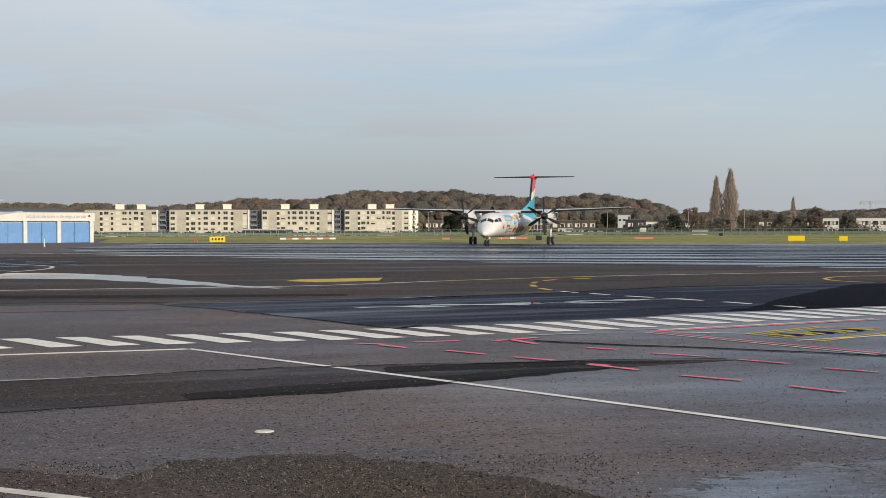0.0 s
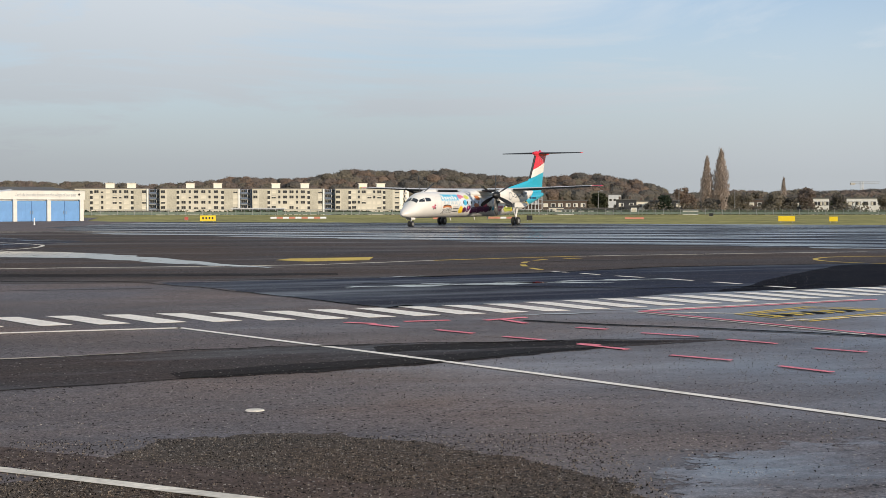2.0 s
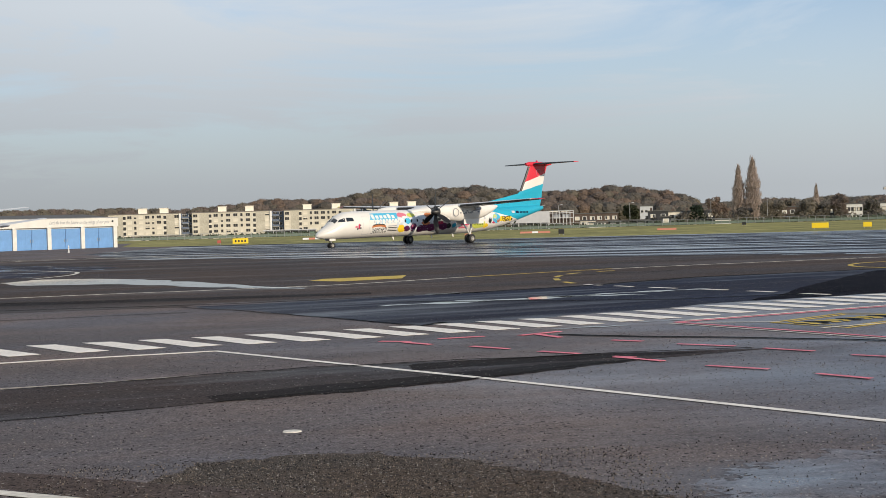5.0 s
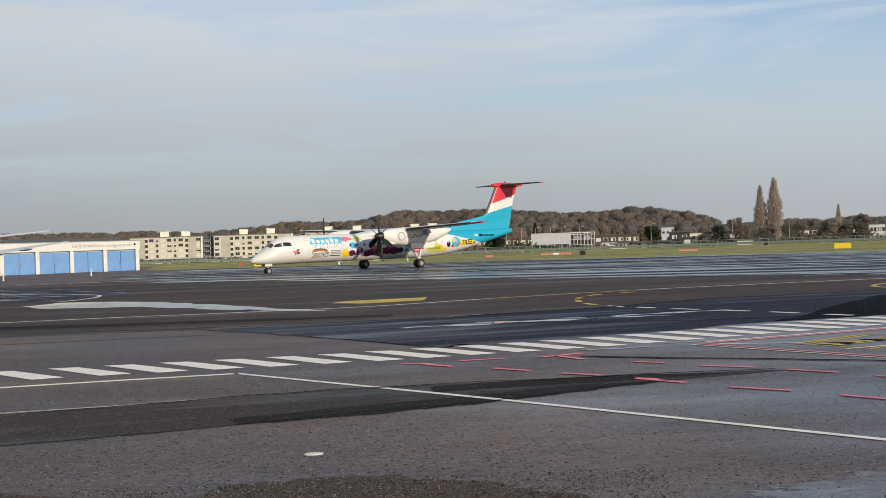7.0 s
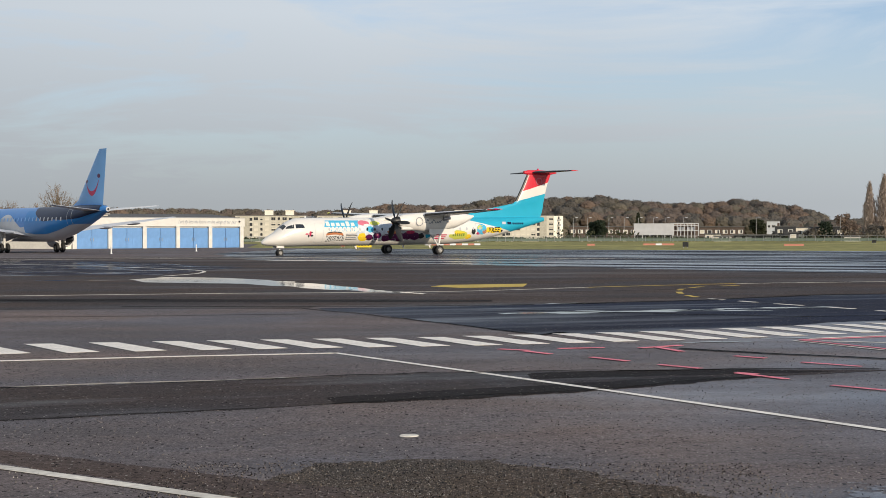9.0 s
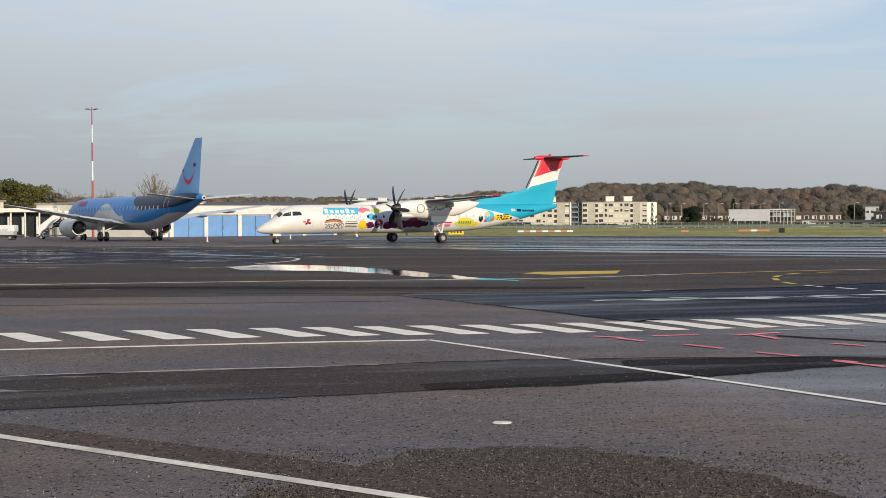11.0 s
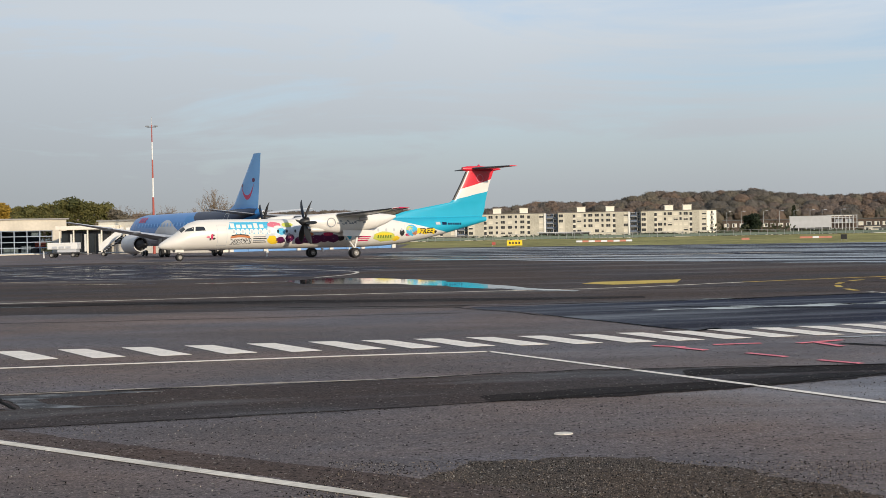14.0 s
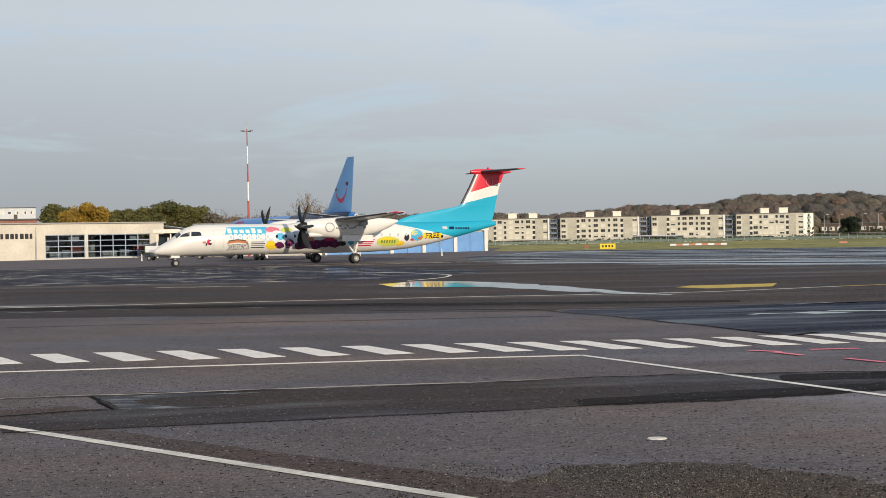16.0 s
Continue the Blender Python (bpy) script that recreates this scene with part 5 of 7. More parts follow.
    for r, c, tw, dx in ((0.24, 0.20, 68, 0.0), (0.5, 0.32, 64, 0.0), (0.9, 0.48, 58, -0.02), (1.35, 0.50, 53, -0.05), (1.75, 0.40, 49, -0.10), (1.98, 0.24, 46, -0.16), (2.06, 0.08, 45, -0.19)):
        a = radians(tw)
        rings.append([(dx + math.sin(a) * u - math.cos(a) * v, math.cos(a) * u + math.sin(a) * v, r) for u, v in ((-c / 2, 0), (-c / 6, 0.035), (c / 4, 0.03), (c / 2, 0), (c / 4, -0.02), (-c / 6, -0.025))])
    loft(blade, rings)
    bmesh.ops.recalc_face_normals(blade, faces=blade.faces)
    blade_mesh = bpy.data.meshes.new("blade")
    blade.to_mesh(blade_mesh)
    blade.free()
    blade_mesh.materials.append(M["black"])
    for s in (-1, 1):
        hub = new("propeller")
        hub.parent = top
        hub.location = (4.62, s * 4.4, 3.10)
        bm = bmesh.new()
        lathe_x(bm, [(0.52, 0.02), (0.46, 0.12), (0.30, 0.24), (0.08, 0.34), (-0.16, 0.39), (-0.32, 0.40)], 24)
        smooth(part("spinner", bm, "black", hub))
        for k in range(6):
            mesh_obj("blade", blade_mesh, hub, Matrix.Rotation(math.pi / 3 * k, 4, "X"))
        props.append(hub)
    wheels = []
    for s in (-1, 1):
        for dy in (-0.25, 0.25):
            wheels.append((wheel(top, "wheel", 0.43, 0.26, (0, s * 4.4 + dy, 0.43)), 0.43))
    for dy in (-0.16, 0.16):
        wheels.append((wheel(top, "nose_wheel", 0.30, 0.17, (14.05, dy, 0.30)), 0.30))
    bm = bmesh.new()
    bmesh.ops.create_uvsphere(bm, u_segments=10, v_segments=6, radius=0.12, matrix=Matrix.Translation((-15.2, 0, 8.24)))
    part("beacon", bm, "jet_red", top)
    return top, props, wheels


turboprop, propellers, prop_wheels = build_turboprop()


# ---- the parked jet ----
J_SECTIONS = [(17.4, 2.05, 2.35, 0.10), (17.1, 1.75, 2.75, 0.48), (16.4, 1.45, 3.25, 0.90), (15.3, 1.25, 3.95, 1.25), (14.2, 1.18, 4.45, 1.43), (12.5, 1.15, 4.62, 1.50), (4.0, 1.15, 4.65, 1.50), (-4.0, 1.15, 4.65, 1.50),
              (-7.0, 1.30, 4.66, 1.48), (-10.0, 1.85, 4.68, 1.36), (-13.0, 2.60, 4.70, 1.10), (-15.5, 3.30, 4.70, 0.75), (-17.3, 3.85, 4.62, 0.38), (-18.1, 4.02, 4.48, 0.23)]


def j_at(x):
    s = J_SECTIONS
    for a, b in zip(s, s[1:]):
        if a[0] >= x >= b[0]:
            u = (a[0] - x) / (a[0] - b[0])
            return [a[i] + (b[i] - a[i]) * u for i in (1, 2, 3)]
    return list(s[-1][1:])


def j_film(name, rows, mat, parent, side, proud=0.012):
    bm = bmesh.new()
    grid = []
    if len(rows) < 6:
        rows = [[(a[0] + (b[0] - a[0]) * k / 6, a[1] + (b[1] - a[1]) * k / 6) for a, b in zip(p, q)] for p, q in zip(rows, rows[1:]) for k in range(6)] + [rows[-1]]
    for r in rows:
        line = []
        for x, z in r:
            lo, hi, w = j_at(x)
            c, h = (lo + hi) / 2, (hi - lo) / 2
            k = max(-0.999, min(0.999, (z - c) / h))
            y = w * math.sqrt(1 - k * k)
            n = Vector((0, y / (w * w), (z - c) / (h * h))).normalized()
            line.append(bm.verts.new((x, side * (y + proud * n.y), z + proud * n.z)))
        grid.append(line)
    for a, b in zip(grid, grid[1:]):
        for i in range(len(a) - 1):
            bm.faces.new((a[i], a[i + 1], b[i + 1], b[i]))
    return smooth(part(name, bm, mat, parent))


def build_jet():
    top = thing("jet_airliner", pose(-43.9, 148.3, 0, 0, 0, 128.6), "blue and grey twin-engine jet airliner parked by the terminal", "airplane")
    skin = aircraft_skin("jet_hull_paint", [((0.022, 0.21, 0.58), 0.02, 1.0, -2.6, 0.3)], (0.52, 0.53, 0.57))
    bm = bmesh.new()
    loft(bm, [[(x, w * math.cos(2 * math.pi * i / 36), (lo + hi) / 2 + (hi - lo) / 2 * math.sin(2 * math.pi * i / 36)) for i in range(36)] for x, lo, hi, w in J_SECTIONS])
    smooth(part("fuselage", bm, skin, top), 60)
    for s in (-1, 1):
        # pale wave amidships, blue flank behind it, navy zone over the rear
        def bell(x):
            return 1.95 + 2.0 * math.exp(-((x - 3.4) / (3.0 if x > 3.4 else 3.8)) ** 2)

        def low(x):
            a, b, _ = j_at(x)
            return a + (b - a) * (0.20 + 0.10 * ((x + 8.0) / 8.0) ** 2)

        def high(x):
            a, b, _ = j_at(x)
            return b - (b - a) * 0.02

        def navy_edge(x):
            a, b, _ = j_at(x)
            return a + (b - a) * (0.98 - 0.42 * min(1.0, max(0.0, (-3.2 - x) / 3.2)) ** 0.6 - 0.22 * min(1.0, max(0.0, (-9.0 - x) / 5.0)))

        for edge0, edge1, x0, x1, mat, proud in ((lambda x: 1.7, bell, 10.0, -5.6, "grey_paint", 0.022), (low, lambda x: high(x) - 0.3, -1.6, -16.4, "jet_blue", 0.034), (navy_edge, high, -3.25, -17.2, "jet_navy", 0.046)):
            xs = [x0 + (x1 - x0) * k / 32 for k in range(33)]
            j_film("livery_sweep", [[(x, edge0(x) + (edge1(x) - edge0(x)) * math.sin(math.pi / 2 * r / 24)) for x in xs] for r in range(25)], mat, top, s, proud)
        for k in range(24):
            x = 11.4 - 0.95 * k
            if x < -10.6:
                continue
            j_film("cabin_window", [[(x + 0.13, 3.22), (x - 0.13, 3.22)], [(x + 0.14, 3.4), (x - 0.14, 3.4)], [(x + 0.12, 3.58), (x - 0.12, 3.58)]], "cladding" if x < -4.5 else "jet_sky", top, s, 0.06)
        for k in range(3):
            j_film("livery_bar", [[(11.9 - 0.75 * k, 3.75), (11.45 - 0.75 * k, 3.75)], [(11.8 - 0.75 * k, 4.3), (11.35 - 0.75 * k, 4.3)]], "jet_red", top, s, 0.04)
        for x in (-11.6, 13.2):
            for a, b, lo, hi in ((x, x - 0.06, 2.9, 4.3), (x - 0.85, x - 0.91, 2.9, 4.3), (x, x - 0.9, 4.26, 4.32)):
                j_film("door_seam", [[(a, lo), (b, lo)], [(a, (lo + hi) / 2), (b, (lo + hi) / 2)], [(a, hi), (b, hi)]], "cladding", top, s, 0.06)
        j_film("cockpit_window", [[(16.3, 2.95), (15.4, 3.1)], [(15.9, 3.35), (15.2, 3.5)]], "glass", top, s, 0.016)
        # wing with its canoe fairings
        st = [(4.4, s * 1.2, 1.75, 6.4, 0.13), (1.6, s * 5.2, 2.35, 3.9, 0.12), (-1.6, s * 11.5, 3.3, 2.1, 0.11), (-3.0, s * 14.3, 3.7, 1.3, 0.10)]
        smooth(part("wing", wing_bm(st if s > 0 else st[::-1]), "grey_paint", top), 30)
        for y in (3.4, 7.0, 10.0):
            bm = bmesh.new()
            zz = 1.75 + 0.145 * y - 0.15
            xx = -2.1 + (y - 3) * -0.1
            lathe_x(bm, [(xx + 2.0, 0.03), (xx + 1.2, 0.17), (xx, 0.20), (xx - 1.2, 0.12), (xx - 1.7, 0.02)], 12, s * y, zz)
            smooth(part("flap_fairing", bm, "grey_paint", top))
        # engine
        bm = bmesh.new()
        lathe_x(bm, [(5.6, 0.78), (5.75, 0.88), (5.5, 0.98), (4.6, 1.02), (3.4, 0.98), (2.2, 0.80), (2.2, 0.70), (3.0, 0.72)], 28, s * 4.75, 1.42)
        eng = smooth(part("engine", bm, "grey_paint", top), 50)
        # cone darkened and duct disc black: the nozzle's inner shade is painted
        bm = bmesh.new()
        lathe_x(bm, [(2.8, 0.52), (2.0, 0.46), (1.2, 0.32), (0.7, 0.10)], 20, s * 4.75, 1.42)
        smooth(part("exhaust_cone", bm, "dark_clad", eng))
        bm = bmesh.new()
        lathe_x(bm, [(5.35, 0.78), (5.30, 0.78)], 24, s * 4.75, 1.42)
        part("fan", bm, "black", eng)
        bm = bmesh.new()
        lathe_x(bm, [(2.75, 0.71), (2.7, 0.71)], 24, s * 4.75, 1.42)
        part("duct", bm, "black", eng)
        bm = wing_bm([(4.6, s * 4.75 - 0.12, 2.35, 3.6, 0.08), (4.6, s * 4.75 + 0.12, 2.35, 3.6, 0.08)])
        part("pylon", bm, "grey_paint", eng)
        # tailplane half
        st = [(-14.2, s * 0.3, 4.10, 3.2, 0.07), (-16.6, s * 5.3, 4.60, 1.5, 0.06)]
        smooth(part("tailplane", wing_bm(st if s > 0 else st[::-1]), "white_paint", top), 30)
        # main gear
        leg = new("main_gear")
        leg.parent = top
        bm = bmesh.new()
        tube(bm, (0, s * 2.97, 0.5), (-0.05, s * 2.97, 2.0), 0.13, 0.16, 12)
        tube(bm, (0, s * 2.97, 1.0), (0, s * 1.3, 1.7), 0.07, 0.07, 8)
        part("strut", bm, "strut", leg)
        bm = bmesh.new()
        box(bm, -0.5, 0.5, s * 3.4 - 0.02, s * 3.4 + 0.02, 1.0, 2.0, 0.01)
        part("gear_door", bm, "strut", leg)
        for dy in (-0.32, 0.32):
            wheel(top, "wheel", 0.50, 0.34, (0, s * 2.97 + dy, 0.50))
    bm = bmesh.new()
    tube(bm, (13.83, 0, 0.35), (13.95, 0, 1.4), 0.10, 0.10, 12)
    part("nose_strut", bm, "strut", top)
    for dy in (-0.2, 0.2):
        wheel(top, "wheel", 0.34, 0.2, (13.83, dy, 0.34))
    bm = fin_bm([(-8.6, 4.40, 8.4, 0.02), (-10.4, 4.75, 6.6, 0.05), (-11.6, 5.2, 5.5, 0.09), (-16.3, 9.95, 1.55, 0.10)])
    smooth(part("fin", bm, "jet_sky", top), 40)
    bm = bmesh.new()
    lathe_x(bm, [(-18.0, 0.24), (-18.14, 0.22), (-18.18, 0.12)], 18, 0, 4.25)
    part("tail_exhaust", bm, "cladding", top)
    # black disc over the capped pipe paints its shaded inside
    bm = bmesh.new()
    lathe_x(bm, [(-18.18, 0.11), (-18.20, 0.10)], 16, 0, 4.25)
    part("exhaust_mouth", bm, "black", top)
    # smile on both sides of the fin, following its skin
    def fin_skin(x, z):
        u = (z - 5.2) / 4.75
        front, chord = -11.6 - 4.7 * u, 5.5 - 3.95 * u
        w = min(max((front - x) / chord, 0.0), 1.0)
        return 0.012 + (0.09 + 0.01 * u) * chord * 5 * (0.2969 * math.sqrt(w) - 0.126 * w - 0.3516 * w ** 2 + 0.2843 * w ** 3 - 0.1036 * w ** 4)

    for s in (-1, 1):
        bm = bmesh.new()
        last = None
        for i in range(19):
            u = i / 18
            x = -13.78 - 2.55 * u
            z = 5.78 + 1.12 * (abs(2 * u - 0.96) ** 2.2)
            t = 0.10 + 0.34 * math.sin(math.pi * min(max(u, 0.02), 0.98)) ** 0.8
            pair = [bm.verts.new((x, s * fin_skin(x, q), q)) for q in (z - t / 2, z + t / 2)]
            if last:
                bm.faces.new((last[0], last[1], pair[1], pair[0]))
            last = pair
        part("emblem_curve", bm, "jet_red", top)
        for x, z, r in ((-16.35, 7.42, 0.24), (-13.86, 6.95, 0.2)):
            bm = bmesh.new()
            bmesh.ops.create_circle(bm, cap_ends=True, segments=18, radius=r, matrix=Matrix.Translation((x, s * 0.27, z)) @ Matrix.Rotation(math.pi / 2, 4, "X") @ Matrix.Diagonal((1.2, 0.85, 1, 1)))
            for v in bm.verts:
                v.co.y = s * (fin_skin(v.co.x, v.co.z) + 0.003)
            part("emblem_dot", bm, "purple", top)
    return top


build_jet()


# ---- buildings ----
def frame_on(ax, ay, bx, by):
    """A local frame with x along a wall from a to b, y away from the viewer, z up, and the wall's length."""
    d = Vector((bx - ax, by - ay, 0))
    return Matrix.Translation((ax, ay, 0)) @ Matrix.Rotation(math.atan2(d.y, d.x), 4, "Z"), d.length


def shared_box(name, x, y, z, mat, bevel=0.0):
    bm = bmesh.new()
    box(bm, -x / 2, x / 2, -y / 2, y / 2, -z / 2, z / 2, bevel)
    me = bpy.data.meshes.new(name)
    bm.to_mesh(me)
    bm.free()
    me.materials.append(M[mat])
    return me


def build_hangar():
    a, b = (-49.9, 182.6), (-29.6, 199.2)
    m, length = frame_on(*a, *b)
    top = thing("hangar", m, "low white hangar with blue sliding doors and script on the fascia", "hangar")
    bm = bmesh.new()
    box(bm, 0, length, 0.5, 18, 0, 2.9)
    part("wall", bm, "plaster", top)
    bm = bmesh.new()
    box(bm, -0.2, length + 0.2, 0, 18.2, 2.9, 4.05, 0.03)
    part("fascia", bm, "hangar_white", top)
    bm = bmesh.new()
    loft(bm, [[(-0.1, 0.2, 4.05), (-0.1, 9, 4.7), (-0.1, 18, 4.05)], [(length + 0.1, 0.2, 4.05), (length + 0.1, 9, 4.7), (length + 0.1, 18, 4.05)]])
    part("roof", bm, "roof", top)
    bm = bmesh.new()
    box(bm, -0.25, length + 0.25, -0.06, 0.3, 4.05, 4.13)
    part("roof_edge", bm, "steel", top)
    pitch = 4.92
    n = int(length / pitch)
    post_me = shared_box("post", 0.55, 0.5, 2.9, "hangar_white", 0.02)
    leaf_me = shared_box("door_leaf", 2.19, 0.10, 2.72, "hangar_blue", 0.01)
    rib_me = shared_box("rib", 0.05, 0.05, 2.66, "hangar_blue")
    handle_me = shared_box("handle", 0.06, 0.08, 0.4, "steel")
    for k in range(n + 1):
        x = length - 0.28 - pitch * k
        mesh_obj("post", post_me, top, pose(x, 0.22, 1.45))
        if k < n:
            for dx in (-1.31, -3.52):
                lf = mesh_obj("door_leaf", leaf_me, top, pose(x + dx, 0.34 + (0.06 if dx < -2 else 0), 1.38))
                for r in (-0.9, -0.3, 0.3, 0.9):
                    mesh_obj("rib", rib_me, lf, pose(r, -0.034, 0))
                mesh_obj("handle", handle_me, lf, pose(0.95 if dx < -2 else -0.95, -0.09, -0.2))
    me = word_mesh("Let's fly into the future on the wings of our past", 0.62)
    for v in me.vertices:
        v.co = Vector((v.co.x * 0.74 + v.co.y * 0.22, 0.0, v.co.y))
    me.materials.append(M["grey_film"])
    mesh_obj("lettering", me, top, pose(length - 5.6, -0.02, 3.52))
    bm = bmesh.new()
    bmesh.ops.create_uvsphere(bm, u_segments=10, v_segments=6, radius=0.14, matrix=Matrix.Translation((length - 0.7, -0.1, 3.6)))
    part("wall_lamp", bm, "black", top)
    return top


def build_terminal():
    pa, pb = spot(-29.5, 204.5), spot(-21.2, 218)
    m, length = frame_on(pa.x, pa.y, pb.x, pb.y)
    top = thing("terminal_building", m, "cream single-storey terminal with tall gridded windows", "building")
    run = (pb - pa).normalized()

    def px(az):
        """How far along the front the bearing meets it."""
        d = spot(az, 1.0)
        return (d.y * pa.x - d.x * pa.y) / (d.x * run.y - d.y * run.x)

    x0, x1, x2, x3 = px(-25.67), px(-24.19), px(-24.08), px(-21.72)
    for a, b, lo, hi in ((-6, x0, 0, 5.05), (x0, length, 3.5, 5.05), (x0, length, 0, 0.15), (x1, x2, 0.15, 3.5), (x3, length, 0.15, 3.5)):
        bm = bmesh.new()
        box(bm, a, b, 0, 0.35, lo, hi)
        part("wall", bm, "terminal_wall", top)
    # back wall in a dark tone that paints the dimness of the room
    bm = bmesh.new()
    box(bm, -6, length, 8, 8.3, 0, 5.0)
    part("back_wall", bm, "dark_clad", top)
    bm = bmesh.new()
    box(bm, -6.2, length + 0.3, -0.3, 8.4, 5.05, 5.22, 0.02)
    part("roof", bm, "concrete", top)
    bm = bmesh.new()
    box(bm, -6, length, 0.35, 8, 0.0, 0.06)
    part("floor", bm, "concrete", top)
    bar_v = shared_box("mullion", 0.13, 0.09, 3.35, "window_blue")
    for a, b in ((x0, x1), (x2, x3)):
        cols = max(3, round((b - a) / 1.85))
        win = thing("window", pose(0, 0, 0), "", "")
        win.parent = top
        for k in range(cols + 1):
            mesh_obj("mullion", bar_v, win, pose(a + (b - a) * k / cols, 0.14, 1.81))
        rail = shared_box("rail", b - a, 0.08, 0.11, "window_blue")
        for z in (0.2, 1.0, 1.82, 2.64, 3.45):
            mesh_obj("rail", rail, win, pose((a + b) / 2, 0.14, z))
        pane = shared_box("pane", (b - a) / cols - 0.13, 0.015, 0.70, "clear_glass")
        for k in range(cols):
            for z in (0.6, 1.41, 2.23, 3.05):
                mesh_obj("pane", pane, win, pose(a + (b - a) * (k + 0.5) / cols, 0.16, z))
        # counters, lockers and notices inside
        for u, w, y, lo, hi, mat, nm in ((0.10, 0.5, 0.6, 1.3, 2.0, "barrier_white", "notice"), (0.78, 1.5, 0.7, 2.55, 3.2, "barrier_white", "notice"), (0.45, 2.2, 2.2, 0.06, 1.1, "barrier_white", "counter"), (0.66, 1.4, 1.6, 0.06, 1.3, "cladding", "locker"), (0.88, 1.6, 1.4, 0.9, 1.9, "mast_red", "banner"), (0.25, 1.0, 4.0, 0.06, 2.0, "concrete", "locker")):
            bm = bmesh.new()
            xx = a + (b - a) * u
            box(bm, xx - w / 2, xx + w / 2, y, y + 0.3, lo, hi, 0.02)
            part(nm, bm, mat, top)
    bm = bmesh.new()
    tube(bm, (px(-26.03), -0.08, 0.1), (px(-26.03), -0.08, 4.6), 0.09, 0.09, 8)
    part("drainpipe", bm, "steel", top)
    for k in range(9):
        bm = bmesh.new()
        x = px(-26.10) - 0.70 * k
        box(bm, x - 0.58, x - (0.06 if k % 3 else 0.20), -0.05, 0.0, 3.0, 3.72)
        part("sign_bar", bm, "ink", top)
    # lower glazed lobby with a canopy
    lp, lq = spot(-21.42, 206), spot(-19.7, 204)
    lm, ll = frame_on(lp.x, lp.y, lq.x, lq.y)
    lobby = thing("lobby", lm, "low dark-glazed lobby with a thin white canopy", "building")
    bm = bmesh.new()
    box(bm, 0, ll, 0.3, 7, 0, 3.3)
    part("wall", bm, "dark_clad", lobby)
    bm = bmesh.new()
    box(bm, -0.2, ll + 1.6, -1.6, 7.2, 3.4, 3.95, 0.03)
    part("canopy", bm, "plaster", lobby)
    pm = shared_box("pane", 0.9, 0.03, 2.7, "glass")
    cm = shared_box("curtain", 0.3, 0.04, 2.4, "barrier_white")
    n = int(ll / 1.0)
    for k in range(n):
        mesh_obj("pane", pm, lobby, pose(0.5 + k, 0.26, 1.6))
        if k % 2:
            mesh_obj("curtain", cm, lobby, pose(0.4 + k, 0.22, 1.6))
    post = shared_box("canopy_post", 0.16, 0.16, 3.5, "plaster")
    for k in range(4):
        mesh_obj("canopy_post", post, lobby, pose(0.3 + k * (ll - 0.6) / 3, -1.3, 1.75))
    # plain wing towards the hangar
    wp, wq = spot(-20.0, 208), Vector((-50.3, 184.0, 0))
    wm, wl_ = frame_on(wp.x, wp.y, wq.x, wq.y)
    wing = thing("office_wing", wm, "cream rendered office wing behind the jet", "building")
    bm = bmesh.new()
    box(bm, 0, wl_, 0, 8, 0, 4.5)
    part("wall", bm, "plaster", wing)
    bm = bmesh.new()
    box(bm, -0.2, wl_ + 0.2, -0.2, 8.2, 4.5, 4.7)
    part("roof", bm, "concrete", wing)
    wmesh = shared_box("window", 1.6, 0.06, 1.3, "glass")
    for k in range(6):
        mesh_obj("window", wmesh, wing, pose(1.6 + 2.5 * k, 0.0, 2.0))
    return top


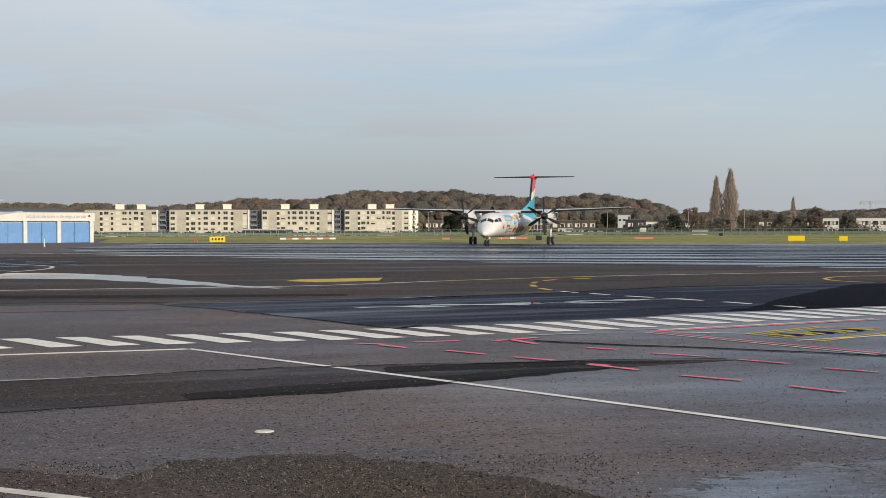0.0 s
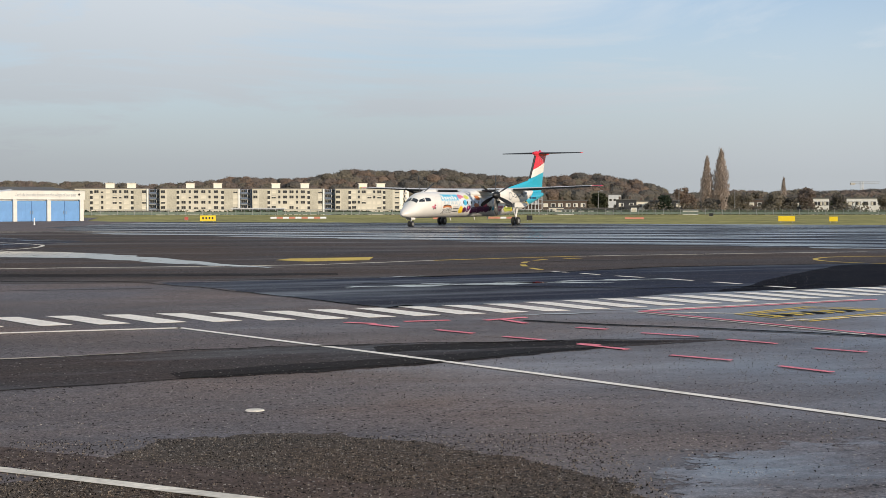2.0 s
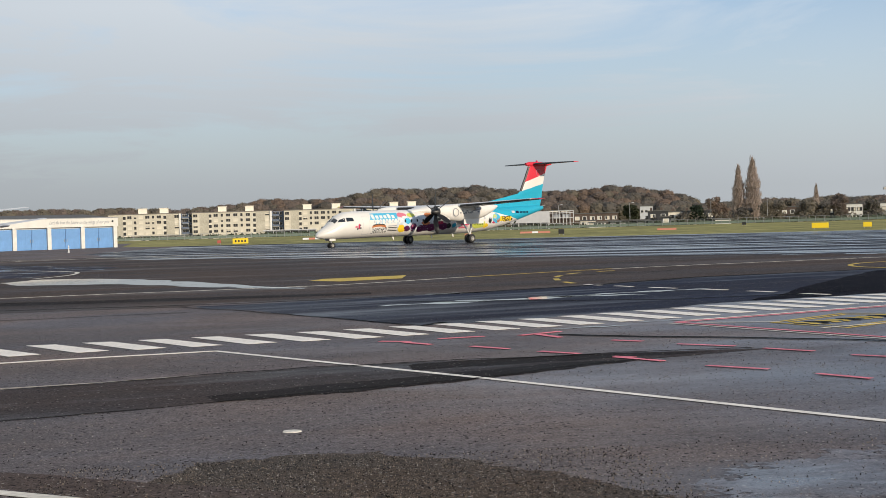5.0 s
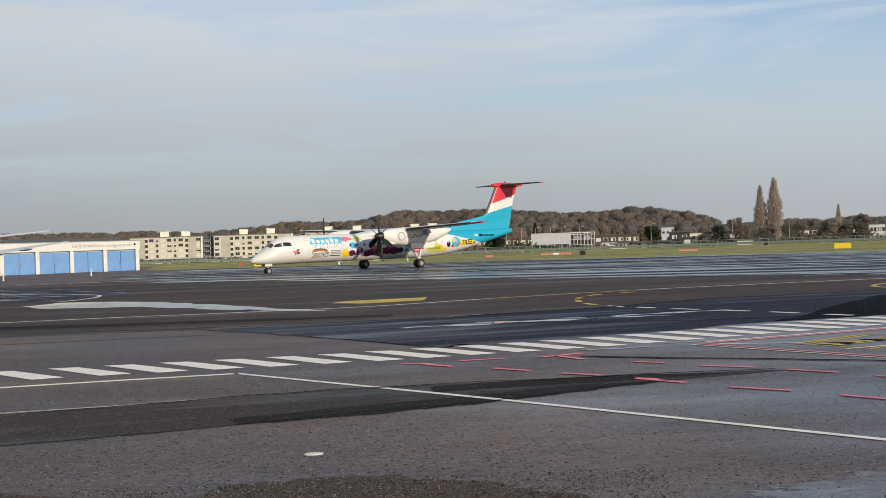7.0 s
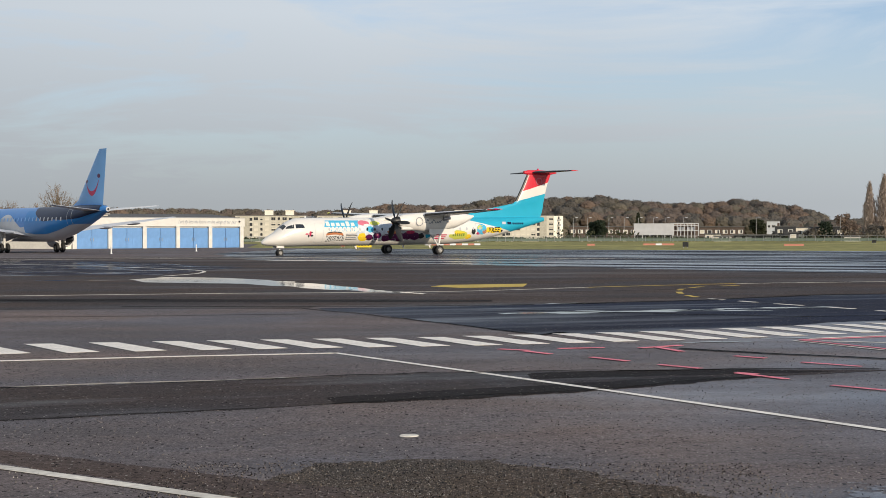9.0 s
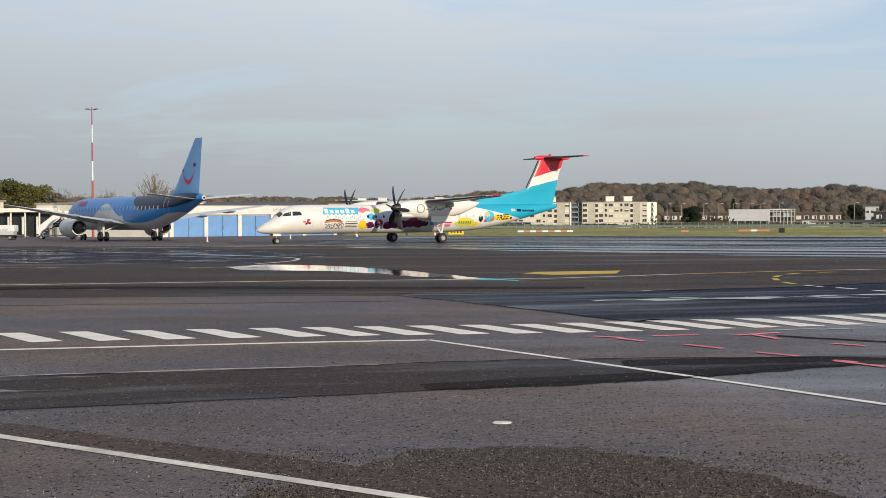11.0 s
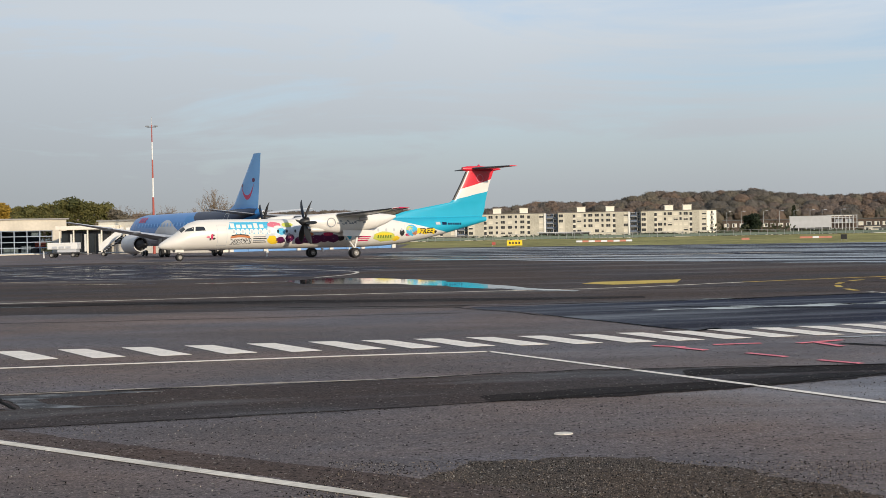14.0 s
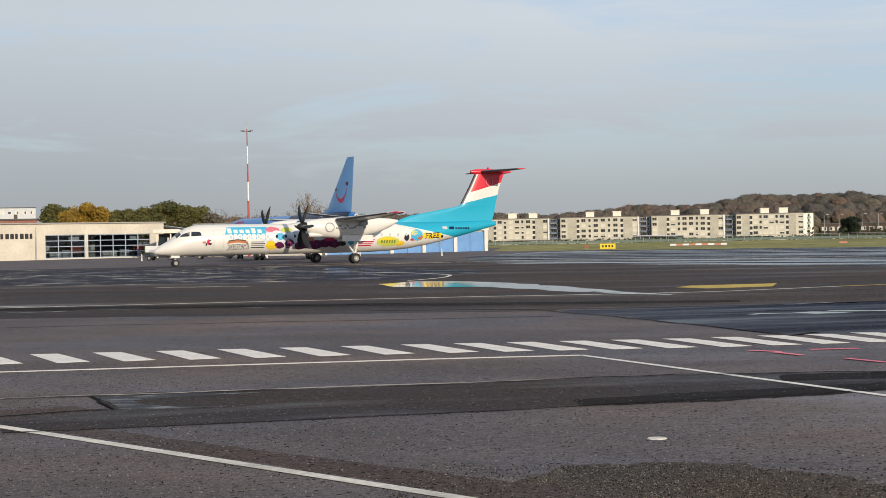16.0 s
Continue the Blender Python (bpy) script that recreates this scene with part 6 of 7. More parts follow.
def build_flats():
    pa, pb = spot(-8.78, 702), spot(4.05, 706)
    base, total = frame_on(pa.x, pa.y, pb.x, pb.y)
    dirv = (pb - pa).normalized()
    at = lambda az: (spot(az, 703) - pa).dot(dirv)
    bounds = [(-8.78, -5.56), (-5.56, -1.99), (-1.99, 1.28), (1.28, 3.86)]
    stacks = [(-7.46, -6.64), (-4.39, -3.33), (-1.06, 0.08), (2.40, 3.12)]
    pane = {k: shared_box("pane", w, 0.06, 1.36, "flat_glass") for k, w in (("wide", 0.96), ("small", 1.06))}
    frame_me = {k: shared_box("window_frame", w, 0.10, 1.52, "flat_frame") for k, w in (("wide", 2.14), ("small", 1.28))}
    blind = {k: shared_box("blind", w, 0.05, 1.36, "flat_blind_glare") for k, w in (("wide", 1.94), ("small", 1.08))}
    half = {k: shared_box("blind", w, 0.05, 0.5, "flat_blind_glare") for k, w in (("wide", 1.94), ("small", 1.08))}
    slab = shared_box("balcony", 3.4, 1.5, 0.18, "flat_wall_grey")
    front = shared_box("balcony_front", 3.4, 0.08, 0.85, "flat_shade")
    end_front = shared_box("balcony_front", 3.4, 0.08, 0.85, "flat_wall_grey")
    side = shared_box("balcony_screen", 0.12, 1.4, 2.2, "barrier_white")
    strip = shared_box("stair_glazing", 1.7, 0.10, 11.6, "flat_frame")
    strip_pane = shared_box("pane", 1.3, 0.06, 1.5, "flat_glass")
    rnd = random.Random(4)
    ZB, ZT = -2.4, 10.35

    def window(top, x, y, z, kind, shut):
        f = mesh_obj("window_frame", frame_me[kind], top, pose(x, y - 0.02, z))
        if shut > 0.74:
            mesh_obj("blind", blind[kind], f, pose(0, -0.055, 0))
            return
        for dx in ((-0.51, 0.51) if kind == "wide" else (0,)):
            mesh_obj("pane", pane[kind], f, pose(dx, -0.05, 0))
        if shut > 0.52:
            mesh_obj("blind", half[kind], f, pose(0, -0.07, 0.34))

    for (a, b), st in zip(bounds, stacks):
        x0, x1 = at(a), at(b)
        w = x1 - x0
        top = thing("apartment_block", base @ pose(x0, 0, ZB), "five-storey off-white apartment block with roof stacks", "apartment building", "apartment blocks beyond the airfield")
        h = ZT - ZB
        last = b > 3
        wf = w if last else w * 0.865
        u = w if not last else w / 0.89
        bm = bmesh.new()
        box(bm, 0, wf, 0, 11, 0, h)
        part("wall", bm, "flat_wall", top)
        bm = bmesh.new()
        box(bm, -0.15, wf + 0.15, -0.25, 11.2, h, h + 0.35)
        part("roof", bm, "flat_edge", top)
        if not last:
            # recess wall and balcony fronts get the painted shade tone
            bm = bmesh.new()
            box(bm, wf, w, 3.6, 11, 0, h - 0.2)
            part("recessed_wall", bm, "flat_shade", top)
            for k in range(5):
                z = h - 2.45 - 2.52 * k
                bl = mesh_obj("balcony", slab, top, pose(wf + 2.0, 2.8, z))
                mesh_obj("balcony_front", front, bl, pose(0, -0.72, 0.5))
                mesh_obj("balcony_screen", side, bl, pose(1.64, 0, 1.2))
                window(top, wf + 1.7, 3.6, z + 1.3, "wide", 0.0)
                window(top, wf + 4.4, 3.6, z + 1.3, "small", 0.0)
        else:
            # splayed end wall with its balconies
            bm = bmesh.new()
            loft(bm, [[(wf + 0.02, 0, z), (wf + 0.02, 11, z), (wf + 5.0, 11, z), (wf + 5.0, 3.0, z)] for z in (0, h - 0.1)])
            part("end_wall", bm, "plaster", top)
            turn = Matrix.Rotation(0.54, 4, "Z")
            for k in range(5):
                z = h - 2.45 - 2.52 * k
                bl = mesh_obj("balcony", slab, top, pose(wf + 2.7, 1.05, z) @ turn @ Matrix.Diagonal((0.45, 0.6, 1, 1)))
                mesh_obj("balcony_front", end_front, bl, pose(0, -0.72, 0.5))
                mesh_obj("pane", pane["small"], top, pose(wf + 2.6, 1.48, z + 1.35) @ turn)
        for az in st:
            bm = bmesh.new()
            loft(bm, [[(-q, 4 - q, z), (q, 4 - q, z), (q, 4 + q, z), (-q, 4 + q, z)] for q, z in ((2.0, h + 0.3), (2.0, h + 2.6), (2.25, h + 2.6), (2.25, h + 2.85))])
            ob = part("lift_housing", bm, "plaster", top)
            ob.location.x = at(az) - x0
        for f, ww in ((0.13, 0.10), (0.74, 0.10)):
            bm = bmesh.new()
            box(bm, (f - ww / 2) * u, (f + ww / 2) * u, -0.08, 0.0, 0, h - 0.25)
            part("wall_panel", bm, "flat_panel", top)
        for f in (0.195, 0.675):
            sg = mesh_obj("stair_glazing", strip, top, pose(f * u, 0.0, h / 2))
            for k in range(5):
                mesh_obj("pane", strip_pane, sg, pose(0, -0.05, h / 2 - 1.6 - 2.52 * k))
        for f, kind in ((0.035, "wide"), (0.255, "wide"), (0.322, "small"), (0.39, "wide"), (0.468, "wide"), (0.535, "small"), (0.605, "wide"), (0.815 if not last else 0.852, "wide")):
            for k in range(5):
                window(top, f * u, 0.0, h - 1.35 - 2.52 * k, kind, rnd.random())
        if not last:
            bm = bmesh.new()
            box(bm, 0.846 * u, wf, -0.5, 0.0, 0, h)
            part("fin_wall", bm, "barrier_white", top)


def house(name, az0, az1, dist, z_top, wall, label, storeys=2, cols=4, win=(1.0, 1.0), roof="roof", depth=9.0, frame_mat="barrier_white"):
    """A plain box house between two bearings, with framed windows and a roof edge."""
    pa, pb = spot(az0, dist), spot(az1, dist)
    m, length = frame_on(pa.x, pa.y, pb.x, pb.y)
    zg = ground_height(dist) - 0.1
    h = z_top - zg
    top = thing(name, m @ pose(0, 0, zg), label, "building", "houses beyond the airfield")
    bm = bmesh.new()
    box(bm, 0, length, 0, depth, 0, h)
    part("wall", bm, wall, top)
    bm = bmesh.new()
    box(bm, -0.25, length + 0.25, -0.25, depth + 0.25, h, h + 0.3)
    part("roof", bm, roof, top)
    if cols:
        rnd = random.Random(int(az0 * 100))
        fm = shared_box("window_frame", win[0] + 0.5, 0.1, win[1] + 0.2, frame_mat)
        # the paler pane tone paints a reflection in the glass
        pm = [shared_box("pane", win[0] / 2 + 0.08, 0.06, win[1], k) for k in ("flat_glass", "flat_blind_glare")]
        for s in range(storeys):
            for c in range(cols):
                x, z = length * (c + 0.5) / cols, h - (s + 0.5) * h / storeys + 0.1
                wf = mesh_obj("window_frame", fm, top, pose(x, -0.03, z))
                for dx in (-0.28, 0.28):
                    mesh_obj("pane", pm[0 if rnd.random() < 0.55 else 1], wf, pose(dx * win[0], -0.03, 0))
    if storeys > 1 and dist < 600:
        for f in (0.12, 0.62):
            bm = bmesh.new()
            box(bm, length * f, length * f + 0.7, 2.0, 2.7, h + 0.3, h + 1.2)
            part("chimney", bm, "brick", top)
    return top


build_hangar()
build_terminal()
build_flats()
house("row_house", 4.45, 6.2, 470, 3.9, "brick", "dark brick row house with white window frames", 2, 6)
house("row_house", 6.2, 8.6, 475, 3.8, "brick", "dark brick row house with pale upper trim", 2, 8)
house("row_house", 8.6, 11.25, 470, 3.7, "brick", "long dark brick terrace with white windows", 2, 9)
house("dark_house", 12.4, 13.2, 460, 3.8, "dark_clad", "dark clad box house with a white window", 2, 2)
house("pale_house", 13.2, 14.3, 465, 3.4, "plaster", "pale rendered house with flat roof", 2, 4)
house("dark_house", 14.3, 15.0, 470, 3.6, "dark_clad", "dark grey box house", 2, 2)
house("brick_house", 17.2, 18.4, 480, 4.0, "brick", "brick house half hidden by trees", 2, 4)
house("brick_house", 19.0, 19.7, 470, 3.8, "dark_clad", "dark brick house with white windows", 2, 3)
house("white_house", 19.9, 20.55, 470, 4.3, "barrier_white", "white rendered house with dark windows", 2, 3, frame_mat="dark_clad")
house("white_house", 21.2, 22.6, 470, 4.3, "barrier_white", "white rendered flats with dark windows", 2, 5, frame_mat="dark_clad")
house("roof_house", 12.1, 12.6, 640, 6.9, "cladding", "pale house on the rise behind", 2, 3)
house("roof_house", 8.4, 9.3, 620, 6.0, "plaster", "pale house behind the terrace", 2, 3)
house("brick_flats", -28.2, -25.95, 300, 7.2, "red_brick", "red brick flat-roofed building behind the terminal", 2, 5)
house("white_tower", -28.2, -26.0, 620, 17.8, "cladding", "distant white apartment building", 5, 8)


def build_hall():
    """Raised white hall on posts, and the open gridded frame beside it."""
    pa, pb, pc = spot(6.98, 420), spot(8.52, 420), spot(9.50, 421)
    zg = ground_height(420) - 0.1
    m, length = frame_on(pa.x, pa.y, pb.x, pb.y)
    top = thing("storage_hall", m @ pose(0, 0, zg), "white metal-clad storage hall raised on pale posts", "building", "houses beyond the airfield")
    bm = bmesh.new()
    box(bm, 0, length, 0, 14, 2.9, 5.6 - zg - 1.1)
    part("wall", bm, "hall_white", top)
    bm = bmesh.new()
    box(bm, -0.1, length + 0.1, -0.1, 14.1, 5.6 - zg - 1.1, 5.6 - zg - 0.95)
    part("roof", bm, "cladding", top)
    # dark wall added for the shade of the open space under the hall
    bm = bmesh.new()
    box(bm, 0.2, length - 0.2, 2.5, 13.8, 0, 2.9)
    part("recessed_wall", bm, "dark_clad", top)
    post = shared_box("post", 0.28, 0.28, 2.9, "hall_white")
    for k in range(6):
        mesh_obj("post", post, top, pose(0.3 + (length - 0.6) * k / 5, 0.3, 1.45))
    m, length = frame_on(pb.x, pb.y, pc.x, pc.y)
    top = thing("open_frame_hall", m @ pose(0, 0, zg), "half-open hall with a pale gridded steel frame", "building", "houses beyond the airfield")
    bm = bmesh.new()
    box(bm, 0.2, length, 1.6, 12, 0, 4.5 - zg - 0.1)
    part("wall", bm, "brick", top)
    col = shared_box("post", 0.17, 0.17, 4.7 - zg, "cladding")
    for k in range(8):
        mesh_obj("post", col, top, pose(0.1 + (length - 0.2) * k / 7, 0.1, (4.7 - zg) / 2))
    rail = shared_box("rail", length, 0.15, 0.15, "cladding")
    for z in (2.6, 4.2, 5.6, 4.6 - zg):
        mesh_obj("rail", rail, top, pose(length / 2, 0.0, z))
    pale = shared_box("panel", 1.1, 0.1, 1.2, "hall_white")
    for k in (1, 2, 4, 5):
        mesh_obj("panel", pale, top, pose(1.2 + k * (length - 2) / 6, 1.55, 4.6))


build_hall()


def build_shelters():
    """Low flat-roofed shelters with pale bays along the fence."""
    for az0, az1, dist, label in ((10.85, 12.7, 352, "long low shelter with pale bays under a dark flat roof"), (-2.75, -0.75, 372, "low green-glazed sheds by the boundary")):
        pa, pb = spot(az0, dist), spot(az1, dist)
        m, length = frame_on(pa.x, pa.y, pb.x, pb.y)
        zg = ground_height(dist) - 0.1
        h = 1.35 - zg
        top = thing("shelter", m @ pose(0, 0, zg), label, "shed", "sheds along the fence")
        bm = bmesh.new()
        box(bm, 0, length, 1.2, 5, 0, h)
        part("wall", bm, "dark_clad", top)
        bm = bmesh.new()
        box(bm, -0.4, length + 0.4, -0.4, 5.2, h, h + 0.22)
        part("roof", bm, "roof" if az0 > 0 else "cladding", top)
        bays = int(length / 1.9)
        door = shared_box("bay_door", 1.45, 0.08, h * 0.72, "hall_white" if az0 > 0 else "shed_green")
        post = shared_box("post", 0.14, 0.14, h, "cladding" if az0 < 0 else "dark_clad")
        rnd = random.Random(7)
        for k in range(bays):
            x = length * (k + 0.5) / bays
            mesh_obj("post", post, top, pose(length * k / bays, 0.1, h / 2))
            if rnd.random() < (0.62 if az0 > 0 else 0.9):
                mesh_obj("bay_door", door, top, pose(x, 1.12, h * 0.40))


build_shelters()


def build_mast():
    p = spot(-17.9, 192)
    top = thing("light_mast", pose(p.x, p.y, 0), "tall red and white banded floodlight mast", "light mast")
    bands = [0, 2.4, 5.0, 7.4, 9.9, 12.3, 14.6, 16.85]
    for i, (a, b) in enumerate(zip(bands, bands[1:])):
        bm = bmesh.new()
        tube(bm, (0, 0, a), (0, 0, b), 0.18 - 0.007 * a, 0.18 - 0.007 * b, 12)
        part("mast_section", bm, "mast_red" if i % 2 == 0 else "barrier_white", top)
    bm = bmesh.new()
    tube(bm, (0, 0, 16.85), (0, 0, 17.85), 0.04, 0.02, 8)
    part("lightning_rod", bm, "steel", top)
    bm = bmesh.new()
    tube(bm, (-0.55, 0, 16.55), (0.55, 0, 16.55), 0.05, 0.06, 8)
    part("crossarm", bm, "steel", top)
    for x in (-0.58, 0.58):
        bm = bmesh.new()
        box(bm, x - 0.2, x + 0.2, -0.3, 0.12, 16.55, 16.73, 0.04)
        part("floodlight", bm, "steel", top)


build_mast()


# ---- ramp equipment and signs ----
def build_stairs():
    p = spot(-19.9, 176)
    top = thing("boarding_stairs", pose(p.x, p.y, 0, 0, 0, 12), "mobile white boarding stairs on wheels", "boarding stairs")
    for y in (-0.75, 0.75):
        bm = bmesh.new()
        loft(bm, [[(x, y - 0.03, z), (x, y + 0.03, z), (x, y + 0.03, z + 0.85), (x, y - 0.03, z + 0.85)] for x, z in ((-0.1, 0.62), (2.5, 2.62))])
        part("side_panel", bm, "barrier_white", top)
        bm = bmesh.new()
        loft(bm, [[(x, y - 0.02, z), (x, y + 0.02, z), (x, y + 0.02, z + 1.0), (x, y - 0.02, z + 1.0)] for x, z in ((3.0, 2.36), (4.4, 2.36))])
        part("platform_rail", bm, "barrier_white", top)
    step = shared_box("step", 0.26, 1.60, 0.05, "barrier_white")
    riser = shared_box("riser", 0.03, 1.56, 0.16, "dark_clad")
    for k in range(11):
        mesh_obj("step", step, top, pose(0.22 + 0.25 * k, 0, 0.46 + 0.19 * k))
        mesh_obj("riser", riser, top, pose(0.34 + 0.25 * k, 0, 0.48 + 0.19 * k))
    bm = bmesh.new()
    box(bm, 3.0, 4.4, -0.72, 0.72, 2.28, 2.36)
    part("platform", bm, "steel", top)
    bm = bmesh.new()
    box(bm, -0.3, 4.4, -0.7, 0.7, 0.35, 0.5, 0.02)
    part("chassis", bm, "steel", top)
    for x in (1.6, 3.9):
        bm = bmesh.new()
        for y in (-0.6, 0.6):
            tube(bm, (x, y, 0.45), (x, y, 2.3 if x > 3 else 1.35), 0.05, 0.05, 8)
        part("support", bm, "steel", top)
    for x in (0.3, 3.8):
        for y in (-0.78, 0.78):
            wheel(top, "wheel", 0.27, 0.18, (x, y, 0.27))


def build_cart():
    p = spot(-21.3, 172)
    top = thing("power_cart", pose(p.x, p.y, 0, 0, 0, 4), "white ground power unit on a towed trailer", "ground power unit")
    bm = bmesh.new()
    box(bm, -1.75, 1.75, -0.8, 0.8, 0.95, 1.72, 0.10)
    part("housing", bm, "barrier_white", top)
    bm = bmesh.new()
    box(bm, -0.6, 1.6, -0.76, 0.76, 0.60, 0.95, 0.04)
    part("tank", bm, "cladding", top)
    bm = bmesh.new()
    box(bm, -1.8, 1.8, -0.75, 0.75, 0.45, 0.60, 0.02)
    part("chassis", bm, "dark_clad", top)
    for x in (-1.2, -0.4, 0.4):
        bm = bmesh.new()
        box(bm, x, x + 0.6, -0.83, -0.80, 1.05, 1.3)
        part("vent", bm, "cladding", top)
    bm = bmesh.new()
    tube(bm, (1.8, 0, 0.5), (3.2, 0, 0.4), 0.04, 0.04, 8)
    part("tow_bar", bm, "steel", top)
    for x in (-1.25, 1.25):
        for y in (-0.72, 0.72):
            wheel(top, "wheel", 0.30, 0.2, (x, y, 0.30))


def cone_at(x, y):
    top = thing("edge_marker", pose(x, y, 0), "slim white marker post on the apron edge", "marker post", "apron edge markers")
    bm = bmesh.new()
    lathe = [(0.0, 0.13), (0.04, 0.13), (0.05, 0.075), (0.72, 0.06), (0.78, 0.02)]
    loft(bm, [[(r * math.cos(2 * math.pi * i / 12), r * math.sin(2 * math.pi * i / 12), z) for i in range(12)] for z, r in lathe])
    part("post", bm, "barrier_white", top)
    bm = bmesh.new()
    tube(bm, (0, 0, 0.52), (0, 0, 0.62), 0.072, 0.069, 12)
    part("band", bm, "cladding", top)


def sign_at(az, dist, width, height, mat, label, bars=0, legs=True):
    p = spot(az, dist)
    top = thing("taxi_sign", pose(p.x, p.y, 0, 0, 0, -az), label, "airfield sign")
    bm = bmesh.new()
    box(bm, -width / 2, width / 2, -0.08, 0.08, 0.18, 0.18 + height, 0.02)
    part("panel", bm, mat, top)
    for x in (-width * 0.35, width * 0.35):
        bm = bmesh.new()
        tube(bm, (x, 0, 0), (x, 0, 0.2), 0.03, 0.03, 8)
        part("leg", bm, "steel", top)
    for k in range(bars):
        bm = bmesh.new()
        x = -width * 0.3 + width * 0.6 * k / max(bars - 1, 1)
        box(bm, x - width * 0.05, x + width * 0.05, -0.095, -0.08, 0.18 + height * 0.3, 0.18 + height * 0.72)
        part("sign_bar", bm, "ink", top)


def barrier_run(az0, az1, dist, n, mats, label):
    for k in range(n):
        p = spot(az0 + (az1 - az0) * (k + 0.5) / n, dist)
        w = radians(abs(az1 - az0)) * dist / n
        top = thing("barrier", pose(p.x, p.y, -0.02, 0, 0, -(az0 + az1) / 2), label, "barrier", "barriers on the grass")
        bm = bmesh.new()
        loft(bm, [[(-w * 0.49, -0.3, 0), (w * 0.49, -0.3, 0), (w * 0.49, 0.3, 0), (-w * 0.49, 0.3, 0)], [(-w * 0.49, -0.2, 0.18), (w * 0.49, -0.2, 0.18), (w * 0.49, 0.2, 0.18), (-w * 0.49, 0.2, 0.18)], [(-w * 0.47, -0.1, 0.29), (w * 0.47, -0.1, 0.29), (w * 0.47, 0.1, 0.29), (-w * 0.47, 0.1, 0.29)]])
        part("block", bm, mats[k % len(mats)], top)


build_stairs()
build_cart()
for x, y in ((-28.6, 157.5), (-33.6, 139.5), (-64.2, 158.4)):
    cone_at(x, y)
sign_at(-3.72, 182, 1.95, 0.66, "sign_yellow", "yellow taxi sign with black characters on grass", 4)
sign_at(18.97, 172, 1.9, 0.6, "sign_yellow", "plain yellow taxi sign on grass")
sign_at(20.72, 172, 0.95, 0.55, "sign_yellow", "small yellow taxi sign on grass")
sign_at(8.99, 186, 0.75, 0.6, "ink", "small black marker board on grass")
sign_at(-4.55, 195, 0.5, 0.4, "mast_red", "small red marker box on grass")
sign_at(16.1, 260, 0.7, 0.5, "ink", "small black marker board on grass")
barrier_run(-1.28, 0.92, 235, 9, ("barrier_white", "barrier_red"), "low red or white plastic barrier block")
barrier_run(7.35, 8.55, 232, 5, ("barrier_red", "barrier_red", "barrier_white"), "low orange plastic barrier block")
barrier_run(12.75, 13.5, 222, 4, ("barrier_red",), "low orange plastic barrier block")
barrier_run(5.15, 5.45, 225, 2, ("barrier_red",), "low orange plastic barrier block")


def street_lamp(az, dist, height):
    p = spot(az, dist)
    zg = ground_height(dist) - 0.05
    top = thing("street_lamp", pose(p.x, p.y, zg), "slender grey street lamp", "street lamp", "street lamps beyond the airfield")
    bm = bmesh.new()
    tube(bm, (0, 0, 0), (0, 0, height), 0.10, 0.06, 8)
    tube(bm, (0, 0, height), (0.8, -0.4, height + 0.15), 0.05, 0.04, 6)
    part("pole", bm, "steel", top)
    bm = bmesh.new()
    box(bm, 0.6, 1.3, -0.55, -0.25, height + 0.08, height + 0.24, 0.03)
    part("lamp_head", bm, "cladding", top)


for az in (4.6, 5.15, 6.0, 6.6, 7.15, 7.75, 8.2, 8.9, 11.7, 14.85, 17.0):
    street_lamp(az, 445, 8.6)


def build_fence():
    """Boundary fence along the far side of the grass."""
    top = thing("boundary_fence", pose(0, 0, 0), "grey mesh boundary fence with posts", "fence")
    post = shared_box("post", 0.09, 0.09, 1.3, "steel")
    rail = shared_box("rail", 1.95, 0.05, 0.06, "steel")
    low = shared_box("rail", 1.95, 0.04, 0.05, "fence_green")
    mesh = shared_box("mesh_panel", 1.9, 0.03, 0.55, "fence_green")
    n = 118
    for k in range(n):
        az = -14 + 38 * k / (n - 1)
        p = spot(az, 338)
        m = pose(p.x, p.y, 0.62, 0, 0, -az)
        mesh_obj("post", post, top, m)
        mesh_obj("rail", rail, top, m @ pose(0.95, 0, 0.62))
        mesh_obj("rail", low, top, m @ pose(0.95, 0, 0.3))
        mesh_obj("rail", low, top, m @ pose(0.95, 0, -0.52))
        mesh_obj("mesh_panel", mesh, top, m @ pose(0.95, 0.05, -0.22))


build_fence()


def build_crane():
    p = spot(21.75, 900)
    top = thing("tower_crane", pose(p.x, p.y, -2.4), "distant pale tower crane", "crane")
    bm = bmesh.new()
    for dx, dy in ((-0.7, -0.7), (0.7, -0.7), (0.7, 0.7), (-0.7, 0.7)):
        tube(bm, (dx, dy, 0), (dx, dy, 19), 0.18, 0.18, 6)
    for k in range(9):
        tube(bm, (-0.7, -0.7, 2 * k), (0.7, -0.7, 2 * k + 2), 0.1, 0.1, 5)
    part("tower", bm, "cladding", top)
    bm = bmesh.new()
    for dz in (0, 1.2):
        tube(bm, (-7, 0, 17.6 + dz), (11, 0, 17.6 + dz), 0.13, 0.13, 6)
    for k in range(10):
        tube(bm, (-7 + 1.8 * k, 0, 17.6), (-5.2 + 1.8 * k, 0, 18.8), 0.08, 0.08, 5)
    part("jib", bm, "steel", top)
    bm = bmesh.new()
    box(bm, -7, -4.2, -0.6, 0.6, 16.9, 18.2)
    part("counterweight", bm, "concrete", top)


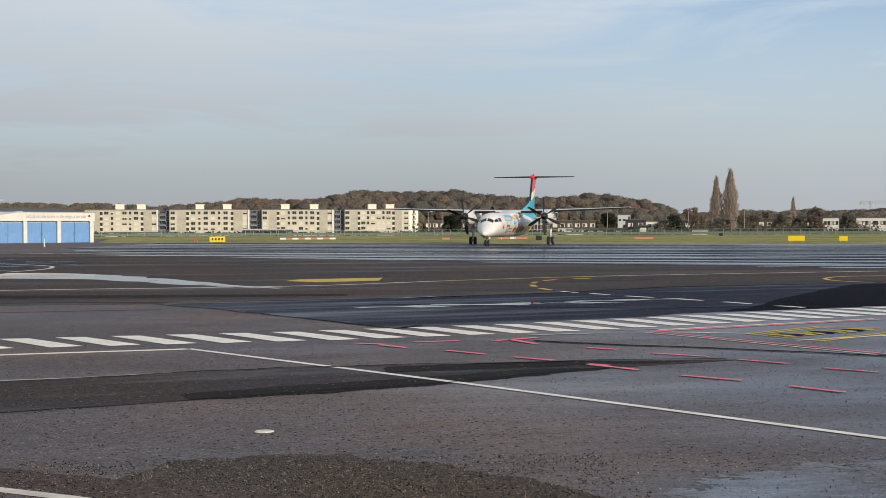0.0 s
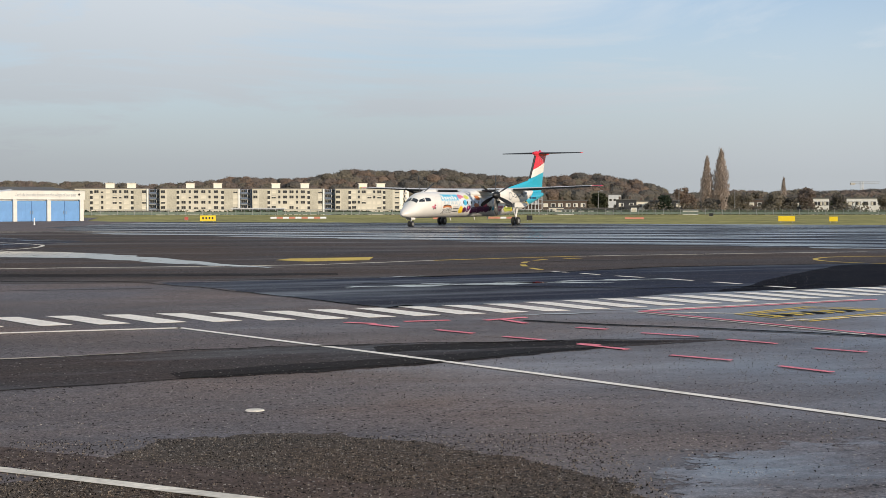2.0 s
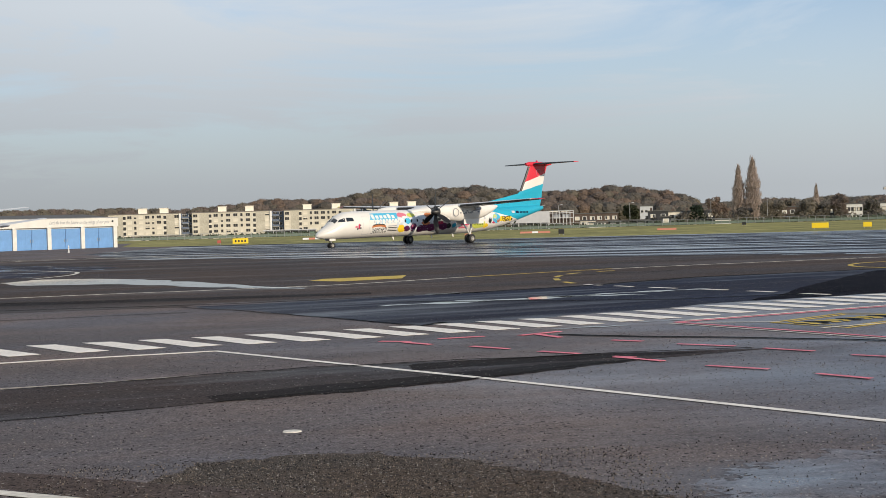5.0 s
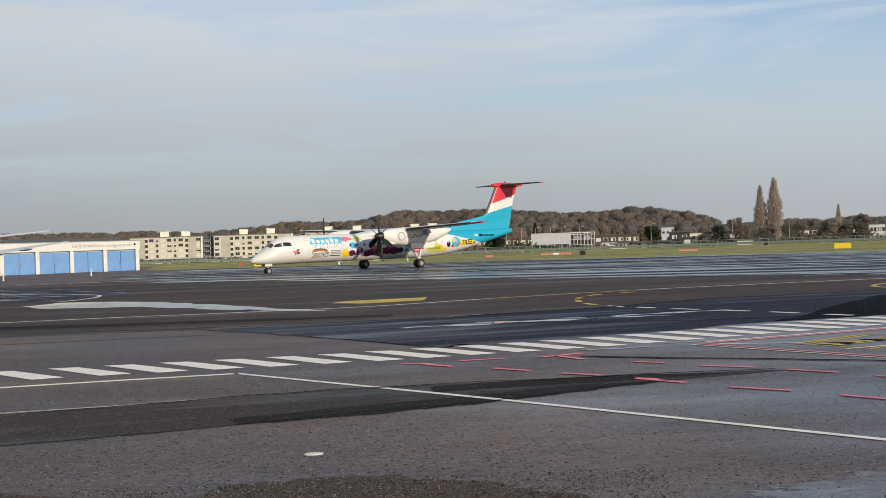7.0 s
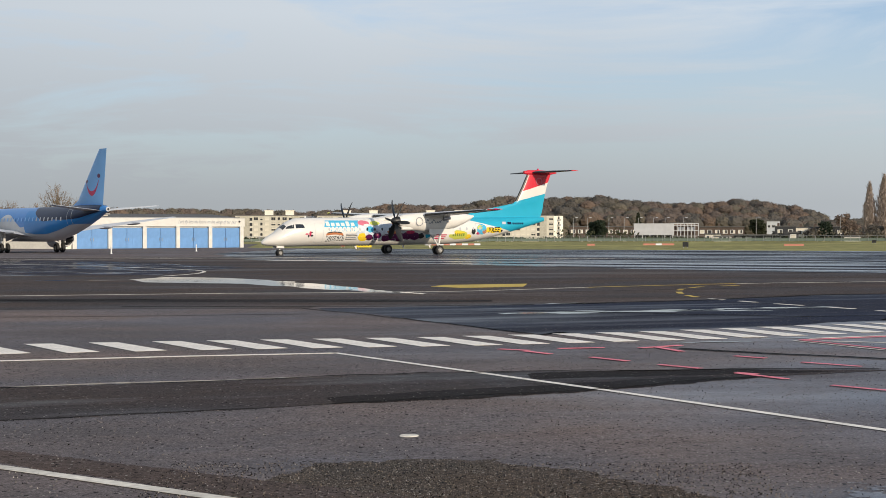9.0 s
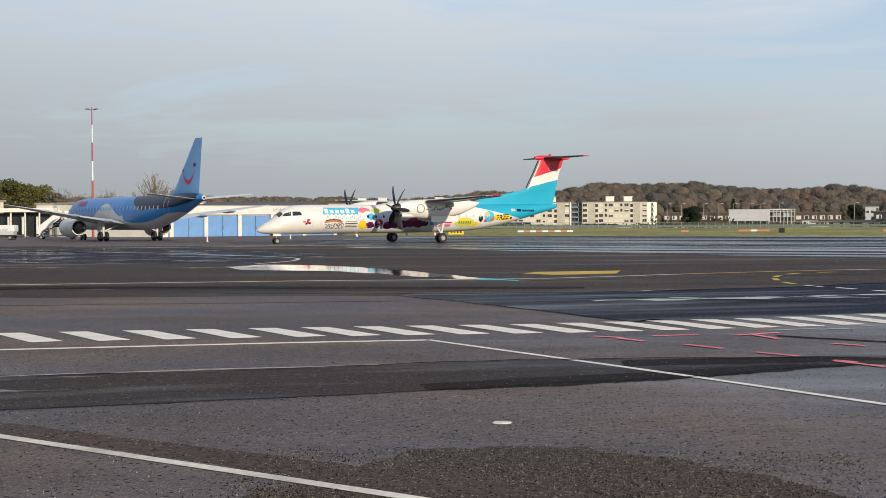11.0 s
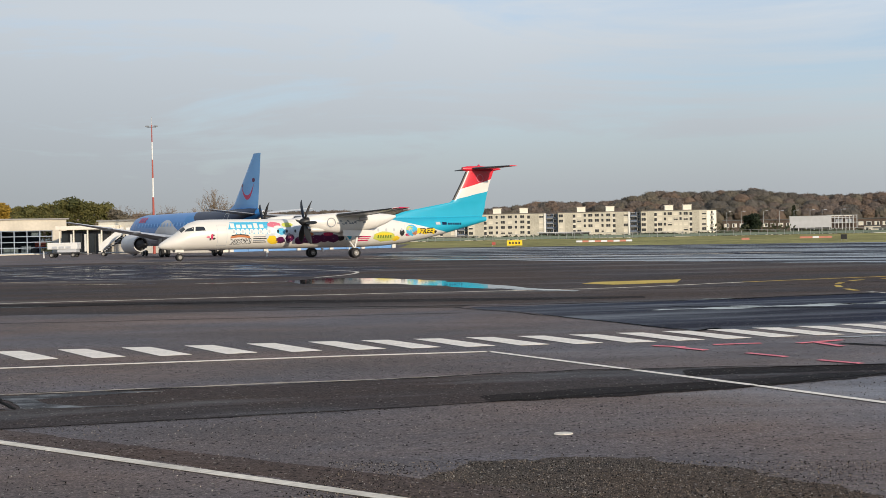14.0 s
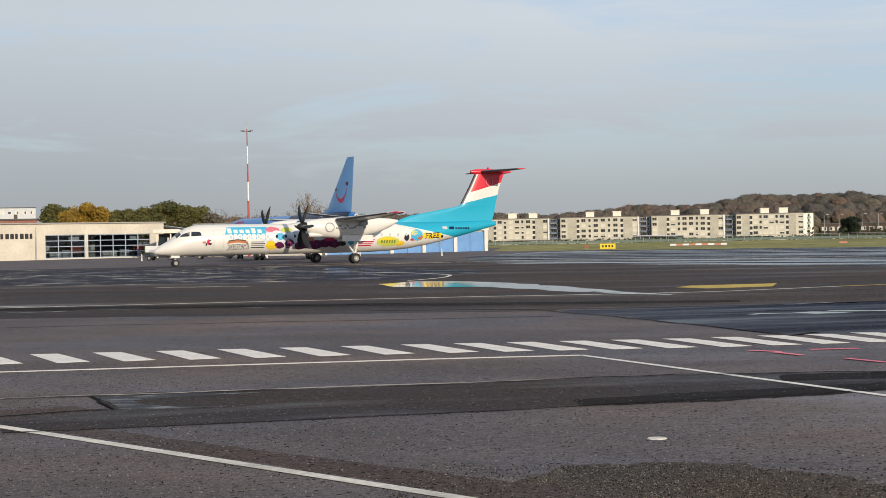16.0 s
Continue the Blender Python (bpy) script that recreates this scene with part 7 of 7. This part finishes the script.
build_crane()
house("garage_row", -7.9, -5.2, 420, 0.5, "flat_wall_grey", "low grey garages before the flats", 1, 8, win=(2.0, 1.2), depth=5, frame_mat="flat_wall")
house("garage_row", 1.2, 2.2, 420, 0.5, "dark_clad", "low dark garages before the flats", 1, 3, win=(2.0, 1.2), depth=5)
house("white_shed", 10.1, 10.75, 350, 1.0, "barrier_white", "low white storage sheds by the fence", 1, 4, win=(0.6, 0.8), depth=4, frame_mat="cladding")
house("white_shed", 9.75, 10.35, 356, 1.5, "plaster", "pale shed by the fence", 1, 2, win=(0.9, 0.8), depth=4)
house("site_cabin", 12.9, 13.3, 350, 1.9, "dark_clad", "small dark site cabin", 1, 1, win=(0.9, 0.9), depth=4)
house("white_shed", 15.0, 15.6, 352, 0.9, "barrier_white", "low white shed among the scrub", 1, 0, depth=4)


# ---- plants ----
def leaf_cloud(verts, faces, centre, radii, count, size, rnd, flat=0.75):
    """Many small tilted leaf tufts filling an ellipsoid, denser to the outside."""
    cx, cy, cz = centre
    for _ in range(count):
        u, v = rnd.uniform(-1, 1), rnd.uniform(0, 2 * math.pi)
        r = rnd.random() ** 0.4
        s = math.sqrt(1 - u * u)
        p = Vector((cx + radii[0] * r * s * math.cos(v), cy + radii[1] * r * s * math.sin(v), cz + radii[2] * r * u))
        a = Vector((rnd.uniform(-1, 1), rnd.uniform(-1, 1), rnd.uniform(-flat, flat))).normalized()
        b = a.cross(Vector((rnd.uniform(-1, 1), rnd.uniform(-1, 1), rnd.uniform(-1, 1)))).normalized()
        k = size * rnd.uniform(0.55, 1.25)
        i = len(verts)
        verts += [p - a * k, p + b * k * 0.7, p + a * k, p - b * k * 0.7]
        faces.append((i, i + 1, i + 2, i + 3))


def core(verts, faces, centre, radii, rnd):
    """A lumpy closed mass inside a crown, so that the sky shows only through its edge."""
    n, k = 7, 5
    i0 = len(verts)
    for j in range(k):
        ph = math.pi * (j + 0.5) / k
        for i in range(n):
            th = 2 * math.pi * (i + 0.5 * (j % 2)) / n
            q = rnd.uniform(0.75, 1.05)
            verts.append(Vector((centre[0] + radii[0] * q * math.sin(ph) * math.cos(th), centre[1] + radii[1] * q * math.sin(ph) * math.sin(th), centre[2] + radii[2] * q * math.cos(ph))))
    for j in range(k - 1):
        for i in range(n):
            a, b = i0 + j * n + i, i0 + j * n + (i + 1) % n
            faces.append((a, b, b + n, a + n))
    faces.append(tuple(range(i0, i0 + n)))
    faces.append(tuple(range(i0 + (k - 1) * n, i0 + k * n)))


def crown(verts, faces, centre, radii, rnd, count, size):
    """A broad lumpy crown: a closed dome with bulges, and leaf tufts standing off its skin."""
    n, k = 16, 9
    ph0, ph1, f1, f2 = rnd.uniform(0, 6), rnd.uniform(0, 6), rnd.choice((2, 3)), rnd.choice((4, 5))

    def skin(th, ph, off):
        q = 1 + 0.10 * math.sin(f1 * th + ph0) * math.sin(ph) + 0.07 * math.sin(f2 * th + 5 * ph + ph1)
        q *= off
        return Vector((centre[0] + radii[0] * q * math.sin(ph) * math.cos(th), centre[1] + radii[1] * q * math.sin(ph) * math.sin(th), centre[2] + radii[2] * q * math.cos(ph)))

    i0 = len(verts)
    for j in range(k):
        for i in range(n):
            verts.append(skin(2 * math.pi * i / n, math.pi * (j + 0.35) / k, rnd.uniform(0.88, 0.95)))
    for j in range(k - 1):
        for i in range(n):
            a, b = i0 + j * n + i, i0 + j * n + (i + 1) % n
            faces.append((a, b, b + n, a + n))
    faces.append(tuple(range(i0, i0 + n)))
    faces.append(tuple(range(i0 + (k - 1) * n, i0 + k * n)))
    for _ in range(count):
        p = skin(rnd.uniform(0, 2 * math.pi), math.acos(rnd.uniform(-0.6, 1)), rnd.uniform(0.92, 1.06))
        out = (p - Vector(centre)).normalized() + Vector((rnd.uniform(-1, 1), rnd.uniform(-1, 1), rnd.uniform(-1, 1))) * 0.62
        u = out.cross(Vector((rnd.uniform(-1, 1), rnd.uniform(-1, 1), rnd.uniform(-1, 1)))).normalized()
        b = out.cross(u).normalized()
        g = size * rnd.uniform(0.5, 1.1)
        i = len(verts)
        verts += [p - u * g, p + b * g * 0.7, p + u * g, p - b * g * 0.7]
        faces.append((i, i + 1, i + 2, i + 3))


def limb(bm, a, b, r0, r1):
    tube(bm, a, b, r0, r1, 6, cap=False)


def mesh_from(name, verts, faces, mat, parent):
    me = bpy.data.meshes.new(name)
    me.from_pydata([tuple(v) for v in verts], [], faces)
    me.materials.append(M[mat])
    return mesh_obj(name, me, parent)


def tree(az, dist, height, width, mat, label, seed, leaves=900, size=0.35, bare=False, poplar=False, conifer=False):
    rnd = random.Random(seed)
    p = spot(az, dist)
    zg = ground_height(dist) - 0.1
    top = thing("tree", pose(p.x, p.y, zg), label, "tree")
    bm = bmesh.new()
    th = height * (0.92 if (poplar or conifer or bare) else 0.6)
    limb(bm, (0, 0, 0), (rnd.uniform(-0.2, 0.2), 0, th * 0.45), height * 0.022, height * 0.015)
    limb(bm, (0, 0, th * 0.45), (0, 0, th), height * 0.015, height * 0.004)
    tips = []
    n = 90 if poplar else (26 if bare else 12)
    for k in range(n):
        z0 = th * rnd.uniform(0.12 if poplar else 0.28, 0.92)
        a = rnd.uniform(0, 2 * math.pi)
        if poplar:
            out = width * 0.42 * (1 - (z0 / th) ** 2.2 * 0.85) * rnd.uniform(0.35, 1)
            tip = Vector((math.cos(a) * out, math.sin(a) * out, min(z0 + height * rnd.uniform(0.16, 0.26), height * rnd.uniform(0.93, 1.0))))
        else:
            out = width * 0.5 * rnd.uniform(0.55, 1.0)
            tip = Vector((math.cos(a) * out, math.sin(a) * out, min(z0 + height * rnd.uniform(0.08, 0.35), height * 0.98)))
        limb(bm, (0, 0, z0), tip, height * (0.003 if poplar else 0.007), height * (0.0012 if poplar else 0.0025))
        tips.append(tip)
        if bare or poplar:
            for _ in range(7):
                base = Vector((0, 0, z0)).lerp(tip, rnd.uniform(0.3, 1.0))
                d = Vector((rnd.uniform(-0.3, 0.3), rnd.uniform(-0.3, 0.3), rnd.uniform(0.8, 1.4))).normalized() * height * rnd.uniform(0.04, 0.09)
                limb(bm, base, base + d, height * 0.0014, height * 0.0006)
    if bare:
        bm.free()
        bm = bmesh.new()
        limb(bm, (0, 0, 0), (0.1, 0, height * 0.42), height * 0.024, height * 0.016)
        tips = []
        for k in range(46):
            a, u = rnd.uniform(0, 2 * math.pi), rnd.uniform(-0.35, 1.0)
            r = width * 0.5 * rnd.uniform(0.75, 1.0)
            s_ = math.sqrt(1 - u * u)
            tip = Vector((math.cos(a) * s_ * r, math.sin(a) * s_ * r, height * 0.60 + u * height * 0.40))
            root = Vector((0.1, 0, height * rnd.uniform(0.26, 0.44)))
            knee = root.lerp(tip, 0.5) + Vector((0, 0, height * 0.04))
            limb(bm, root, knee, height * 0.0075, height * 0.0045)
            limb(bm, knee, tip, height * 0.0045, height * 0.0015)
            for _ in range(9):
                base = knee.lerp(tip, rnd.uniform(-0.2, 0.95))
                d = (tip - root).normalized() * 0.6 + Vector((rnd.uniform(-1, 1), rnd.uniform(-1, 1), rnd.uniform(-0.3, 1.0)))
                end = base + d.normalized() * height * rnd.uniform(0.06, 0.13)
                limb(bm, base, end, height * 0.0028, height * 0.001)
                tips.append(end)
    part("trunk", bm, "twig" if (bare or poplar) else "bark", top)
    verts, faces = [], []
    if conifer:
        for k in range(14):
            z = height * (0.08 + 0.9 * k / 13)
            leaf_cloud(verts, faces, (0, 0, z), (width * 0.5 * (1.05 - z / height) + 0.2, width * 0.5 * (1.05 - z / height) + 0.2, height * 0.06), leaves // 14, size, rnd)
    elif poplar:
        for k in range(30):
            q = k / 29
            z = height * (0.10 + 0.88 * q)
            r = width * (0.40 * min(1.0, 0.45 + 2.2 * q) * (1 - q ** 2.6) + 0.03) * rnd.uniform(0.8, 1.15)
            for _ in range(int(leaves / 30 * (0.4 + 1.2 * r / (width * 0.46)))):
                a, q_ = rnd.uniform(0, 2 * math.pi), r * rnd.random() ** 0.6
                p0 = Vector((q_ * math.cos(a), q_ * math.sin(a), z + rnd.uniform(-0.03, 0.03) * height))
                lean = Vector((math.cos(a) * 0.16, math.sin(a) * 0.16, 1.0)) * height * rnd.uniform(0.02, 0.05)
                side = Vector((rnd.uniform(-1, 1), rnd.uniform(-1, 1), 0)).normalized() * size * 0.42
                i = len(verts)
                verts += [p0 - side, p0 + side, p0 + lean]
                faces.append((i, i + 1, i + 2))
    elif bare:
        for t in tips:
            leaf_cloud(verts, faces, t, (width * 0.05, width * 0.05, height * 0.04), max(leaves // len(tips), 1), size * 0.8, rnd)
    else:
        for k in range(13):
            a, r = rnd.uniform(0, 2 * math.pi), width * 0.32 * rnd.random() ** 0.5
            z = height * rnd.uniform(0.34, 0.86)
            q = width * rnd.uniform(0.16, 0.27)
            core(verts, faces, (math.cos(a) * r, math.sin(a) * r, z), (q * 0.7, q * 0.7, q * 0.6), rnd)
            leaf_cloud(verts, faces, (math.cos(a) * r, math.sin(a) * r, z), (q, q, q * 0.8), leaves // 13, size, rnd)
        leaf_cloud(verts, faces, (0, 0, height * 0.6), (width * 0.3, width * 0.3, height * 0.3), leaves // 4, size, rnd)
    mesh_from("crown", verts, faces, mat, top)
    return top


def woods(name, az0, az1, dist, skyline, step, mats, label, seed, width=11.0, size=1.0, density=170):
    """A far wood as one mass per tone, with an uneven skyline given as (bearing, degrees above the horizon)."""
    rnd = random.Random(seed)
    clouds = {m: ([], []) for m in mats}
    azs = [s[0] for s in skyline]
    els = [s[1] for s in skyline]
    az = az0
    while az < az1:
        for layer in range(4):
            a = az + rnd.uniform(-step, step) * 0.6
            d = dist + layer * 18 + rnd.uniform(-6, 6)
            el_ = float(np.interp(a, azs, els))
            z_top = 1.97 + d * math.tan(radians(el_)) * (rnd.uniform(0.94, 1.01) if layer == 3 else 0.50 + 0.15 * layer + rnd.uniform(-0.07, 0.07))
            p = spot(a, d)
            base = ground_height(d)
            m = rnd.choice(mats)
            w = width * rnd.uniform(0.75, 1.25)
            hz = max(min(w * rnd.uniform(0.36, 0.5), (z_top - base) * 0.6), 1.5)
            crown(*clouds[m], (p.x, p.y, z_top - hz), (w * 0.56, w * 0.5, hz), rnd, density, size)
            core(*clouds[m], (p.x, p.y, (z_top - hz + base) / 2), (w * 0.5, w * 0.4, max(z_top - hz - base, 2.0) * 0.62), rnd)
        az += step
    for m, (v, f) in clouds.items():
        ob = mesh_from(name, v, f, m, None)
        tagged(ob, label, "woods", kind="stuff")


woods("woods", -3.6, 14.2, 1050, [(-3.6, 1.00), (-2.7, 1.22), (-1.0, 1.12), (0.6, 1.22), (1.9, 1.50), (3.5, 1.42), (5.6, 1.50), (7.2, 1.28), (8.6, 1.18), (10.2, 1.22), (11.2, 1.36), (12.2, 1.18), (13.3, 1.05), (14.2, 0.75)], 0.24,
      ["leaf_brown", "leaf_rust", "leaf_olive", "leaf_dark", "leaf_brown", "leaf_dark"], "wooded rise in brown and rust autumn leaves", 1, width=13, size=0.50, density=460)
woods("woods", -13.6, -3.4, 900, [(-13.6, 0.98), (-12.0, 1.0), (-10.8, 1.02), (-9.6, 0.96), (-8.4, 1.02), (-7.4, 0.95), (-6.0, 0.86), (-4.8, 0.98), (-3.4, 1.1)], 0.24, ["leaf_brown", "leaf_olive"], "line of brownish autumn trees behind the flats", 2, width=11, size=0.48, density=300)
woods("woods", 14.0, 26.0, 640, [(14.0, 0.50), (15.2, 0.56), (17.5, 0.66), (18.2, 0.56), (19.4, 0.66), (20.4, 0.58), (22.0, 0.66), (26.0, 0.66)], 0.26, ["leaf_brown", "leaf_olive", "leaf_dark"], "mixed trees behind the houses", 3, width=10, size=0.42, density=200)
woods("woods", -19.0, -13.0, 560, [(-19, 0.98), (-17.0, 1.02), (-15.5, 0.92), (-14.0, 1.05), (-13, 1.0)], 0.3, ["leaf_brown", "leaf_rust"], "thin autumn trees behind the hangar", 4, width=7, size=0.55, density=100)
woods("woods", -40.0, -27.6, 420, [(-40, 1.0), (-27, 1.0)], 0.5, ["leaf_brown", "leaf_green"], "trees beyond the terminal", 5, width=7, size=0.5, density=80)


def hedge(az0, az1, dist, height, seed, mat="hedge"):
    rnd = random.Random(seed)
    v, f = [], []
    az = az0
    while az < az1:
        p = spot(az, dist + rnd.uniform(-2, 2))
        h = height * rnd.uniform(0.7, 1.15)
        leaf_cloud(v, f, (p.x, p.y, h * 0.45 + ground_height(dist)), (rnd.uniform(1.0, 3.0), 1.2, h * 0.55), 40, 0.34, rnd)
        az += rnd.choice((0.12, 0.2, 0.25, 0.7))
    ob = mesh_from("hedge", v, f, mat, None)
    tagged(ob, "dark hedge and scrub along the boundary fence", "hedge", kind="stuff")


hedge(-26.5, -18.6, 292, 6.5, 26, "leaf_brown")
hedge(-9.0, 4.6, 352, 1.0, 21)
hedge(4.6, 26.0, 356, 1.3, 22)
hedge(4.2, 7.0, 349, 3.0, 23)
hedge(14.0, 26.0, 362, 3.0, 25, "leaf_olive")
for az, h, w, mat, seed in ((-25.3, 11.2, 5.4, "leaf_green", 41), (-24.45, 10.9, 6.6, "leaf_gold", 42), (-23.3, 9.7, 5.4, "leaf_green", 43), (-22.4, 10.0, 6.0, "leaf_green", 44), (-21.5, 11.4, 6.4, "leaf_green", 45), (-20.7, 11.6, 6.2, "leaf_green", 46), (-19.9, 9.9, 6.0, "leaf_green", 47), (-22.9, 9.4, 6.0, "leaf_green", 48), (-23.75, 10.2, 5.6, "leaf_gold", 71), (-21.1, 10.6, 6.4, "leaf_green", 72), (-19.4, 8.6, 5.4, "leaf_olive", 73), (-24.8, 9.6, 5.0, "leaf_olive", 74), (-25, 10.4, 5.5, "leaf_green", 81), (-22, 9.6, 6, "leaf_green", 82), (-20.3, 10.4, 6, "leaf_green", 83), (-23.6, 10.2, 5.5, "leaf_green", 84)):
    tree(az, 288 if mat == "leaf_gold" else 300, h, w * 1.25, mat, "golden autumn tree behind the terminal" if mat == "leaf_gold" else "dense dark green tree behind the terminal", seed, leaves=4600, size=0.23)
tree(-15.55, 330, 12.8, 10.0, "twig", "bare round-crowned tree with fine twigs", 51, leaves=1500, size=0.13, bare=True)
for az, h, w, seed in ((-19.1, 9.3, 10, 52), (-17.4, 8.8, 8, 53), (-18.3, 8.3, 9, 54), (-16.4, 8.4, 7, 57)):
    tree(az, 325, h, w, "twig", "leafless tree with fine brown twigs", seed, leaves=1200, size=0.15, bare=True)
tree(15.93, 520, 21.6, 6.4, "leaf_poplar", "tall bare columnar poplar", 55, leaves=7000, size=0.17, poplar=True)
tree(16.47, 520, 24.0, 7.6, "leaf_poplar", "tall bare columnar poplar", 56, leaves=9000, size=0.17, poplar=True)
tree(18.85, 560, 15.0, 3.4, "leaf_poplar", "slim bare columnar poplar", 58, leaves=1800, size=0.2, poplar=True)
tree(5.55, 400, 6.6, 6.4, "evergreen", "dark evergreen tree by the boundary", 61, leaves=6000, size=0.26)
tree(7.15, 500, 11.0, 5.0, "hedge", "dark conifer behind the hall", 62, leaves=1200, size=0.4, conifer=True)
tree(11.75, 520, 10.6, 7.0, "hedge", "dark evergreen tree beside the terrace", 63, leaves=2000, size=0.4)
tree(14.95, 500, 11.8, 7.4, "leaf_rust", "rusty autumn tree with thin crown", 64, leaves=900, size=0.36)
tree(17.9, 500, 9.6, 9.0, "leaf_olive", "broad olive autumn tree", 65, leaves=1200, size=0.36)
tree(19.7, 520, 11.6, 8.0, "leaf_brown", "brown autumn tree between the houses", 66, leaves=1200, size=0.36)
tree(20.9, 490, 9.0, 6.0, "hedge", "dark tree between the white houses", 67, leaves=1200, size=0.36)
tree(-12.9, 430, 8.6, 6.5, "leaf_gold", "yellow autumn tree behind the hangar", 68, leaves=1200, size=0.34)
tree(-10.55, 430, 7.6, 6.5, "leaf_gold", "pale yellow tree behind the hangar", 69, leaves=1000, size=0.34)

for az, h, w, mat, seed in ((12.55, 5.2, 4.4, "leaf_dark", 101), (13.75, 6.0, 4.4, "leaf_dark", 102), (14.3, 8.2, 5.6, "evergreen", 103), (15.25, 9.4, 6.6, "leaf_rust", 104), (16.15, 7.2, 5.4, "leaf_dark", 105), (17.2, 8.8, 8.0, "leaf_olive", 106), (18.45, 9.2, 8.4, "leaf_olive", 107), (19.05, 8.0, 6.0, "leaf_dark", 108), (19.7, 9.4, 5.4, "leaf_brown", 109), (20.9, 9.0, 5.0, "leaf_dark", 110), (22.7, 9.0, 7.0, "leaf_olive", 111)):
    tree(az, 462, h, w * 1.15, mat, {"leaf_dark": "dusky round tree before the houses", "evergreen": "dark evergreen tree before the houses", "leaf_rust": "rusty autumn tree before the houses", "leaf_olive": "broad olive autumn tree before the houses", "leaf_brown": "brown autumn tree before the houses"}[mat], seed, leaves=2600, size=0.28)


# ---- what moves ----
TAXI = [   # seconds, place of the main wheels, heading, pitch on the sloping apron
    (0, 22.17, 159.69, -108.19, 0.00),
    (0.5, 21.44, 157.41, -112.48, -0.05),
    (1, 20.55, 155.17, -116.75, -0.10),
    (1.5, 19.55, 153.05, -120.93, -0.15),
    (2, 18.45, 151.20, -124.72, -0.19),
    (2.5, 17.30, 149.68, -127.88, -0.24),
    (3, 16.10, 148.41, -130.66, -0.27),
    (3.5, 14.81, 147.27, -133.32, -0.31),
    (4, 13.41, 146.13, -135.76, -0.33),
    (4.5, 11.91, 145.00, -137.84, -0.35),
    (5, 10.32, 143.86, -139.57, -0.35),
    (5.5, 8.66, 142.73, -141.00, -0.35),
    (6, 6.94, 141.65, -142.19, -0.35),
    (6.5, 5.17, 140.58, -143.19, -0.35),
    (7, 3.35, 139.57, -144.04, -0.34),
    (7.5, 1.48, 138.61, -144.66, -0.33),
    (8, -0.42, 137.69, -145.01, -0.31),
    (8.5, -2.35, 136.77, -145.04, -0.29),
    (9, -4.31, 135.83, -144.84, -0.27),
    (9.5, -6.28, 134.85, -144.55, -0.24),
    (10, -8.27, 133.80, -144.27, -0.20),
    (10.5, -10.27, 132.71, -144.11, -0.15),
    (11, -12.27, 131.60, -144.03, -0.10),
    (11.5, -14.28, 130.47, -144.00, -0.05),
    (12, -16.28, 129.33, -143.99, 0.02),
    (12.5, -18.30, 128.18, -143.96, 0.09),
    (13, -20.30, 127.04, -143.89, 0.17),
    (13.5, -22.26, 125.91, -143.78, 0.25),
    (14, -24.18, 124.78, -143.65, 0.29),
    (14.5, -26.04, 123.66, -143.51, 0.30),
    (15, -27.84, 122.55, -143.37, 0.27),
    (15.5, -29.58, 121.47, -143.22, 0.24),
    (16, -31.27, 120.40, -143.05, 0.20),
]


def motions():
    walk(turboprop, [(t, pose(x, y, 0, 0, -pitch, turn)) for t, x, y, turn, pitch in TAXI])
    # distance rolled at each time, for the wheels
    roll = [0.0]
    for a, b in zip(TAXI, TAXI[1:]):
        roll.append(roll[-1] + math.hypot(b[1] - a[1], b[2] - a[2]))
    times = [r[0] for r in TAXI]
    for ob, radius in prop_wheels:
        at = tuple(ob.location)
        rows = []
        for k in range(161):
            t = k / 10
            rows.append((t, pose(*at, 0, math.degrees(float(np.interp(t, times, roll)) / radius), 0)))
        walk(ob, rows)
    # the blades come round to almost the same place each half second, drifting slowly
    for hub, start in zip(propellers, (8.0, 0.0)):
        at = tuple(hub.location)
        rows = []
        for k in range(161):
            t = k / 10
            drift = float(np.interp(t, (0, 7.0, 8.6, 9.7, 11.9, 12.4, 13.6, 16), (2, 0, 22, 26, 18, 12, 26, 30)))
            rows.append((t, pose(*at, start + drift - 840.0 * t, 0, 0)))
        walk(hub, rows)


motions()
